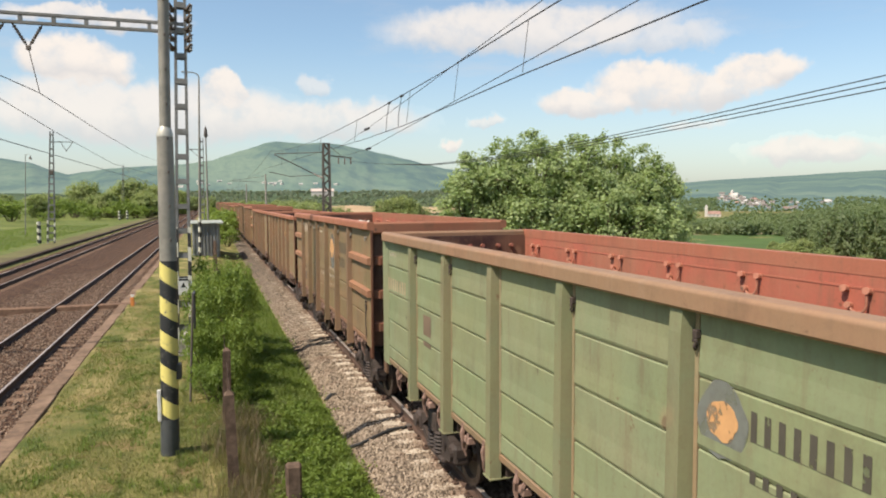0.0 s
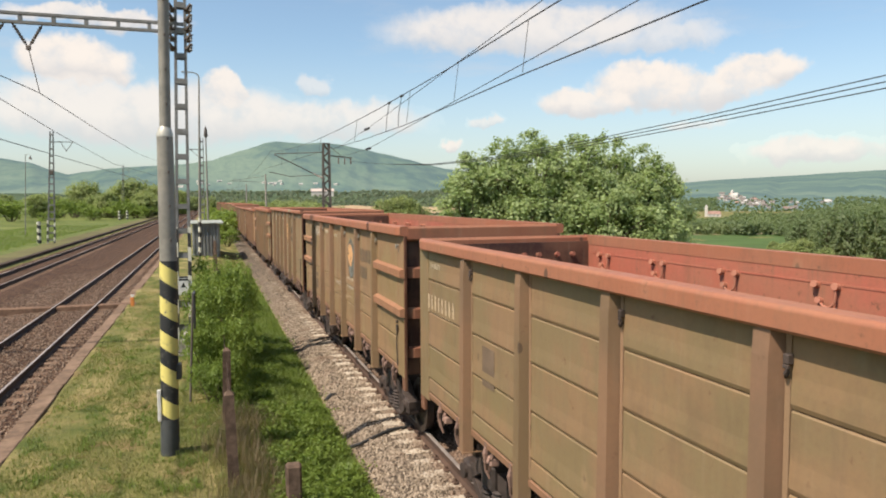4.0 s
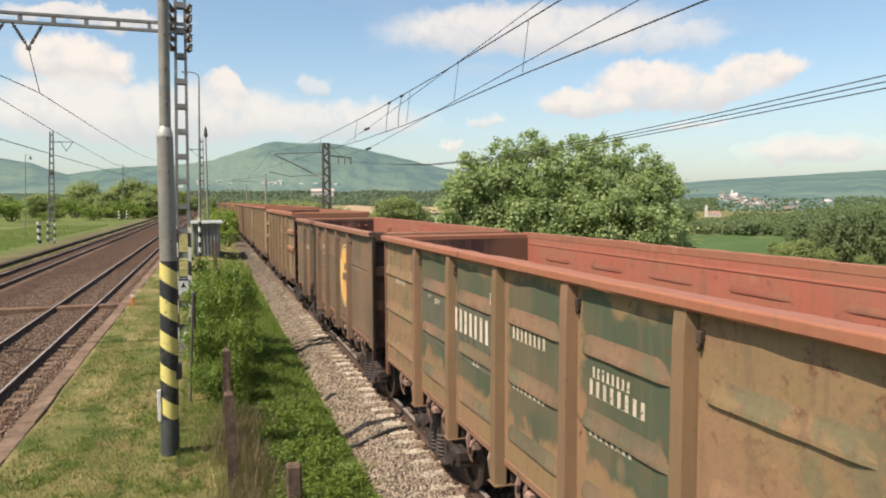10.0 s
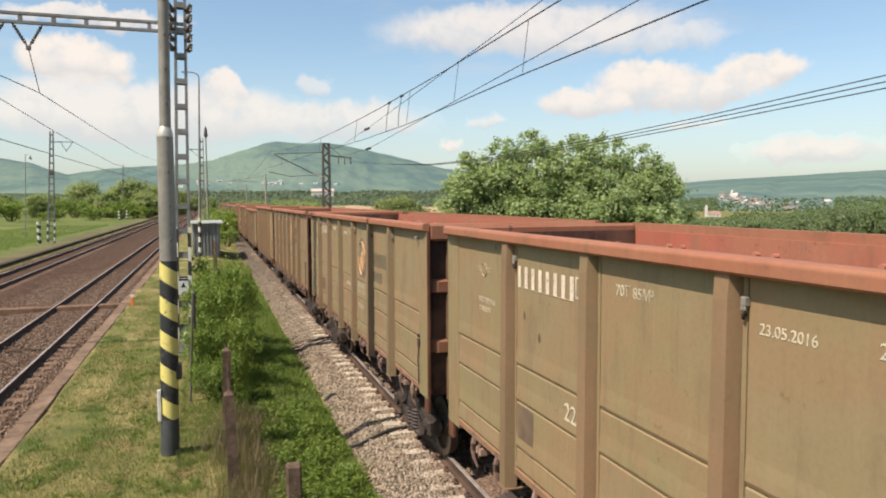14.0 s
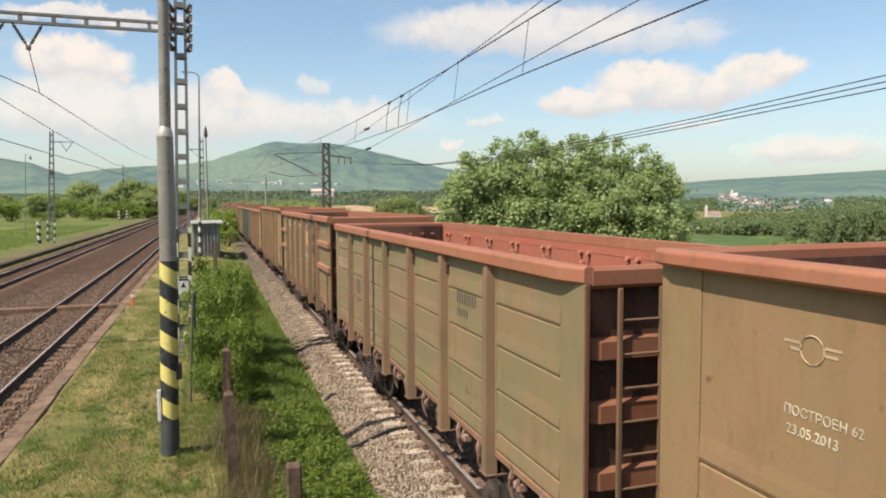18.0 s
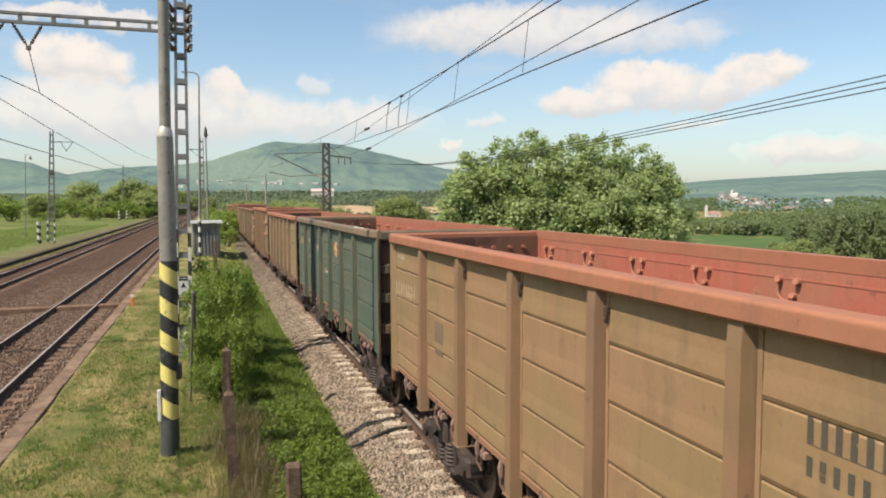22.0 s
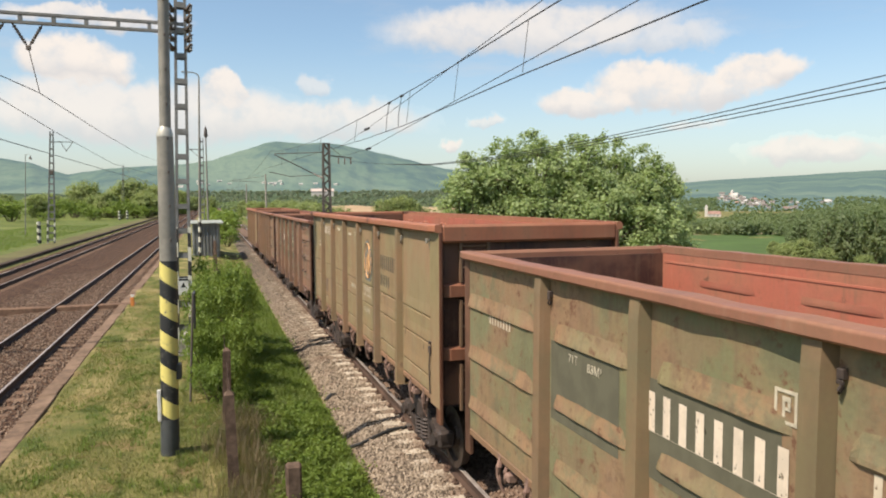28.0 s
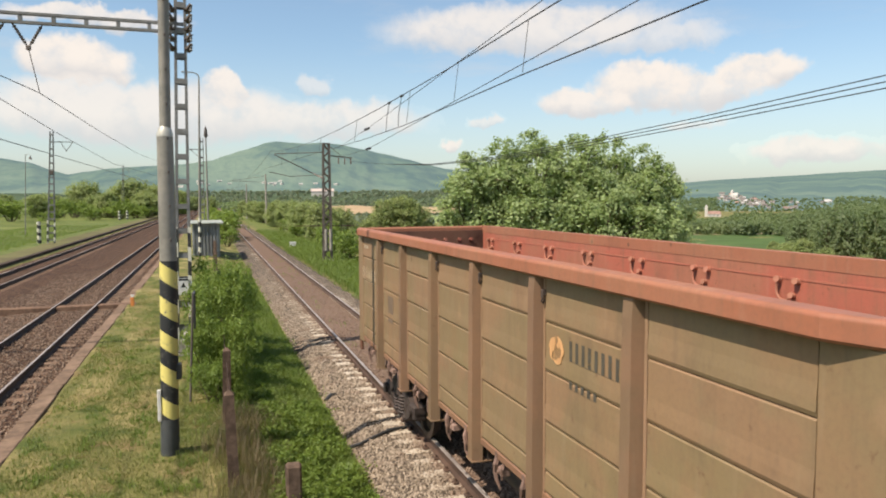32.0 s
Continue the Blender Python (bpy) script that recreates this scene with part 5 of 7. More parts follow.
        # crossbars darker still, their shade put into the red
        for z in ({"A": (3.0, 2.42, 1.8), "B": (3.11, 2.41, 1.73), "C": (3.03, 2.1), "D": (2.55, 1.75), "E": (2.9, 2.2)}[kind]):
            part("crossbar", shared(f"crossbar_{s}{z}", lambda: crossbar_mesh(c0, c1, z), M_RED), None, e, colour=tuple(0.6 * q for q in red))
        # corner posts keep 0.3 of the red, standing for deep shade
        for x in (-1.445, 1.445):
            p0, p1 = sorted((s * (HL - 0.12), s * (HL + 0.056)))
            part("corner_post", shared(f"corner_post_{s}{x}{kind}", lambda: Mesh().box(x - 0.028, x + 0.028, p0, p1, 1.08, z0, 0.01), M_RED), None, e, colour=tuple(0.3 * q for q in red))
        # end ladder: two stiles and rungs, cut at the crossbars but on the planked wagons
        sx, dk = (0.9, tuple(0.8 * q for q in post_tone(body, 0.7)))
        yl = s * (HL + (0.05 if kind == "A" else -0.02))
        spans = ((1.25, z1 - deep),) if kind in "AE" else ((1.25, 1.7), (1.9, 2.32), (2.52, 2.95), (3.15, z1 - deep)) if kind == "B" else ((1.25, 1.95), (2.2, 2.9), (3.15, z1 - deep)) if kind == "C" else ()
        for a, b in spans:
            for x in (sx - 0.215, sx + 0.215):
                part("stile", shared(f"stile_{a}_{b:.2f}", lambda: Mesh().box(-0.022, 0.022, -0.02, 0.02, a, b, 0.006), M_RED), None, e, at=(s * x, yl, 0), colour=dk)
            for zr in {"B": (1.5, 2.16, 2.86, 3.55), "C": (1.55, 1.85, 2.5, 2.84, 3.37, 3.68)}.get(kind, [1.41 + 0.31 * q for q in range(7)]):
                if not a < zr < b:
                    continue
                part("rung", shared("rung", lambda: Mesh().tube([(-0.225, 0, 0), (0.225, 0, 0)], 0.013, 6), M_RED), None, e, at=(s * sx, yl, zr), colour=dk)
    part("floor", shared("floor_sheet", lambda: Mesh().box(-1.41, 1.41, -HL + 0.1, HL - 0.1, FLOOR - 0.06, FLOOR), M_UNDER), None, w)
    part("centre_sill", shared("centre_sill", lambda: Mesh().box(-0.28, 0.28, -HL - 0.05, HL + 0.05, 0.95, FLOOR - 0.06, 0.02), M_UNDER), None, w)
    for y in posts:
        part("cross_bearer", shared("cross_bearer", lambda: Mesh().box(-1.38, 1.38, -0.1, 0.1, 1.14, FLOOR - 0.06).box(-0.8, 0.8, -0.1, 0.1, 1.0, 1.14), M_UNDER), None, w, at=(0, y, 0))
    if kind != "D":
        hz = z1 - 0.44
        gap = 1.43 if kind == "A" else 1.63
        flip = -1 if n > 16 else 1
        for k in range(-4, 5) if kind == "A" else (-2, 0, 1, 3) if kind == "E" else range(-3, 5):
            y = (0.04 if kind == "A" else -1.23) + gap * k
            if kind == "A":
                part("tie_hook", shared(f"tie_hook_{flip}", lambda: hook_mesh(flip), M_RED, True), None, w, at=(1.405, y, hz), colour=(0.5, 0.2, 0.13))
                part("tie_knob", shared("tie_knob", knob_mesh, M_RED, True), None, w, at=(1.405, y + 0.13 * flip, hz + 0.14), colour=(0.5, 0.2, 0.13))
            else:
                for d in (-0.14, 0.15):
                    part("tie_peg", shared("tie_peg", peg_mesh, M_RED, True), None, w, at=(1.405, y + d, hz + 0.145), colour=(0.5, 0.2, 0.13))
        part("tie_hook", shared("tie_hook_1", hook_mesh, M_RED, True), None, w, at=pose(0.35, HL - 0.103, hz, rz=90), colour=(0.3, 0.1, 0.07))
        for x in (0.22, 0.81, 1.09):
            part("tie_knob", shared("tie_knob", knob_mesh, M_RED, True), None, w, at=pose(x, HL - 0.103, hz + 0.14, rz=90), colour=(0.3, 0.1, 0.07))
    else:
        for k in range(7):
            # inner red darkened to give the shade of the swage's hollow
            part("inner_swage", shared("inner_swage", inner_swage_mesh, M_INSIDE, True), None, w, at=(1.406, (k - 3) * SPACING["D"] + 0.05, z1 - 0.45), colour=tuple(0.72 * q for q in inner))
        part("inner_rail", shared("inner_rail_old", lambda: Mesh().box(-0.009, 0.0, -HL + 0.15, HL - 0.15, -0.03, 0.0, 0.003), M_RED), None, w, at=(1.405, 0, z1 - 0.2), colour=inner)
    if kind in "AE":
        part("inner_rail", shared("inner_rail", lambda: Mesh().box(-0.006, 0.0, -HL + 0.15, HL - 0.15, -0.02, 0.0), M_RED), None, w, at=(1.405, 0, z1 - 0.27), colour=inner)
    for i, y in enumerate(posts):
        if (n + i) % 4:
            cl = part("cleat", shared(f"cleat_{kind in 'AD'}", outer_hook, M_UNDER if kind in "AD" else M_CLEAT), None, w, at=(-WP, y - 0.14, z0 - 0.17))
            part("loop", shared("cleat_loop", cleat_loop, M_UNDER), None, cl)
    if kind in "BC":
        part("release_lever", shared("release_lever", lever_mesh, M_UNDER), None, w, at=(-WP, -HL + 0.36, 2.2))
    if kind in "BCD":
        part("lamp_bracket", shared("lamp_bracket", lambda: Mesh().box(-0.06, 0, -0.03, 0.03, -0.02, 0.02, 0.008).box(-0.06, -0.03, -0.025, 0.025, -0.055, -0.02, 0.005).add([(-0.004, y, z) for y, z in ((-0.022, -0.05), (0.022, -0.05), (0.01, -0.13), (-0.01, -0.13))], [(0, 1, 2, 3)]), M_CLEAT), None, w, "small zinc lamp bracket", at=(-WP - (0.01 if kind != "D" else 0.0), -HL + (0.27 if kind == "B" else 0.39), z0 - (0.17 if kind == "B" else 0.12)))
    for k in range(7):
        mid = (k - 3) * SPACING[kind]
        for d in (-0.45, 0.3):
            part("hatch_latch", shared(f"hatch_latch_{(n + k) % 2}", lambda: latch_mesh((n + k) % 2), M_LATCH), None, w, at=(-1.4, mid + d + 0.05 * math.sin(3.7 * k + n), 1.19))
        part("hinge_block", shared("hinge_block", stop_mesh, M_STUB), None, w, at=(-1.4, mid + SPACING[kind] * 0.5 - 0.68, 1.22))
    part("brake_pipe", shared("brake_pipe", lambda: Mesh().tube([(-0.75, -HL, 1.02), (-0.8, -2, 0.95), (-0.8, 2, 0.95), (-0.75, HL, 1.02)], 0.03, 6).tube([(-0.9, -1.6, 0.85), (-0.9, -0.6, 0.85)], 0.17, 10), M_UNDER, True), None, w)
    for s in (-1, 1):
        bog = part("bogie", shared("bolster", lambda: Mesh().box(-1.2, 1.2, -0.2, 0.2, 0.55, 0.92, 0.04), M_UNDER), None, w, at=(0, s * 4.325, 0))
        for x in (-1.02, 1.02):
            part("side_frame", shared("side_frame", frame_mesh, M_UNDER), None, bog, at=pose(x, 0, 0, rz=0 if x < 0 else 180))
            for y in (-0.17, 0.17):
                part("spring", shared("spring", spring_mesh, M_UNDER, True), None, bog, at=(x * 1.06, y, 0))
        for y in (-0.925, 0.925):
            ws = part("wheelset", shared("axle", lambda: Mesh().tube([(-1.1, 0, 0), (1.1, 0, 0)], 0.085, 10), M_STEEL, True), None, w)
            ws.matrix_parent_inverse = Matrix.Translation((0, s * 4.325 + y, 0.475))
            WHEELS.append(ws)
            for x in (-0.79, 0.79):
                part("wheel", shared("wheel", wheel_mesh, M_STEEL, True), None, ws, at=pose(x, 0, 0, rz=0 if x > 0 else 180))
        part("coupler", shared(f"coupler_{s}", lambda: coupler_mesh(s), M_UNDER), None, w, at=(0, s * (HL - 0.06), 0))
    # painted marks
    face = -WP - 0.002
    dirty = body is TAN
    for key, y, z, size in extra:
        if kind == "C":
            z += {"number": 0.11, "load": 0.13, "dates": 0.12, "tare": 0.24, "letterbox": 0.1}.get(key, 0.0)
        if key == "globe" and kind == "C" and n in (13, 18, 25):
            part("emblem_disc", shared("emblem_disc", lambda: blot(0.38, 0.46, 1), M_BLUE), None, w, "faded blue painted disc", at=(face, y, z - 0.03))
            ring = lambda ry: Mesh().tube([(-0.002, ry * math.cos(q), 0.36 * math.sin(q)) for q in np.linspace(0, 2 * math.pi, 29)], 0.012, 4)
            em = part("emblem", shared("globe_blob", lambda: blot(0.15, 0.2, 9), M_ORANGE), None, w, "faded orange painted emblem", at=(face - 0.004, y - 0.04, z - 0.04))
            for ry in (0.33, 0.17):
                part("ring", shared(f"globe_ring_{ry}", lambda: ring(ry), M_ORANGE), None, em, at=(0.001, 0.04, 0.04))
        elif key == "globe":
            if kind != "C":
                part("emblem_disc", shared("emblem_disc", lambda: blot(0.42, 0.46, 1), M_BLUE), None, w, "faded blue painted disc", at=(face, y - 0.08, z - 0.09))
            part("emblem", shared(f"emblem_{kind}", lambda: blot(0.29, 0.25, 2) if kind != "C" else blot(0.33, 0.34, 2), M_ORANGE), None, w, "faded orange painted emblem", at=(face - 0.003, y + 0.0, z - 0.02))
        elif key == "sunmark":
            part("emblem", shared(f"small_emblem_{size}", lambda: blot(0.14 * size, 0.135 * size, 3), M_ORANGE), None, w, "faded orange painted disc", at=(face - 0.003, y, z))
            if n == 1:
                part("emblem_disc", shared("small_emblem_disc", lambda: blot(0.24, 0.24, 6), M_BLUE), None, w, "worn grey-green painted disc", at=(face, y, z))
        elif key == "bigring":
            part("emblem_disc", shared("ring_disc", lambda: blot(0.63, 0.68, 4, 40, 0.015), M_SUNNY), None, w, "large worn orange painted disc", at=(face - 0.012, y, z))
            part("emblem_ring", shared("ring_band", lambda: band_mesh(0.665, 0.715, 0.045), M_RING), None, w, "worn pale yellow painted ring", at=(face - 0.012, y, z))
            for a, b, c, d in ((0.16, -0.5, 0.14, 0.3), (0.4, -0.5, -0.12, 0.06)):
                part("emblem_bar", shared(f"ring_bar_{a}", lambda: Mesh().add([(-0.004, a, c), (-0.004, b, c), (-0.004, b, d), (-0.004, a - 0.1, d), (0.0, a, c), (0.0, b, c), (0.0, b, d), (0.0, a - 0.1, d)],
                                                                             [(0, 3, 2, 1), (0, 1, 5, 4), (1, 2, 6, 5), (2, 3, 7, 6), (3, 0, 4, 7)]), M_PAINT), None, w, at=(face - 0.016, y, z), colour=body)
        elif key == "notes":
            for q in range(4):
                part("stencil_marking", shared(f"note_{q % 2}", lambda: marks(6 + q % 2, 0.085, 0.075, 0.035, 11 + q), M_RUSTINK), None, w, "faded orange stencilled marking", at=(face, y - 0.02 * q, z - 0.15 * q))
        elif key == "name":
            part("name_marking", shared(f"name_{size}", lambda: marks(8, 0.27 * size, 0.155 * size, 0.075 * size, 4), M_GREY), None, w, "dark grey painted name marking", at=(face, y, z))
            part("name_marking", shared(f"name2_{size}", lambda: marks(5, 0.25 * size, 0.15 * size, 0.075 * size, 5), M_GREY), None, w, "dark grey painted name marking", at=(face, y, z - 0.36 * size))
        elif key in ("number", "faint"):
            me = shared(f"{key}_{size}{kind == 'C'}", lambda: marks(8, (0.27 if kind != "C" else 0.225) * size, 0.163 * size, 0.06 * size, 6), M_FIGURE if key == "number" else M_FAINT)
            part("number_marking", me, None, w, "pale stencilled number marking" if key == "number" else "faint stencilled number marking", at=(face - 0.004, y, z))
        elif key == "small":
            part("stencil_marking", shared(f"small_{size}{dirty}", lambda: marks(8, 0.075 * size, 0.058 * size, 0.035 * size, 7), M_FAINT if dirty else M_SMALL), None, w, "small pale stencilled marking", at=(face, y, z))
        elif key == "built":
            tagged(part("built_stencil", lettered("\u041f\u041e\u0421\u0422\u0420\u041e\u0415\u041d 62", 0.055), None, w, at=(face, y + 0.03, z + 0.13)), "pale stencilled building note", kind="stuff")
            tagged(part("built_date", lettered("23.05.2013", 0.058), None, w, at=(face, y + 0.01, z + 0.02)), "pale stencilled building date", kind="stuff")
            part("badge", shared("badge", lambda: Mesh().tube([(-0.002, 0.08 * math.cos(q), 0.08 * math.sin(q)) for q in np.linspace(0, 6.1, 20)], 0.005, 4).box(-0.002, 0, 0.085, 0.2, 0.02, 0.035).box(-0.002, 0, 0.085, 0.17, -0.02, -0.005).box(-0.002, 0, -0.2, -0.085, 0.02, 0.035).box(-0.002, 0, -0.17, -0.085, -0.02, -0.005), M_FAINT), None, w, "faint round winged badge", at=(face, y - 0.16, z + 0.52))
        elif key == "load":
            tagged(part("load_stencil", lettered("70\u0422 85\u041c\u00b3" if n == 12 else "71\u0422 88\u041c", 0.09), None, w, at=(face, y, z)), "pale stencilled load figures", kind="stuff")
        elif key == "loadold":
            tagged(part("load_stencil", lettered("71\u0422", 0.08), None, w, at=(face - 0.004, y, z)), "pale stencilled load figures", kind="stuff")
            tagged(part("load_stencil", lettered("83\u041c\u00b3", 0.08), None, w, at=(face - 0.004, y - 0.34, z - 0.02)), "pale stencilled load figures", kind="stuff")
        elif key == "dates":
            tagged(part("date_stencil", lettered("23.05.2016", 0.07), None, w, at=(face, y, z)), "pale stencilled date", kind="stuff")
            tagged(part("date_stencil", lettered("23.05.2024", 0.085), None, w, at=(face, y - 0.8, z + 0.02)), "pale stencilled date", kind="stuff")
        elif key == "owner":
            tagged(part("owner_stencil", lettered("\u0421\u041e\u0411\u0421\u0422\u0412\u0415\u041d\u041d\u0418\u041a", 0.085), None, w, at=(face, y, z)), "pale stencilled ownership note", kind="stuff")
            part("stencil_marking", shared("owner_bars", lambda: marks(9, 0.075, 0.075, 0.045, 12), M_SMALL), None, w, "small pale stencilled marking", at=(face, y + 0.12, z - 0.14))
        elif key == "tare":
            tagged(part("tare_figure", lettered("22", 0.17), None, w, at=(face - 0.004, y, z)), "stencilled load figure", kind="stuff")
        elif key == "letterbox":
            m = Mesh()
            for q in ((0, 0.02, 0, 0.2), (0.15, 0.17, 0, 0.2), (0.02, 0.15, 0.18, 0.2), (0.02, 0.15, 0, 0.02), (0.06, 0.08, 0.04, 0.16), (0.08, 0.12, 0.13, 0.16), (0.1, 0.12, 0.09, 0.13), (0.08, 0.12, 0.08, 0.1)):
                m.box(-0.004, 0, -q[1], -q[0], q[2], q[3])
            part("boxed_letter", shared("boxed_letter", lambda: m, M_INK), None, w, "stencilled letter in a box", at=(face, y, z))
        elif key == "patch":
            part("paint_patch", shared("paint_patch", lambda: Mesh().box(-0.003, 0, -0.19, 0.19, -0.24, 0.24), M_GREY2), None, w, "grey repainted patch", at=(face, y, z))
        elif key == "board":
            part("paint_patch", shared(f"board_{size}", lambda: Mesh().box(-0.001, 0.0, -1.2 * size, 0.06, -0.46, 0.3), M_BOARD), None, w, "dark grey-green repainted board", at=(face, y, z))
        elif key == "scuff":
            part("scuff", shared(f"scuff_{size}", lambda: blot(0.36 * size, 0.062, 11, 34), M_VERD), None, w, "pale green scraped paint on the rim", at=(-1.584, y, z0 + 0.085))
    spilt = {2: ((-5.66, -5.43), (-6.24, -6.03)), 8: ((-0.36, -0.14), (-0.7, -0.65)), 20: ((-4.8, -4.55), (-5.3, -5.05)), 21: ((-5.2, -5.16),)}
    if n in spilt:
        for q, (a, b) in enumerate(spilt[n]):
            if kind == "A":
                part("drip", shared(f"drip_{q}", lambda: blot(0.012 + 0.014 * (q == 0), 0.04, 21 + q, 18, 0.5), M_SPLASH), None, w, "white splash dried on the rail", at=(-1.583, a + 0.04, z1 - 0.07))
            m = Mesh()
            rnd = random.Random(30 + q)
            for k in range(14):
                yy, rr = rnd.uniform(a, b), rnd.uniform(0.008, 0.024)
                m.disc(((-1.46 if kind == "B" else -1.52) + rnd.uniform(-0.03, 0.04), yy, z1 + rr * 0.3), (rnd.uniform(-0.4, 0.4), rnd.uniform(-0.4, 0.4), 1), rr, rr * 0.9, 7)
            part("crumbs", m, M_CRUMB, w, "white crumbs of spilt load on the rail")
    WAGONS.append((n, w))
    return w


def post_tone(body, f):
    """Posts wear browner and darker than the sheets between them."""
    f *= 0.2 if body in (TEAL, PALE) else 1.0
    return tuple(0.86 * ((1 - f) * i + f * j) for i, j in zip(body, (0.26, 0.15, 0.1)))


def plank_mesh(a, b, y0, y1, z0, z1):
    """A pressed plank: flat face that bellies out to a lip over the joint below."""
    prof = [(b, z0), (a + 0.004, z0), (a - 0.008, z0 + 0.03), (a - 0.006, z0 + 0.1), (a, z0 + 0.19), (a, z1 - 0.012), (a + 0.01, z1), (b, z1)]
    n = len(prof)
    v = [(x, y, z) for y in (y0, y1) for x, z in prof]
    f = [(i, n + i, n + (i + 1) % n, (i + 1) % n) for i in range(n)]
    return Mesh().add(v, [q[::-1] for q in f] + [tuple(range(n)), tuple(range(2 * n - 1, n - 1, -1))])


def crossbar_mesh(c0, c1, z):
    s = 1 if c1 + c0 > 0 else -1
    o, i = (c1, c0) if s > 0 else (c0, c1)
    v = []
    for x in (-1.4, -1.28, 1.28, 1.4):
        d = 0.06 if abs(x) > 1.3 else 0.0
        v += [(x, i, z - 0.11), (x, o - s * d, z - 0.085), (x, o - s * d, z + 0.075), (x, i, z + 0.125)]
    f = []
    for k in (0, 4, 8):
        for j in range(4):
            q = (k + j, k + (j + 1) % 4, k + 4 + (j + 1) % 4, k + 4 + j)
            f.append(q if s > 0 else q[::-1])
    f += [(0, 1, 2, 3)[::-1] if s > 0 else (0, 1, 2, 3), (12, 13, 14, 15) if s > 0 else (15, 14, 13, 12)]
    return Mesh().add(v, f)


def lettered(text, h):
    """Stencilled figures facing the platform side, as a flat mesh."""
    if ("text", text) not in MESH:
        cu = bpy.data.curves.new("figure", "FONT")
        cu.body, cu.size, cu.extrude = text, h * 1.4, 0.002
        ob = new("figure_source", cu)
        me = bpy.data.meshes.new_from_object(ob.evaluated_get(bpy.context.evaluated_depsgraph_get()))
        me.transform(Matrix(((0, 0, -1, 0), (-1, 0, 0, 0), (0, 1, 0, 0), (0, 0, 0, 1))))
        bpy.data.objects.remove(ob)
        me.materials.clear()
        me.materials.append(M_INK)
        MESH["text", text] = me
    return MESH["text", text]


def worn_ink(name, col, keep=0.5, grain=17.0):
    """Stencil paint that has flaked: what is left of it lies in broken patches."""
    m, nt, b = material(name)
    v = shifted(nt, (1.0, 1.0, 0.75))
    left = fuzz(nt, v, grain, 3, 0.6)
    c = mix(nt, ramp(nt, fuzz(nt, v, 5.0), 0.35, 0.65), tuple(0.8 * q for q in col), col)
    nt.links.new(toned(nt, c), b.inputs["Base Color"])
    b.inputs["Roughness"].default_value = 0.8
    cover = ramp(nt, left, 0.62 - 0.25 * keep, 0.7 - 0.25 * keep, 0.3, 1.0)
    ms = N(nt, "ShaderNodeMixShader", {0: cover, 1: N(nt, "ShaderNodeBsdfTransparent").outputs[0], 2: b.outputs[0]})
    nt.links.new(ms.outputs[0], [o for o in nt.nodes if o.type == "OUTPUT_MATERIAL"][0].inputs[0])
    return m


M_CLEAT = plain("dull_zinc_cleat", (0.26, 0.245, 0.21), 0.6, 0.1, 9, 0.2)
M_STUB = plain("pinkish_rusted_stub", (0.3, 0.19, 0.15), 0.8, 0, 10, 0.3)
M_LATCH = plain("rusty_cast_latch", (0.19, 0.115, 0.088), 0.8, 0, 10, 0.4)


def faded_disc():
    """A sprayed blue disc, worn thin towards its edge."""
    m, nt, b = material("faded_blue_paint")
    v = where(nt)
    q = N(nt, "ShaderNodeSeparateXYZ", {0: v})
    d = calc(nt, "SQRT", calc(nt, "ADD", calc(nt, "MULTIPLY", q.outputs[1], q.outputs[1]), calc(nt, "MULTIPLY", calc(nt, "MULTIPLY", q.outputs[2], q.outputs[2]), 0.7)))
    worn = calc(nt, "MULTIPLY", ramp(nt, d, 0.45, 0.34), ramp(nt, fuzz(nt, v, 4.0), 0.3, 0.6, 0.5, 0.85))
    b.inputs["Base Color"].default_value = (0.155, 0.165, 0.15, 1)
    b.inputs["Roughness"].default_value = 0.75
    ms = N(nt, "ShaderNodeMixShader", {0: worn, 1: N(nt, "ShaderNodeBsdfTransparent").outputs[0], 2: b.outputs[0]})
    nt.links.new(ms.outputs[0], [o for o in nt.nodes if o.type == "OUTPUT_MATERIAL"][0].inputs[0])
    return m


M_CRUMB = plain("white_crumbs", (0.68, 0.6, 0.52), 0.85, 0, 20, 0.2)
M_SPLASH = worn_ink("dried_white_splash", (0.66, 0.56, 0.47), 0.7, 30.0)
M_BLUE = faded_disc()
M_ORANGE = worn_ink("faded_orange_paint", (0.72, 0.39, 0.17), 0.95, 9.0)
M_SUNNY = plain("sunny_orange_paint", (0.95, 0.44, 0.12), 0.75, 0, 5, 0.3)
M_RING = plain("worn_yellow_ring_paint", (0.8, 0.6, 0.27), 0.75, 0, 5, 0.35)
M_RUSTINK = worn_ink("faded_orange_stencil", (0.6, 0.36, 0.15), 0.85, 26.0)
M_GREY = worn_ink("dark_grey_lettering", (0.085, 0.075, 0.055), 1.1)
M_SMALL = worn_ink("pale_small_stencil", (0.66, 0.56, 0.42), 1.05, 34.0)
M_FIGURE = worn_ink("pale_figure_paint", (0.8, 0.67, 0.53), 1.2, 24.0)
M_GREY2 = plain("grey_brown_patch", (0.17, 0.115, 0.075), 0.8, 0, 6, 0.25)
M_BOARD = worn_ink("dark_board_paint", (0.13, 0.122, 0.08), 1.35, 3.0)
M_VERD = worn_ink("scraped_pale_green", (0.4, 0.44, 0.31), 0.85, 12.0)
M_FAINT = worn_ink("faint_stencil", (0.56, 0.42, 0.27), 1.0, 22.0)
WAGONS, WHEELS = [], []
OLIVE, BROWN, PALE, TEAL, DARK, GREEN = (0.245, 0.178, 0.094), (0.3, 0.2, 0.102), (0.25, 0.29, 0.165), (0.075, 0.125, 0.095), (0.165, 0.122, 0.08), (0.21, 0.21, 0.115)
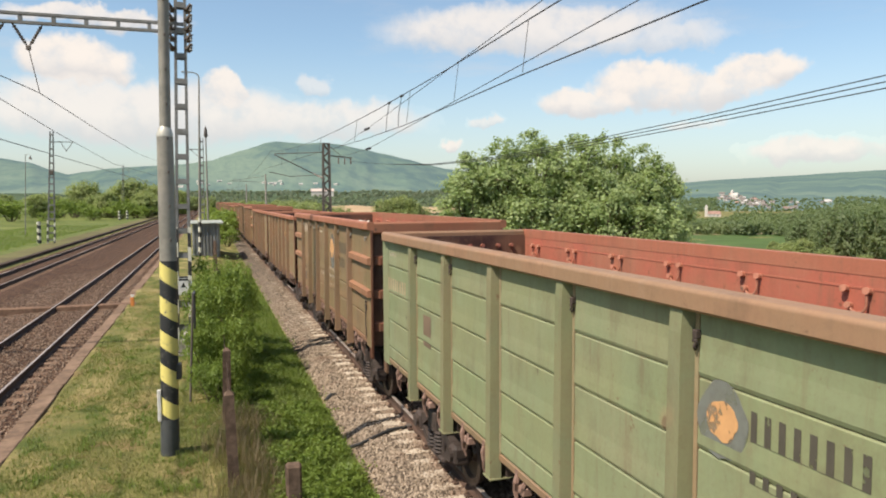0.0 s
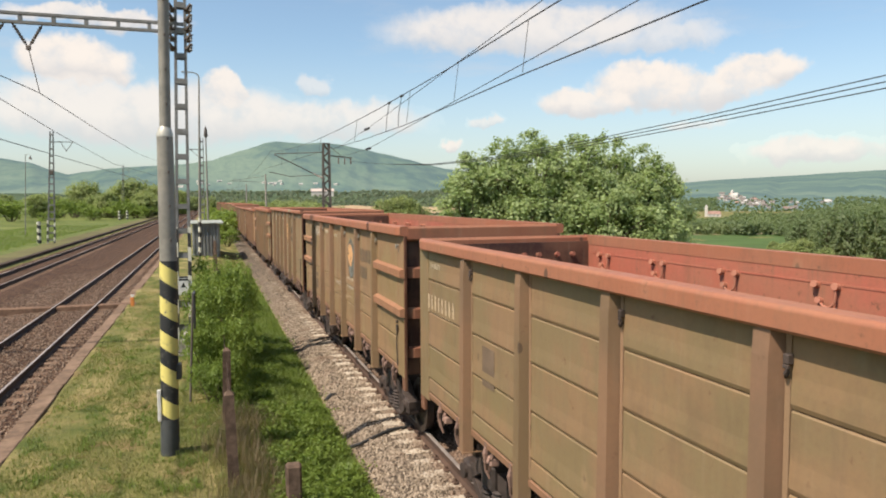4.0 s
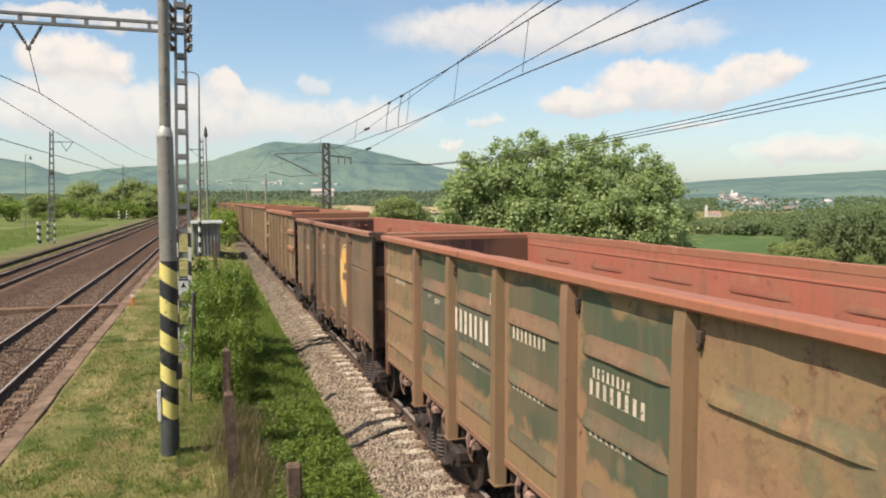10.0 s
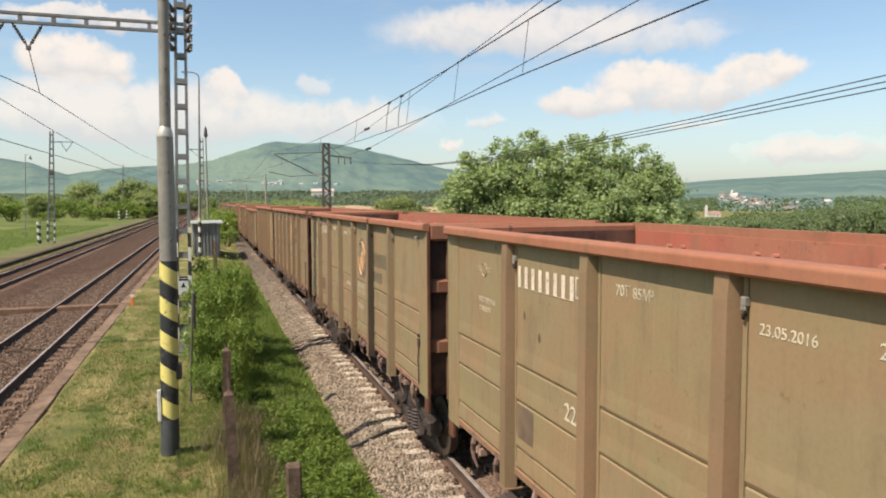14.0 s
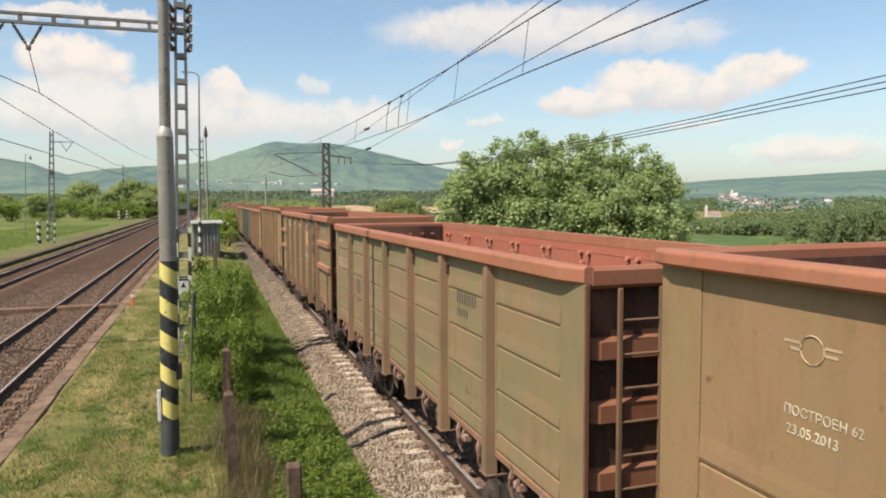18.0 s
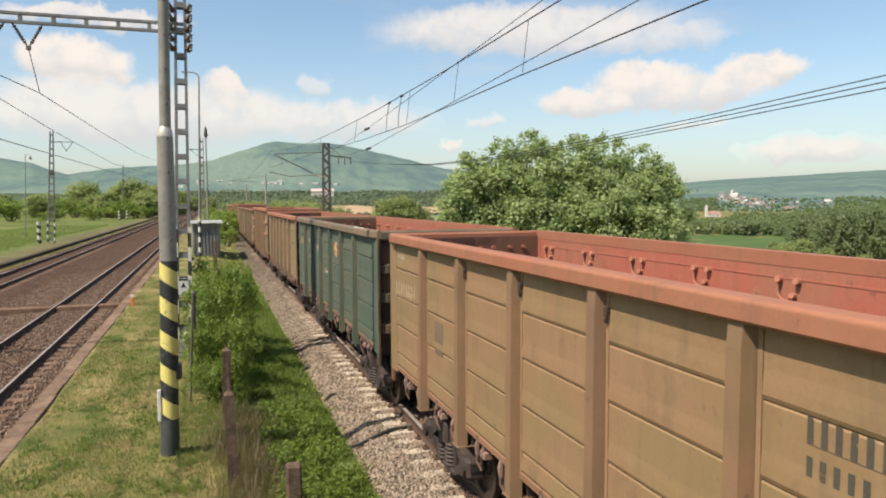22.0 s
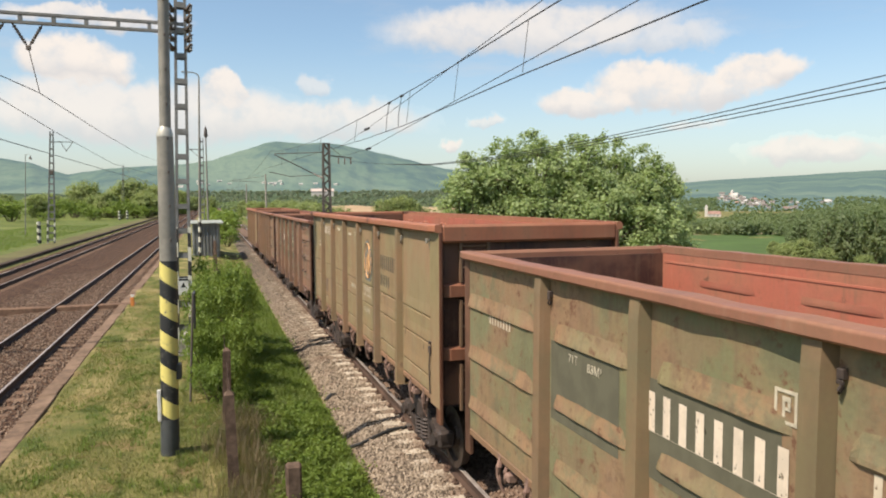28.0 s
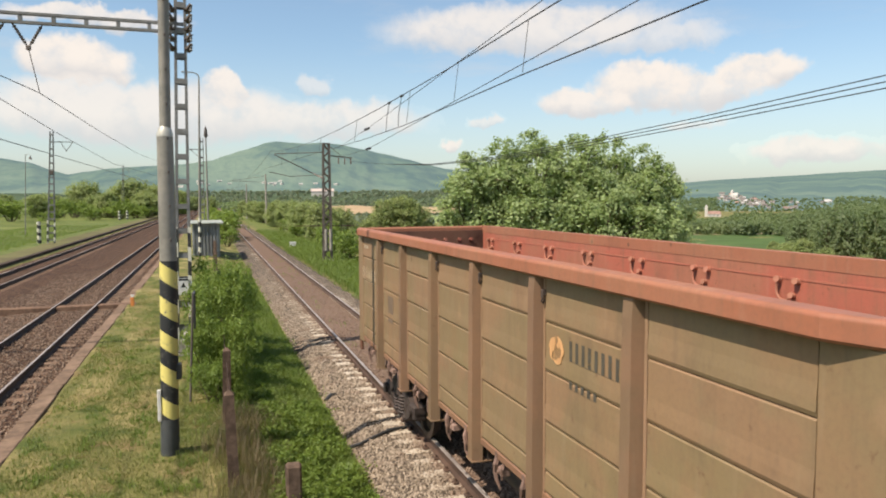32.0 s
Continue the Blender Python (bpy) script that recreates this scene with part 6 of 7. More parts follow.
TAN, LIGHT, RUST = (0.225, 0.145, 0.09), (0.305, 0.235, 0.13), (0.2, 0.115, 0.08)
TRIM, TRIM2, TRIM3, TRIM4 = (0.4, 0.15, 0.085), (0.32, 0.2, 0.12), (0.17, 0.148, 0.1), (0.29, 0.13, 0.085)
# the usual marks: bay by bay between the posts, figures after the first post from the far end
BIG = (("globe", -1.6, 3.1, 1), ("name", -2.75, 3.05, 1.0), ("number", 4.1, 3.32, 1.0), ("letterbox", 2.86, 3.36, 1), ("load", 2.2, 3.45, 1), ("dates", 0.62, 3.42, 1), ("small", -1.15, 2.44, 1.6), ("small", -1.15, 2.28, 1.6), ("small", -1.15, 2.0, 1.3), ("tare", 3.06, 2.06, 1), ("built", 5.25, 3.0, 1), ("patch", 3.92, 1.92, 1), ("owner", 0.3, 2.36, 1))
PLAIN = (("sunmark", -2.95, 2.92, 1), ("name", -3.2, 2.87, 0.72), ("faint", 6.02, 2.69, 0.98), ("patch", 3.6, 2.35, 1), ("small", 5.9, 3.35, 1.0))
OLD = (("board", 2.42, 2.72, 1.1), ("board", 3.95, 2.7, 0.95), ("number", 2.4, 2.62, 1.12), ("letterbox", 1.16, 3.06, 1), ("loadold", 3.66, 2.86, 1), ("small", 5.6, 2.9, 1.4), ("tare", 1.75, 2.28, 1), ("small", 0.5, 2.85, 1.8), ("small", 0.5, 2.3, 1.8), ("small", -1.2, 2.82, 1.3), ("small", -1.15, 2.66, 1.9), ("small", -1.15, 2.3, 1.5))
LAST = (("number", 4.05, 2.72, 1.0), ("bay", 1, 0, 0), ("tare", 3.5, 2.3, 1), ("small", 5.6, 3.1, 1.4), ("small", 3.9, 2.1, 1.4), ("small", 0.5, 2.3, 1.8), ("small", 0.5, 2.62, 1.5), ("small", -0.9, 2.62, 1.2), ("small", -0.9, 2.5, 1.2))
FADED = (("name", -3.05, 3.0, 0.6),) + PLAIN[2:]
BAYS = (("bay", 1, 0, 0), ("bay", 2, 0, 0), ("bay", 3, 0, 0), ("bay", 4, 0, 0))
SCUFF = (("scuff", 5.4, 0, 0.45), ("scuff", 2.72, 0, 0.72))
TRAIN = [("A", PALE, TRIM2, PLAIN), ("B", OLIVE, TRIM, BIG), ("A", OLIVE, TRIM, PLAIN), ("A", OLIVE, TRIM, FADED), ("B", BROWN, TRIM, BIG), ("C", OLIVE, TRIM, BIG + (("scuff", -3.4, 0, 0.8),)), ("B", OLIVE, TRIM, BIG),
         ("A", (0.345, 0.197, 0.1), TRIM, PLAIN), ("D", BROWN, TRIM, OLD + BAYS), ("E", DARK, (0.34, 0.15, 0.095), (("bigring", -3.42, 2.54, 1), ("number", 3.85, 2.75, 0.62), ("notes", 3.6, 2.35, 1), ("notes", 2.0, 2.3, 1), ("notes", 5.4, 2.8, 1), ("small", 0.3, 3.0, 1.5), ("small", 0.3, 2.82, 1.5), ("notes", 0.3, 2.45, 1))), ("B", OLIVE, TRIM, BIG + SCUFF),
         ("C", LIGHT, TRIM, BIG), ("C", LIGHT, TRIM, BIG), ("C", OLIVE, TRIM, BIG), ("C", BROWN, TRIM, BIG), ("A", (0.24, 0.198, 0.107), TRIM, FADED), ("B", OLIVE, TRIM, BIG), ("C", BROWN, TRIM, BIG), ("A", BROWN, TRIM, FADED),
         ("A", TEAL, TRIM3, (("sunmark", -1.6, 3.09, 1.5), ("small", 3.8, 3.0, 1.4), ("small", 2.1, 2.9, 1.6), ("small", 0.4, 2.3, 1.6), ("faint", 5.9, 2.86, 0.8), ("small", 2.1, 2.75, 1.6), ("small", 3.8, 2.5, 1.2))),
         ("A", (0.24, 0.198, 0.107), TRIM, FADED), ("B", OLIVE, TRIM, BIG), ("D", GREEN, TRIM4, OLD), ("D", GREEN, TRIM4, OLD), ("C", LIGHT, TRIM, BIG), ("D", RUST, TRIM4, OLD + BAYS), ("D", TAN, TRIM4, LAST), ("A", (0.27, 0.19, 0.105), TRIM, PLAIN)]
for i, (k, b, tr, ex) in enumerate(TRAIN):
    wagon(i + 1, k, b, tr, ex)

# ---- hills, fields and village ----
HILLS = ((-180, 2.2), (-60, 2.6), (-21.4, 3.0), (-17.3, 2.95), (-13.6, 2.9), (-12.0, 2.66), (-10.3, 2.1), (-9.6, 1.9), (-8.5, 2.1), (-6.7, 2.36), (-4.8, 2.51), (-2.0, 2.7), (0.2, 3.0), (1.3, 3.38), (2.5, 3.75), (3.4, 4.02), (4.3, 4.36), (5.1, 4.47), (6.0, 4.4), (7.3, 4.32), (8.6, 4.42),
         (9.9, 4.28), (11.7, 3.94), (13.5, 3.57), (15.3, 3.16), (17.1, 2.71), (18.5, 2.42), (22.0, 1.9), (26.0, 1.55), (33.0, 1.35), (36.5, 1.2), (40.4, 1.42), (44.1, 1.58), (47.6, 1.76), (50.0, 1.84), (56.0, 2.1), (80, 2.0), (180, 2.2))


def crest(az):
    for (a0, e0), (a1, e1) in zip(HILLS, HILLS[1:]):
        if az <= a1:
            t = ease(0, 1, (az - a0) / (a1 - a0)) * 0.5 + 0.5 * (az - a0) / (a1 - a0)
            return e0 + (e1 - e0) * t
    return HILLS[-1][1]


def hill_z(az, r):
    """Height of the hill country at a bearing and distance."""
    base = -14 if az > 3 else -5
    t = ease(1100, 4100, r)
    top = 4.2 + math.tan(radians(crest(az))) * 4100
    fold = noise.noise((az * 0.42, r * 0.0006, 2.0)) * 20 + noise.noise((az * 1.3, r * 0.0004, 8.0)) * 12
    knoll = 24 * math.exp(-((az - 41.2) / 3.0) ** 2 - ((r - 1800) / 330) ** 2)
    return base + knoll + (top - base) * t ** 1.25 + fold * t * (1 - t) * 2.4 - 3 * (1 - ease(900, 1200, r))


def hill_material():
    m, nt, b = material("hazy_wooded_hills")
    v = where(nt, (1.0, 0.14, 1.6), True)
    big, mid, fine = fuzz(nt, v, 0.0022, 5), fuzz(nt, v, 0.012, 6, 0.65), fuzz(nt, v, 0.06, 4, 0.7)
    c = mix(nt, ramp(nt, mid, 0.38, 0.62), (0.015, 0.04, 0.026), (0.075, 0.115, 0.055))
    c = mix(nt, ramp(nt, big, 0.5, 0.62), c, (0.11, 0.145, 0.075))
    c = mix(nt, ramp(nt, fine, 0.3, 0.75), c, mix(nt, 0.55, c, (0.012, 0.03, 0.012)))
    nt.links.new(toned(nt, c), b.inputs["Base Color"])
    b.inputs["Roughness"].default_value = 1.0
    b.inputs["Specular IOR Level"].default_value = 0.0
    # an added bluish glow stands in for the haze of distance
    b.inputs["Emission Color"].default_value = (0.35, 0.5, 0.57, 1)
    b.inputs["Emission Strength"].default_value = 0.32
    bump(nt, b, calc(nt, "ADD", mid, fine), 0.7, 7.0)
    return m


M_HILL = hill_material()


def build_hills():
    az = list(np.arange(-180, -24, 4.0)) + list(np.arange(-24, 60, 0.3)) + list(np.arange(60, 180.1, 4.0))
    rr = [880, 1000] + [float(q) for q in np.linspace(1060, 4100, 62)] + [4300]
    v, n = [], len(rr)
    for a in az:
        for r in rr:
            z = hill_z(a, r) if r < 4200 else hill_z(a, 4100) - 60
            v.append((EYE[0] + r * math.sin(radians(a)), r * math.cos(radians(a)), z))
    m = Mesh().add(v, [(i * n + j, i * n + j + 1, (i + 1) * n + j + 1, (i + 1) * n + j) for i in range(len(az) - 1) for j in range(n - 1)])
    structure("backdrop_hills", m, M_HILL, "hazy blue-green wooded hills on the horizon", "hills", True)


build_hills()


def patch(name, x0, x1, y0, y1, mat, label, lift=0.35):
    """A field lying on the ground."""
    xs, ys = np.linspace(x0, x1, 14), np.linspace(y0, y1, 14)
    structure(name, sheet(xs, ys, lambda x, y: land(x, y) + lift), mat, label, "field", True)


M_STUBBLE = plain("bare_tan_soil", (0.46, 0.33, 0.2), 0.95, 0, 0.3, 0.2, 0, world_space=True)
M_CROP = plain("young_green_crop", (0.085, 0.14, 0.045), 0.95, 0, 0.4, 0.2, 0, world_space=True)
M_MEADOW = plain("fresh_meadow", (0.1, 0.145, 0.034), 0.95, 0, 0.8, 0.3, 0, (0.15, 0.17, 0.05), world_space=True)
M_PATH = plain("pale_dry_track", (0.42, 0.36, 0.22), 0.95, 0, 0.3, 0.2, 0, world_space=True)
patch("field_green", 110, 330, 175, 330, M_CROP, "green crop field behind the tree")
patch("field_path", 120, 330, 331, 352, M_PATH, "pale dry strip along the crop field")
patch("meadow_left", -110, -23.5, 95, 340, M_MEADOW, "fresh green meadow behind the far verge", 0.05)
patch("bank_meadow", 3.2, 8.5, 34, 230, M_MEADOW, "fresh green strip beside the broad-gauge track", 0.03)
patch("field_meadow", 30, 200, 280, 420, M_CROP, "green meadow beyond the bushes")


def far_field(name, az0, az1, r0, r1, mat, label):
    """A field on the slopes at the hills' foot."""
    m = Mesh()
    v = []
    for i in range(15):
        for j in range(9):
            az, r = az0 + (az1 - az0) * i / 14, r0 + (r1 - r0) * j / 8
            x, y = EYE[0] + r * math.sin(radians(az)), r * math.cos(radians(az))
            v.append((x, y, max(hill_z(az, r), land(x, y)) + 1.5))
    m.add(v, [(i * 9 + j, i * 9 + j + 1, i * 9 + j + 10, i * 9 + j + 9) for i in range(14) for j in range(8)])
    structure(name, m, mat, label, "field", True)


far_field("field_tan", 8.6, 19.5, 940, 1500, M_STUBBLE, "bare tan ploughed field below the hills")


def slope_point(az, el, r0=1150, r1=3900):
    """Distance at which the hillside rises to a given angle."""
    r = r0
    while r < r1 and (hill_z(az, r) - EYE[2]) / r < math.tan(radians(el)):
        r += 15
    return r


def ridge_z(az, r):
    """A low wooded rise before the hills."""
    top = EYE[2] + 1720 * math.tan(radians(0.62 + 0.1 * noise.noise((az * 0.35, 0.0, 6.0)))) * ease(36, 30, az) - 20 * ease(30, 36, az)
    base = hill_z(az, r)
    return base + max(0.0, top - base) * math.exp(-((r - 1720) / 130) ** 2)


def build_ridge():
    az = list(np.arange(-24, 37, 0.5))
    rr = [1380, 1460, 1530, 1590, 1640, 1690, 1720, 1760, 1820, 1900]
    n = len(rr)
    v = [(EYE[0] + r * math.sin(radians(a)), r * math.cos(radians(a)), ridge_z(a, r) + 0.4) for a in az for r in rr]
    m = Mesh().add(v, [(i * n + j, i * n + j + 1, (i + 1) * n + j + 1, (i + 1) * n + j) for i in range(len(az) - 1) for j in range(n - 1)])
    structure("backdrop_ridge", m, plain("dark_wooded_rise", (0.075, 0.11, 0.06), 0.95, 0, 0.12, 0.35, 0, None, True), "low dark green wooded rise before the hills", "hills", True)


build_ridge()


def polar(az, r):
    """The place at a bearing and distance from the viewpoint."""
    return EYE[0] + r * math.sin(radians(az)), r * math.cos(radians(az))


def village():
    rnd = random.Random(4)
    M_WALL = plain("pale_render", (0.66, 0.62, 0.57), 0.9, 0, 0.5, 0.15, 0)
    M_ROOF = plain("clay_roof", (0.23, 0.2, 0.18), 0.9, 0, 0.6, 0.3, 0)
    M_CLAY = plain("red_clay_tiles", (0.4, 0.26, 0.21), 0.9, 0, 0.6, 0.3, 0)
    M_PALE = plain("pale_tin_roof", (0.5, 0.48, 0.45), 0.8, 0, 0.6, 0.2, 0)
    M_DARK = plain("dark_window", (0.06, 0.07, 0.08), 0.4, 0, 2, 0.2, 0)

    def house(az, r, w, d, h, z=None, steep=0.5, tall=False, roof=None):
        x, y = EYE[0] + r * math.sin(radians(az)), r * math.cos(radians(az))
        z = max(hill_z(az, r), land(x, y)) - 0.5 if z is None else z
        t = thing("village_house" if not tall else "village_church", pose(x, y, z, rz=-az + rnd.uniform(-50, 50)), "distant pale village house with a clay roof" if not tall else "distant white village church with a tower", "house" if not tall else "church", "houses of the village" if not tall else "")
        part("wall", Mesh().box(-w / 2, w / 2, -d / 2, d / 2, 0, h), M_WALL, t)
        k = h + d * steep
        part("roof", Mesh().add([(-w / 2 - .4, -d / 2 - .4, h), (w / 2 + .4, -d / 2 - .4, h), (w / 2 + .4, d / 2 + .4, h), (-w / 2 - .4, d / 2 + .4, h), (-w / 2 - .4, 0, k), (w / 2 + .4, 0, k)],
                                [(0, 1, 5, 4), (2, 3, 4, 5), (0, 4, 3), (1, 2, 5), (3, 2, 1, 0)]), roof or M_ROOF, t)
        for i in range(2):
            part("window", Mesh().box(-w / 2 + w * (i + 0.6) / 2.4, -w / 2 + w * (i + 0.6) / 2.4 + 1.2, -d / 2 - 0.06, -d / 2 - 0.02, h * 0.4, h * 0.4 + 1.5), M_DARK, t)
        if tall:
            part("tower", Mesh().box(-w / 2 - 5, -w / 2, -2.5, 2.5, 0, h * 2.2).add([(-w / 2 - 5.3, -2.8, h * 2.2), (-w / 2 + .3, -2.8, h * 2.2), (-w / 2 + .3, 2.8, h * 2.2), (-w / 2 - 5.3, 2.8, h * 2.2), (-w / 2 - 2.5, 0, h * 2.9)],
                                                                                                            [(0, 1, 4), (1, 2, 4), (2, 3, 4), (3, 0, 4)]), M_WALL, t)
    for k in range(70):
        if k < 50:
            az = rnd.uniform(39.4, 44.6)
            el = 0.22 - 0.2 * (az - 39.4) + rnd.uniform(-0.42, 0.16)
        elif k < 61:
            az, el = rnd.uniform(39.3, 41.2), rnd.uniform(-0.1, 0.3)
        else:
            az, el = rnd.uniform(44.2, 46.8), rnd.uniform(-0.62, -0.22)
        house(az, slope_point(az, max(el, -0.85)), rnd.uniform(4.5, 9), rnd.uniform(4, 6.5), rnd.uniform(2.4, 3.9), None, 0.45, False, rnd.choice((M_ROOF, M_ROOF, M_ROOF, M_CLAY, M_PALE)))
    house(40.55, slope_point(40.55, 0.05), 10, 8, 6, None, 0.6, True, M_PALE)
    # the white church below the village
    x, y = polar(38.95, 800)
    c = thing("valley_church", pose(x, y, land(x, y) - 0.6, rz=-38.9), "small white church with red roof and tower", "church")
    part("nave", Mesh().box(-4.5, 8.5, -3.5, 3.5, 0, 3.6), M_WALL, c)
    part("roof", Mesh().add([(-4.8, -3.9, 3.5), (8.9, -3.9, 3.5), (8.9, 3.9, 3.5), (-4.8, 3.9, 3.5), (-4.8, 0, 6.6), (7.4, 0, 6.6)], [(0, 1, 5, 4), (2, 3, 4, 5), (0, 4, 3), (1, 2, 5), (3, 2, 1, 0)]), M_CLAY, c, "bright red tiled roof")
    tw = part("tower", Mesh().box(-7.6, -4.8, -1.4, 1.4, 0, 11.6, 0.1), M_WALL, c)
    part("cap", Mesh().add([(-7.7, -1.5, 11.6), (-4.7, -1.5, 11.6), (-4.7, 1.5, 11.6), (-7.7, 1.5, 11.6), (-6.2, 0, 13.2)], [(0, 1, 4), (1, 2, 4), (2, 3, 4), (3, 0, 4)]), M_PALE, tw)
    for k in range(3):
        part("window", Mesh().box(-2.5 + k * 3.6, -1.6 + k * 3.6, -3.56, -3.51, 1.2, 2.8), M_DARK, c)
    for k in range(16):
        az = rnd.choice((0.4, 1.2, 4.5, 6.5, 8.5)) + rnd.gauss(0, 0.7)
        house(az, slope_point(az, rnd.uniform(1.2, 1.5), 1500), rnd.uniform(7, 16), 8, rnd.uniform(3, 4.5), None, 0.25, False, M_PALE)
    for k in range(5):
        az = -6.5 + 5 * rnd.random()
        house(az, slope_point(az, rnd.uniform(0.95, 1.2), 1500), rnd.uniform(7, 16), 8, rnd.uniform(3, 4.5), None, 0.25, False, M_PALE)
    x, y = EYE[0] + 1640 * math.sin(radians(8.55)), 1640 * math.cos(radians(8.55))
    b = thing("farm_hall", pose(x, y, ridge_z(8.55, 1640) + 6, rz=-8), "long pale distant farm hall with a low gable roof", "building")
    part("wall", Mesh().box(-25, 25, -8, 8, -14, 5), M_WALL, b)
    part("roof", Mesh().add([(-26, -9, 4.5), (26, -9, 4.5), (26, 9, 4.5), (-26, 9, 4.5), (-26, 0, 11), (26, 0, 11)], [(0, 1, 5, 4), (2, 3, 4, 5), (0, 4, 3), (1, 2, 5), (3, 2, 1, 0)]), plain("pale_pink_roof_sheet", (0.58, 0.47, 0.42), 0.85, 0, 0.3, 0.12, 0), b)


village()


# ---- foliage ----
def leaf_material(name, a, b_, c_, scale=0.7):
    m, nt, b = material(name)
    r = N(nt, "ShaderNodeNewGeometry").outputs["Random Per Island"]
    v = where(nt, world_space=True)
    o = N(nt, "ShaderNodeObjectInfo").outputs["Random"]
    c = mix(nt, r, a, b_)
    c = mix(nt, calc(nt, "MULTIPLY", ramp(nt, fuzz(nt, v, scale), 0.42, 0.62), 0.75), c, c_)
    c = mix(nt, calc(nt, "MULTIPLY", o, 0.35), c, b_)
    nt.links.new(toned(nt, c), b.inputs["Base Color"])
    b.inputs["Roughness"].default_value = 0.5
    b.inputs["Specular IOR Level"].default_value = 0.3
    tr = N(nt, "ShaderNodeBsdfTranslucent", {"Color": toned(nt, mix(nt, 0.5, c, (0.3, 0.4, 0.06)))})
    ms = N(nt, "ShaderNodeMixShader", {0: 0.5, 1: b.outputs[0], 2: tr.outputs[0]})
    out = [n for n in nt.nodes if n.type == "OUTPUT_MATERIAL"][0]
    nt.links.new(ms.outputs[0], out.inputs[0])
    return m


M_LEAF = leaf_material("tree_leaves", (0.3, 0.415, 0.155), (0.5, 0.625, 0.28), (0.475, 0.57, 0.3))
M_LEAF2 = leaf_material("hedge_leaves", (0.125, 0.205, 0.035), (0.26, 0.36, 0.08), (0.23, 0.32, 0.065))
M_LEAF3 = leaf_material("far_leaves", (0.25, 0.33, 0.12), (0.44, 0.52, 0.21), (0.43, 0.46, 0.22))
# leaf green shifted towards blue to stand in for haze over the valley
M_WOODS = leaf_material("woodland_leaves", (0.15, 0.215, 0.115), (0.255, 0.33, 0.165), (0.29, 0.345, 0.17), 0.035)
# paler, greyer leaves still: the far belt's haze is in their colour
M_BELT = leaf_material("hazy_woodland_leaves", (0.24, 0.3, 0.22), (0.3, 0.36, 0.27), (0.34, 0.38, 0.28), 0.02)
M_BLADE = leaf_material("grass_blades", (0.11, 0.145, 0.03), (0.21, 0.22, 0.065), (0.36, 0.31, 0.13))
M_LUSH = leaf_material("lush_grass_blades", (0.1, 0.17, 0.03), (0.23, 0.325, 0.07), (0.22, 0.285, 0.08))
M_DRY = leaf_material("dry_stalks", (0.22, 0.155, 0.09), (0.36, 0.27, 0.165), (0.17, 0.13, 0.075))


def leaf_quads(pts, size, rnd, up=0.45, slim=0.55, out=None):
    """Folded leaf shapes at the points, turned at random with a lean upwards and outwards."""
    n = len(pts)
    nrm = rnd.normal(size=(n, 3)) * 0.75 + np.array([0, 0, up * 2])
    if out is not None:
        nrm += out * 0.6
    nrm /= np.linalg.norm(nrm, axis=1)[:, None]
    t = np.cross(nrm, rnd.normal(size=(n, 3)))
    t /= np.linalg.norm(t, axis=1)[:, None]
    s = np.cross(nrm, t)
    L = size * rnd.uniform(0.6, 1.3, (n, 1))
    w = L * slim
    v = np.stack([pts - t * L * 0.5, pts + s * w * 0.5 + nrm * w * 0.15, pts + t * L * 0.5, pts - s * w * 0.5 + nrm * w * 0.15], 1)
    return v.reshape(-1, 3), np.arange(n * 4).reshape(-1, 4)


def clump_points(rnd, lobes, per, tight):
    """Leaf places and their outward directions: lobes (centre, radii, clusters) clad with twig clusters."""
    out, dirs = [], []
    for (cx, cy, cz), (rx, ry, rz), k in lobes:
        d = rnd.normal(size=(k, 3))
        d[:, 2] = np.where(d[:, 2] < -0.6, -d[:, 2], d[:, 2])
        d /= np.linalg.norm(d, axis=1)[:, None]
        rad = rnd.uniform(0.45, 1.0, (k, 1)) ** 0.4 * (1 + 0.1 * rnd.normal(size=(k, 1)))
        c = d * rad * np.array([rx, ry, rz]) + np.array([cx, cy, cz])
        q = rnd.normal(size=(k, per, 3))
        p = c[:, None, :] + q * tight * rnd.uniform(0.6, 1.4, (k, 1, 1)) * np.array([1, 1, 0.7])
        out.append(p.reshape(-1, 3))
        dirs.append((d[:, None, :] + q * 0.35).reshape(-1, 3))
    return np.concatenate(out), np.concatenate(dirs)


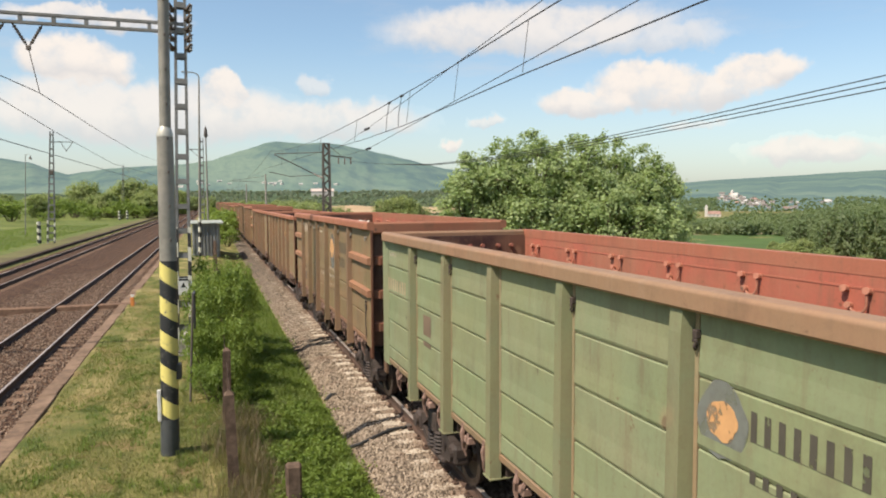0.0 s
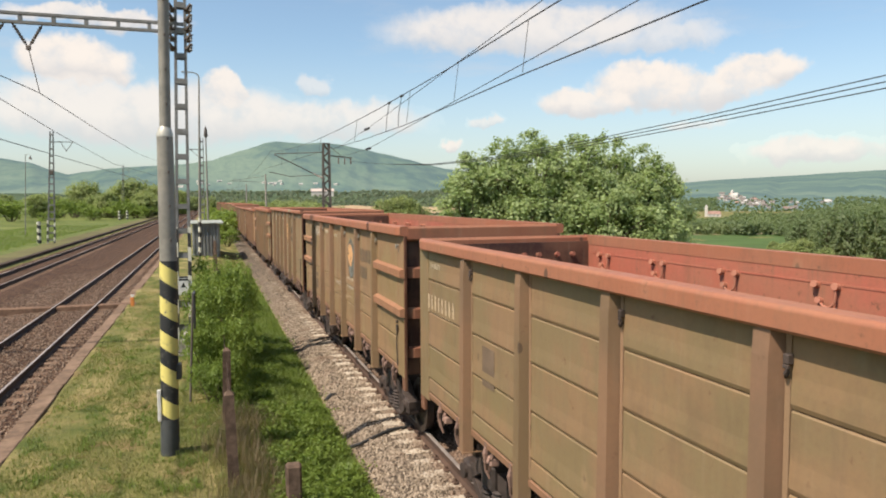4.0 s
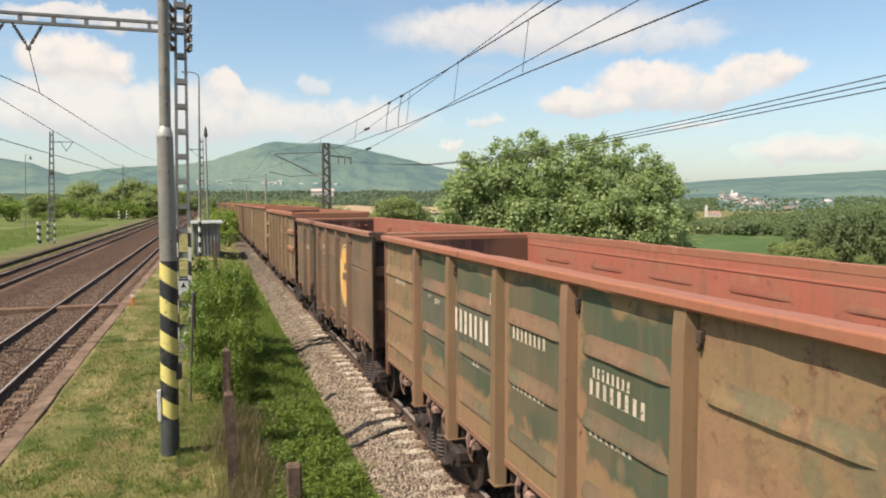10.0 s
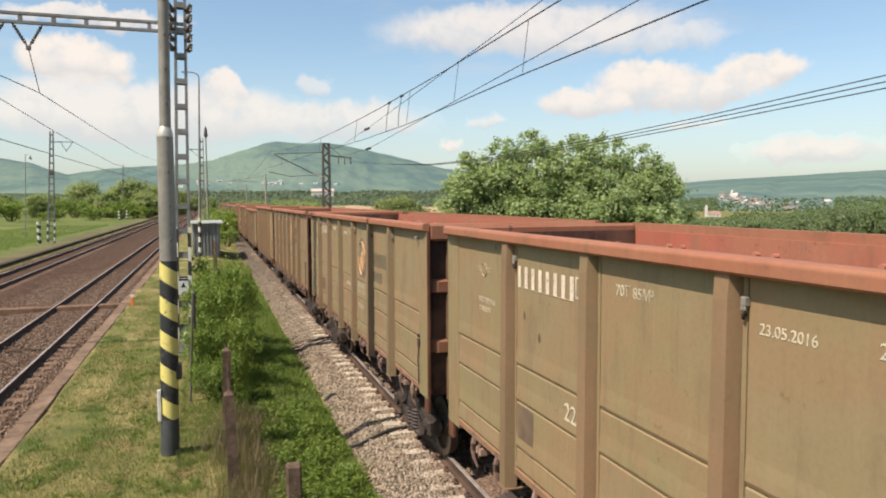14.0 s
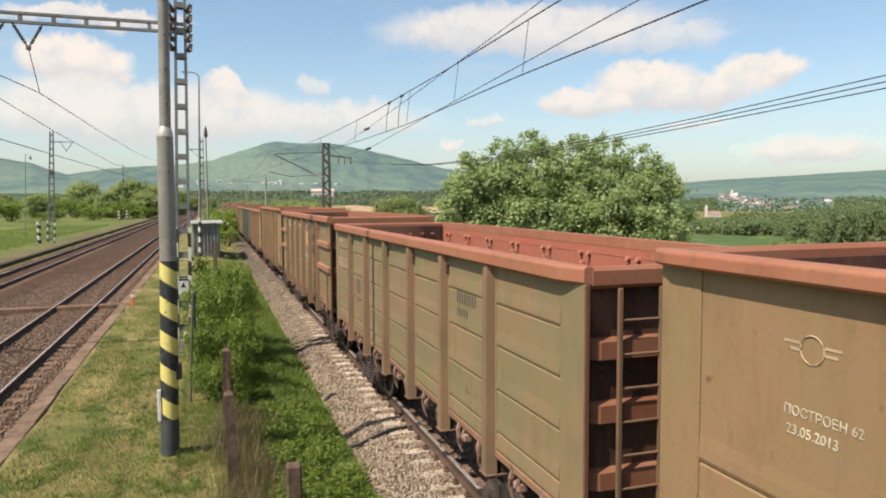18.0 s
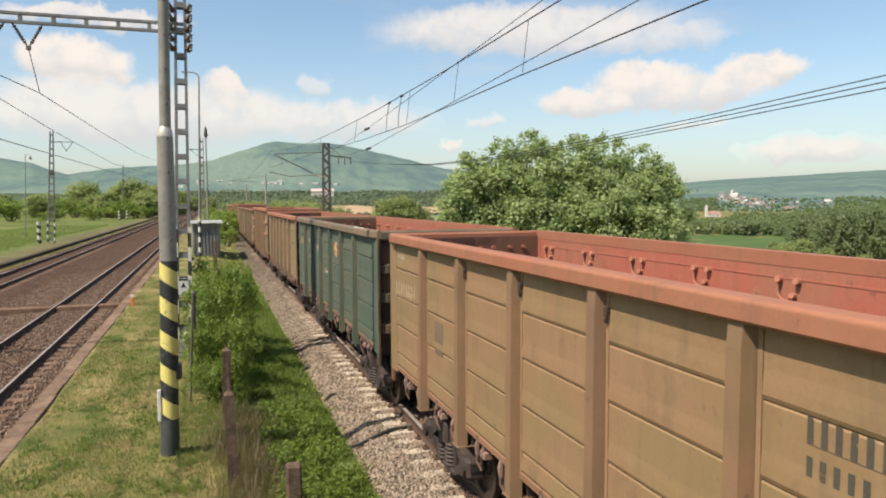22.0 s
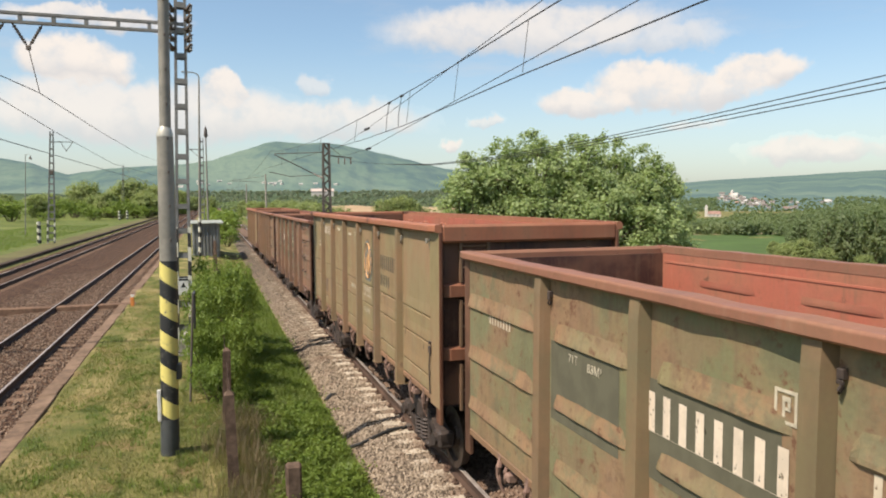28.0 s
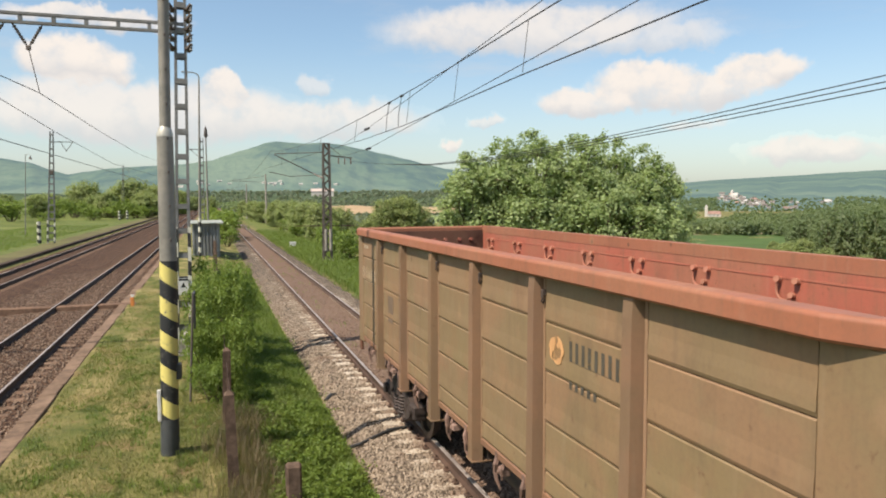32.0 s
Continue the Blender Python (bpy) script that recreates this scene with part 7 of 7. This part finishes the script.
def tree_data(seed, h, spread, n_lobes, clusters, per, leaf, tight, low=0.1, lobe=0.34, reach=0.86):
    """Trunk with limbs, and the crown's leaves over a dome of uneven lobes."""
    rnd = np.random.RandomState(seed)
    wood = Mesh()
    wood.tube([(0, 0, -0.3), (0.05, 0, h * 0.2), (0.1, 0.05, h * 0.45)], [h * 0.032, h * 0.026, h * 0.018], 9)
    lobes = []
    zc, hz = h * (low + 1) / 2, h * (1 - low) / 2
    for k in range(n_lobes):
        u = 1 - 1.95 * (k + 0.5) / n_lobes
        a = k * 2.39996 + rnd.uniform(-0.4, 0.4)
        q = math.sqrt(max(0.0, 1 - u * u)) * rnd.uniform(0.5, reach)
        c = (spread * q * math.cos(a), spread * q * math.sin(a), zc + hz * u * rnd.uniform(0.55, reach - 0.02))
        s = lobe * rnd.uniform(0.8, 1.2)
        lobes.append((c, (spread * s, spread * s, min(spread, hz) * s * rnd.uniform(0.8, 1.05)), clusters))
        mid = (c[0] * 0.4, c[1] * 0.4, h * 0.3 + (c[2] - h * 0.3) * 0.5)
        wood.tube([(0.05, 0.02, h * rnd.uniform(0.12, 0.35)), mid, c], [h * 0.014, h * 0.009, h * 0.003], 6)
        for j in range(3):
            d = rnd.normal(size=3) * spread * s * 0.5
            wood.tube([c, (c[0] + d[0], c[1] + d[1], c[2] + d[2])], [h * 0.004, h * 0.001], 4)
    pts, dirs = clump_points(rnd, lobes, per, tight)
    v, f = leaf_quads(pts, leaf, rnd, 0.45, 0.6, dirs)
    return wood, v, f


def plant(name, m, wood, v, f, leafmat, label, category, group=""):
    t = thing(name, m, label, category, group)
    part("trunk" if category == "tree" else "stem", wood, M_BARK, t, smooth=True)
    me = raw_mesh("crown", v, f, leafmat)
    part("crown", me, None, t)
    return t


# the large trees beside the line, grown close together
for x, y, top, spread, seed, lob in ((12.6, 46.8, 7.2, 2.4, 21, 30), (15.4, 47.2, 8.4, 3.4, 22, 44), (18.2, 47.8, 9.1, 3.9, 23, 50), (21.4, 47.4, 8.8, 4.1, 24, 50), (24.6, 48.0, 9.1, 4.0, 25, 50), (27.0, 47.0, 8.2, 3.1, 26, 34), (28.5, 46.4, 6.8, 2.1, 27, 26),
                                     (16.6, 45.2, 5.4, 3.5, 28, 34), (21.8, 44.8, 5.9, 4.2, 29, 40), (25.9, 45.0, 5.2, 3.1, 30, 30)):
    g = land(x, y)
    w, v, f = tree_data(seed, top - g, spread, int(lob * 0.85), 24, 15, 0.27, 0.3, 0.03, 0.23, 0.9)
    # single shoots that stand out of the crown
    ra = np.random.RandomState(seed + 70)
    sp = [((spread * 0.75 * math.cos(a) * q, spread * 0.75 * math.sin(a) * q, (top - g) * (0.99 - 0.3 * q * q)), (0.22, 0.22, 0.55), 9) for a, q in zip(ra.uniform(0, 6.28, 16), ra.uniform(0.1, 1.0, 16))]
    p, d = clump_points(ra, sp, 9, 0.15)
    v2, f2 = leaf_quads(p, 0.22, ra, 0.45, 0.6, d)
    v, f = np.concatenate([v, v2]), np.concatenate([f, f2 + len(v)])
    plant("broadleaf_tree", pose(x, y, g), w, v, f, M_LEAF, "leafy round-crowned tree in fresh spring green", "tree", "trees beside the line")

# shared trees and bushes: trees 10 m high, bushes 2.4 m
MIDT, FAR, BUSH, SHRUB = [], [], [], []
for seed, sp, low in ((31, 4.2, -0.16), (32, 3.6, -0.2), (33, 4.8, -0.18)):
    w, v, f = tree_data(seed, 10.0, sp, 26, 30, 12, 0.46, 0.36, low, 0.4, 0.7)
    MIDT.append((w.data("trunk", M_BARK), raw_mesh("crown", v, f, M_LEAF3)))
    w, v, f = tree_data(seed + 5, 10.0, sp, 16, 20, 8, 0.66, 0.45, low, 0.42, 0.7)
    FAR.append((w.data("trunk", M_BARK), raw_mesh("crown", v, f, M_LEAF3)))
for seed in (41, 42, 43):
    for kinds, clusters, per, leaf, tight, n in ((BUSH, 46, 11, 0.13, 0.12, 9), (SHRUB, 14, 8, 0.26, 0.2, 7)):
        rnd_ = np.random.RandomState(seed)
        w = Mesh()
        lobes = []
        for k in range(n):
            c = (rnd_.uniform(-1.1, 1.1), rnd_.uniform(-1.1, 1.1), rnd_.uniform(0.5, 1.7))
            lobes.append((c, (0.6, 0.6, 0.55), clusters))
            w.tube([(c[0] * 0.2, c[1] * 0.2, -0.1), (c[0] * 0.6, c[1] * 0.6, c[2] * 0.5), c], [0.05, 0.035, 0.012], 5)
        if kinds is BUSH:
            for k in range(9):
                c = (rnd_.uniform(-1.3, 1.3), rnd_.uniform(-1.3, 1.3), rnd_.uniform(1.6, 2.5))
                lobes.append((c, (0.16, 0.16, 0.3), 8))
        p, d = clump_points(rnd_, lobes, per, tight)
        v, f = leaf_quads(p, leaf, rnd_, 0.45, 0.6, d)
        kinds.append((w.data("stem", M_BARK), raw_mesh("crown", v, f, M_LEAF2)))


def put(kind, x, y, s, label, category, name, group, rnd, dz=0.0, z=None, sz=1.0):
    w, c = kind
    t = new(name)
    g = land(x, y) if z is None else z
    t.matrix_basis = pose(x, y, g + dz, rz=rnd.uniform(0, 360))
    tagged(t, label, category, group)
    for nm, me in (("trunk" if category == "tree" else "stem", w), ("crown", c)):
        o = part(nm, me, None, t)
        o.scale = (s, s, s * sz)
    return t


rnd = random.Random(12)


def row(kinds, high, spots, label, category, name, group, hue=1.0):
    """Plants set out by place, height and width."""
    for x, y, h, w in spots:
        t = put(rnd.choice(kinds), x, y, 1.0, label, category, name, group, rnd)
        for o in t.children:
            o.scale = (w / (8.6 if high else 3.3), w / (8.6 if high else 3.3), h / (10.0 if high else 2.3))


row(MIDT, True, ((8.4, 89.9, 5.3, 4.6), (8.4, 104.6, 5.4, 5.0), (8.4, 127.3, 5.6, 5.2), (7.6, 143.1, 5.4, 5.0), (7.2, 171.9, 5.5, 5.2), (6.9, 200.4, 5.6, 5.0), (6.9, 259.4, 5.8, 5.2), (13.8, 139.6, 6.6, 6.5), (13.4, 163.4, 6.6, 6.0), (14.4, 217.1, 6.9, 7.2), (10.5, 97.0, 5.2, 5.0), (10.5, 115.0, 5.6, 5.5)),
    "small fresh green lineside tree", "tree", "lineside_tree", "trees along the line")
row(SHRUB, False, ((7.3, 72.1, 3.0, 2.8), (7.1, 64.0, 2.5, 2.5), (8.0, 80.0, 2.8, 3.2), (7.0, 98.0, 2.2, 2.6), (7.0, 118.0, 2.4, 3.0)), "fresh green lineside bush", "bush", "lineside_bush", "bushes along the line")
# trees and bushes on the left, behind the verge
row(MIDT, True, ((-46.4, 276.0, 12.6, 13.5), (-32.3, 221.0, 8.0, 8.3), (-28.8, 254.0, 12.8, 15.4), (-21.1, 214.4, 7.4, 9.6), (-38.9, 250.5, 7.2, 9.0), (-20.7, 248.9, 10.2, 10.5), (-50.8, 224.5, 7.1, 7.0), (-62.0, 300.0, 8.0, 12.0), (-75.0, 290.0, 8.5, 12.0), (-14.0, 262.0, 9.0, 9.0), (-36.0, 280.0, 11.0, 12.0), (-24.0, 285.0, 11.5, 12.0)),
    "round-headed green tree behind the verge", "tree", "verge_tree", "trees behind the verge")
row(SHRUB, False, ((-52.1, 180.0, 5.4, 9.4), (-47.1, 181.9, 4.4, 8.6), (-45.1, 228.6, 5.7, 8.4), (-39.0, 210.8, 5.2, 6.4), (-27.0, 204.0, 5.6, 7.4), (-58.0, 186.0, 5.0, 9.0), (-41.5, 190.0, 3.0, 6.0), (-33.0, 200.0, 3.4, 6.0), (-20.0, 203.0, 3.4, 6.0), (-16.5, 215.0, 3.6, 7.0), (-24.0, 212.0, 4.4, 7.5), (-30.0, 216.0, 4.0, 8.0), (-36.0, 222.0, 4.6, 8.0), (-43.0, 240.0, 4.6, 9.0), (-49.0, 250.0, 5.0, 9.0), (-56.0, 255.0, 5.0, 9.0), (-63.0, 240.0, 5.0, 10.0), (-70.0, 260.0, 5.5, 11.0), (-13.5, 240.0, 5.0, 8.0), (-19.0, 235.0, 5.0, 8.0), (-34.0, 245.0, 5.5, 9.0), (-26.0, 240.0, 5.5, 9.0)),
    "rounded green bush behind the verge", "bush", "verge_bush", "bushes behind the verge")
# scrub that runs on along the line
for k in range(44):
    y = 105 + 170 * (k / 44) ** 1.1
    x = 8.5 + rnd.uniform(0, 9) + (y - 74) * 0.02
    if rnd.random() < 0.6:
        put(rnd.choice(MIDT), x + 1.5, y, rnd.uniform(0.38, 0.6), "small fresh green lineside tree", "tree", "lineside_tree", "trees along the line", rnd)
    else:
        put(rnd.choice(SHRUB), x, y, rnd.uniform(1.2, 2.0), "fresh green lineside bush", "bush", "lineside_bush", "bushes along the line", rnd)
for x, y, s in ((6.8, 59.44, 1.0), (7.26, 54.73, 0.9), (6.44, 66.05, 1.0), (6.9, 50.5, 0.7)):
    put(rnd.choice(SHRUB), x, y, s, "fresh green bush at the mast's foot", "bush", "lineside_bush", "bushes along the line", rnd)
for x, y, s in ((20.1, 103.79, 0.62), (23.18, 104.73, 0.72), (25.74, 106.62, 0.6), (29.85, 94.36, 0.45), (33.96, 98.13, 0.45), (37.04, 92.47, 0.5), (31.9, 86.81, 0.4), (27.8, 88.69, 0.4)):
    put(rnd.choice(MIDT), x, y, s, "rounded green tree above the train", "tree", "lineside_tree", "trees along the line", rnd, 0.0, -0.6 - 0.09 * (x - 12))
# trees that close the view down the line
for k in range(46):
    y = 300 + rnd.uniform(0, 160)
    x = rnd.uniform(-26, -3) if k < 18 else rnd.uniform(8, 70)
    put(rnd.choice(FAR), x, y, rnd.uniform(0.5, 0.85), "green tree far down the line", "tree", "distant_tree", "trees far down the line", rnd)
for x, y, s in ((-3.0, 75.48, 0.8), (-3.31, 84.92, 1.5), (-3.4, 91.0, 1.7), (-3.0, 99.07, 1.6), (-3.41, 117.94, 1.6)):
    put(rnd.choice(SHRUB), x, y, s, "green bush behind the shed", "bush", "lineside_bush", "bushes along the line", rnd)
# woods in the valley on the right: the nearest trees one by one, tall and narrow
def skyline(az):
    """How high the valley's woods stand, in degrees, at a bearing."""
    return -1.4 + 0.42 * ease(39.6, 40.8, az) + 0.14 * ease(43.4, 44.6, az) + 0.5 * ease(44.6, 50, az) + 0.14 * noise.noise((az * 1.3, 0.0, 9.0))


for k in range(150):
    az, r = 44.0 + 11 * rnd.random() ** 0.9, rnd.uniform(235, 400)
    x, y = polar(az, r)
    g = land(x, y)
    h = max(7.0, (EYE[2] + math.tan(radians(skyline(az) - rnd.uniform(0.0, 0.9))) * r - g))
    t = put(rnd.choice(FAR), x, y, 1.0, "tall feathery green tree of the valley wood", "tree", "valley_tree", "trees of the valley wood", rnd)
    for o in t.children:
        o.scale = (h / 10 * rnd.uniform(0.5, 0.75),) * 2 + (h / 10,)
        if o.name.startswith("crown"):
            o.material_slots[0].link = "OBJECT"
            o.material_slots[0].material = M_WOODS
for az, r, h in ((44.3, 205, 7.4), (45.2, 200, 8.2), (43.9, 232, 6.0), (46.6, 212, 6.6), (49.0, 190, 5.0), (43.2, 262, 5.2)):
    x, y = polar(az, r)
    put(rnd.choice(MIDT), x, y, h / 10, "round bright green tree before the valley wood", "tree", "valley_tree", "trees of the valley wood", rnd)


def wood(name, spots, label, seed, quads, leaf, mat=None):
    """A far wood: crowns close together, as one mass of leaf clumps."""
    rs_ = np.random.RandomState(seed)
    n = len(spots)
    p = np.array([q[:3] for q in spots])[:, None, :]
    h = np.array([q[3] for q in spots])[:, None, None]
    d = rs_.normal(size=(n, quads, 3))
    d /= np.linalg.norm(d, axis=2)[:, :, None]
    lump = 1 + 0.22 * np.sin(d[..., :1] * 5 + rs_.uniform(0, 6, (n, 1, 1))) * np.sin(d[..., 2:] * 6 + rs_.uniform(0, 6, (n, 1, 1)))
    c = p + np.array([0, 0, 0.52]) * h + d * lump * np.array([0.38, 0.38, 0.48]) * h * rs_.uniform(0.8, 1.02, (n, quads, 1))
    v, f = leaf_quads(c.reshape(-1, 3), leaf, rs_, 0.4, 0.8, d.reshape(-1, 3))
    cloud_mesh(name, v, f, mat or M_WOODS, label, "wood")


spots = []
while len(spots) < 2100:
    az, r = rnd.uniform(19, 58), 428 + 720 * rnd.random() ** 1.5
    x, y = polar(az, r)
    g = max(land(x, y), hill_z(az, r) if r > 880 else -99) - 0.5
    top = min(rnd.uniform(5, 10), EYE[2] + math.tan(radians(skyline(az) - rnd.uniform(0, 0.25))) * r - g)
    if top > 2.0:
        spots.append((x, y, g, top))
wood("valley_wood", spots, "broad mixed woodland filling the valley", 51, 120, 1.5)
spots = []
while len(spots) < 2600:
    az = rnd.uniform(-7, 33)
    r = 470 + 430 * rnd.random() if len(spots) < 700 else 1480 + 290 * rnd.random()
    x, y = EYE[0] + r * math.sin(radians(az)), r * math.cos(radians(az))
    spots.append((x, y, (land(x, y) if r < 900 else ridge_z(az, r)) - 0.8, rnd.uniform(3.5, 6.5) if r < 900 else rnd.uniform(5, 9)))
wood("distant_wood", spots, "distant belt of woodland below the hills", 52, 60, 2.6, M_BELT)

# trees among the village houses, and on the flats that close the view down the line
spots = []
while len(spots) < 1300:
    az, el = rnd.uniform(36.5, 54), rnd.uniform(-1.0, -0.05)
    r = slope_point(az, el, 900) + rnd.uniform(-40, 60)
    core = 39.2 < az < 47.0 and el > -0.85
    if core and rnd.random() < 0.42:
        continue
    x, y = EYE[0] + r * math.sin(radians(az)), r * math.cos(radians(az))
    spots.append((x, y, max(hill_z(az, r), land(x, y)) - 0.8, rnd.uniform(2.5, 4.5) if core else rnd.uniform(4, 8) if el > -0.85 else rnd.uniform(2, 4)))
for k in range(420):
    az, r = rnd.uniform(-4, 5), rnd.uniform(890, 1330)
    x, y = EYE[0] + r * math.sin(radians(az)), r * math.cos(radians(az))
    spots.append((x, y, max(hill_z(az, r), land(x, y)) - 0.8, rnd.uniform(6, 10)))
wood("village_wood", spots, "trees and orchards scattered round the distant village", 53, 40, 2.6)

# bushes on the bank behind the platform fence
rnd = random.Random(6)
for x, y, wide, high in ((-4.55, 15.7, 1.0, 1.0), (-4.55, 16.8, 1.3, 1.5), (-4.45, 18.1, 1.45, 2.0), (-4.4, 19.6, 1.6, 2.4), (-4.35, 21.4, 1.7, 2.5), (-4.3, 23.2, 1.6, 2.3), (-3.8, 20.8, 0.8, 2.35), (-4.1, 15.6, 0.9, 1.25), (-4.15, 17.3, 0.95, 1.6),
                         (-3.3, 30.5, 1.1, 1.0), (-4.5, 28.0, 1.3, 1.2), (-4.5, 35.5, 1.5, 1.0)):
    t = put(rnd.choice(BUSH), x, y, 1.0, "dense fresh green hawthorn bush on the bank", "bush", "bank_bush", "bushes on the bank", rnd, -0.1)
    for o in t.children:
        o.scale = (wide / 3.0, wide / 3.0, high / 2.3)


def blades(name, pts, hmin, hmax, w, mat, label, seed, lean=0.5):
    """Grass blades: bent narrow strips."""
    rnd = np.random.RandomState(seed)
    n = len(pts)
    h = rnd.uniform(hmin, hmax, (n, 1))
    a = rnd.uniform(0, 6.283, n)
    d = np.stack([np.cos(a), np.sin(a), np.zeros(n)], 1)
    s = np.stack([-np.sin(a), np.cos(a), np.zeros(n)], 1) * w * rnd.uniform(0.6, 1.3, (n, 1))
    up = np.array([0, 0, 1.0])
    ln = rnd.uniform(0.15, 1.0, (n, 1)) * lean
    mid = pts + up * h * 0.6 + d * h * ln * 0.3
    tip = pts + up * h * (1 - 0.3 * ln) + d * h * ln
    v = np.stack([pts - s, pts + s, mid + s * 0.8, mid - s * 0.8, tip], 1).reshape(-1, 3)
    b = (np.arange(n) * 5)[:, None]
    f = np.concatenate([b + np.array([[0, 1, 2]]), b + np.array([[0, 2, 3]]), b + np.array([[3, 2, 4]])], 0)
    return cloud_mesh(name, v, f, mat, label, "grass")


rs = np.random.RandomState(17)


def scatter(n, x0, x1, y0, y1, bias=1.6, keep=None):
    x = rs.uniform(x0, x1, n)
    y = y0 + (y1 - y0) * rs.beta(1.0, bias, n)
    p = np.stack([x, y], 1)
    if keep is not None:
        p = p[[keep(a, b) for a, b in p]]
    return np.array([(a, b, land(a, b) - 0.01) for a, b in p])


patchy = lambda a, b: noise.noise((a * 0.9, b * 0.5, 1.0)) + 0.25 * rs.normal() > -0.15
blades("platform_grass", scatter(64000, -7.74, -4.2, 10.5, 46, 2.2, patchy), 0.03, 0.085, 0.006, M_BLADE, "short patchy grass on the platform", 1, 0.8)
blades("platform_tufts", scatter(42000, -7.7, -4.3, 9.5, 40, 2.4, lambda a, b: noise.noise((a * 2.3, b * 1.6, 11.0)) + 0.7 * noise.noise((a * 6.0, b * 5.0, 3.0)) > 0.3), 0.04, 0.15, 0.006, M_LUSH, "taller green tufts in the platform grass", 12, 1.0)
blades("bank_grass", scatter(90000, -5.0, -2.2, 9.5, 60, 2.6, lambda a, b: a > (-3.75 if b < 14.5 else -4.25) + 0.35 * noise.noise((b * 0.7, 0, 2.0)) + 0.16 * rs.normal()), 0.07, 0.24, 0.008, M_LUSH, "tall lush green grass on the bank", 2, 0.9)
blades("dry_weeds", scatter(17000, -5.1, -3.3, 9.6, 14.8, 1.1, lambda a, b: abs(a + 4.05 + 0.2 * math.sin(b * 2.1)) < 0.36 * abs(rs.normal())), 0.08, 0.48, 0.0045, M_DRY, "dry brown weed stalks along the fence", 3, 0.6)
def tufts(n, x0, x1, y0, y1, z, cut=0.0):
    """Grass places on the ballast, in loose groups."""
    p = scatter(n, x0, x1, y0, y1, 1.2, lambda a, b: noise.noise((a * 1.6, b * 0.8, 7.0)) > cut)
    p[:, 2] = [bed_broad(a, b) for a, b in p[:, :2]]
    return p


blades("track_grass", np.concatenate([tufts(1500, -0.6, 0.6, 20, 60, 0, 0.22), tufts(9000, 1.7, 2.9, 14, 90, 0, -0.05), tufts(2500, -2.6, -2.0, 9, 60, 0, 0.05)]), 0.05, 0.2, 0.008, M_LUSH, "grass tufts growing in the ballast", 8, 0.9)
blades("far_bank_grass", scatter(26000, 2.2, 7.8, 34, 120, 1.6), 0.15, 0.5, 0.02, M_LUSH, "green grass beyond the broad-gauge track", 4, 0.8)
blades("verge_grass", scatter(15000, -34, -22.5, 58, 150, 1.3), 0.1, 0.28, 0.025, M_LUSH, "green grass of the far verge", 5, 0.8)
pts = np.concatenate([scatter(150, -3.7, -2.3, 9.6, 15.5, 1.2), scatter(60, -4.3, -2.4, 14.5, 36, 1.6)])
weed = np.concatenate([clump_points(np.random.RandomState(k), [((p[0], p[1], p[2] + 0.12), (0.1 + 0.012 * (k % 14), 0.1 + 0.012 * (k % 14), 0.08 + 0.01 * (k % 17)), 12)], 7, 0.04)[0] for k, p in enumerate(pts)])
v, f = leaf_quads(weed, 0.07, np.random.RandomState(9))
cloud_mesh("bank_weeds", v, f, M_LEAF2, "low broad-leaved weeds on the bank", "weeds")

# ---- what moves ----
def motions():
    """The train comes on; its wheels turn with it."""
    times = [float(k) for k in range(33)]
    for n, w in WAGONS:
        walk(w, [(t, pose(0, place(n, t), 0)) for t in times])
    first = WHEELS[0]
    steps = 1 / 30
    rows = [(k * steps, pose(0, 0, 0, rx=math.degrees((run(k * steps) - run(0)) / 0.475))) for k in range(961)]
    walk(first, rows)
    for ws in WHEELS[1:]:
        ws.rotation_mode = "QUATERNION"
        ws.animation_data_create()
        ws.animation_data.action = first.animation_data.action
        ws.animation_data.action_slot = first.animation_data.action_slot


motions()
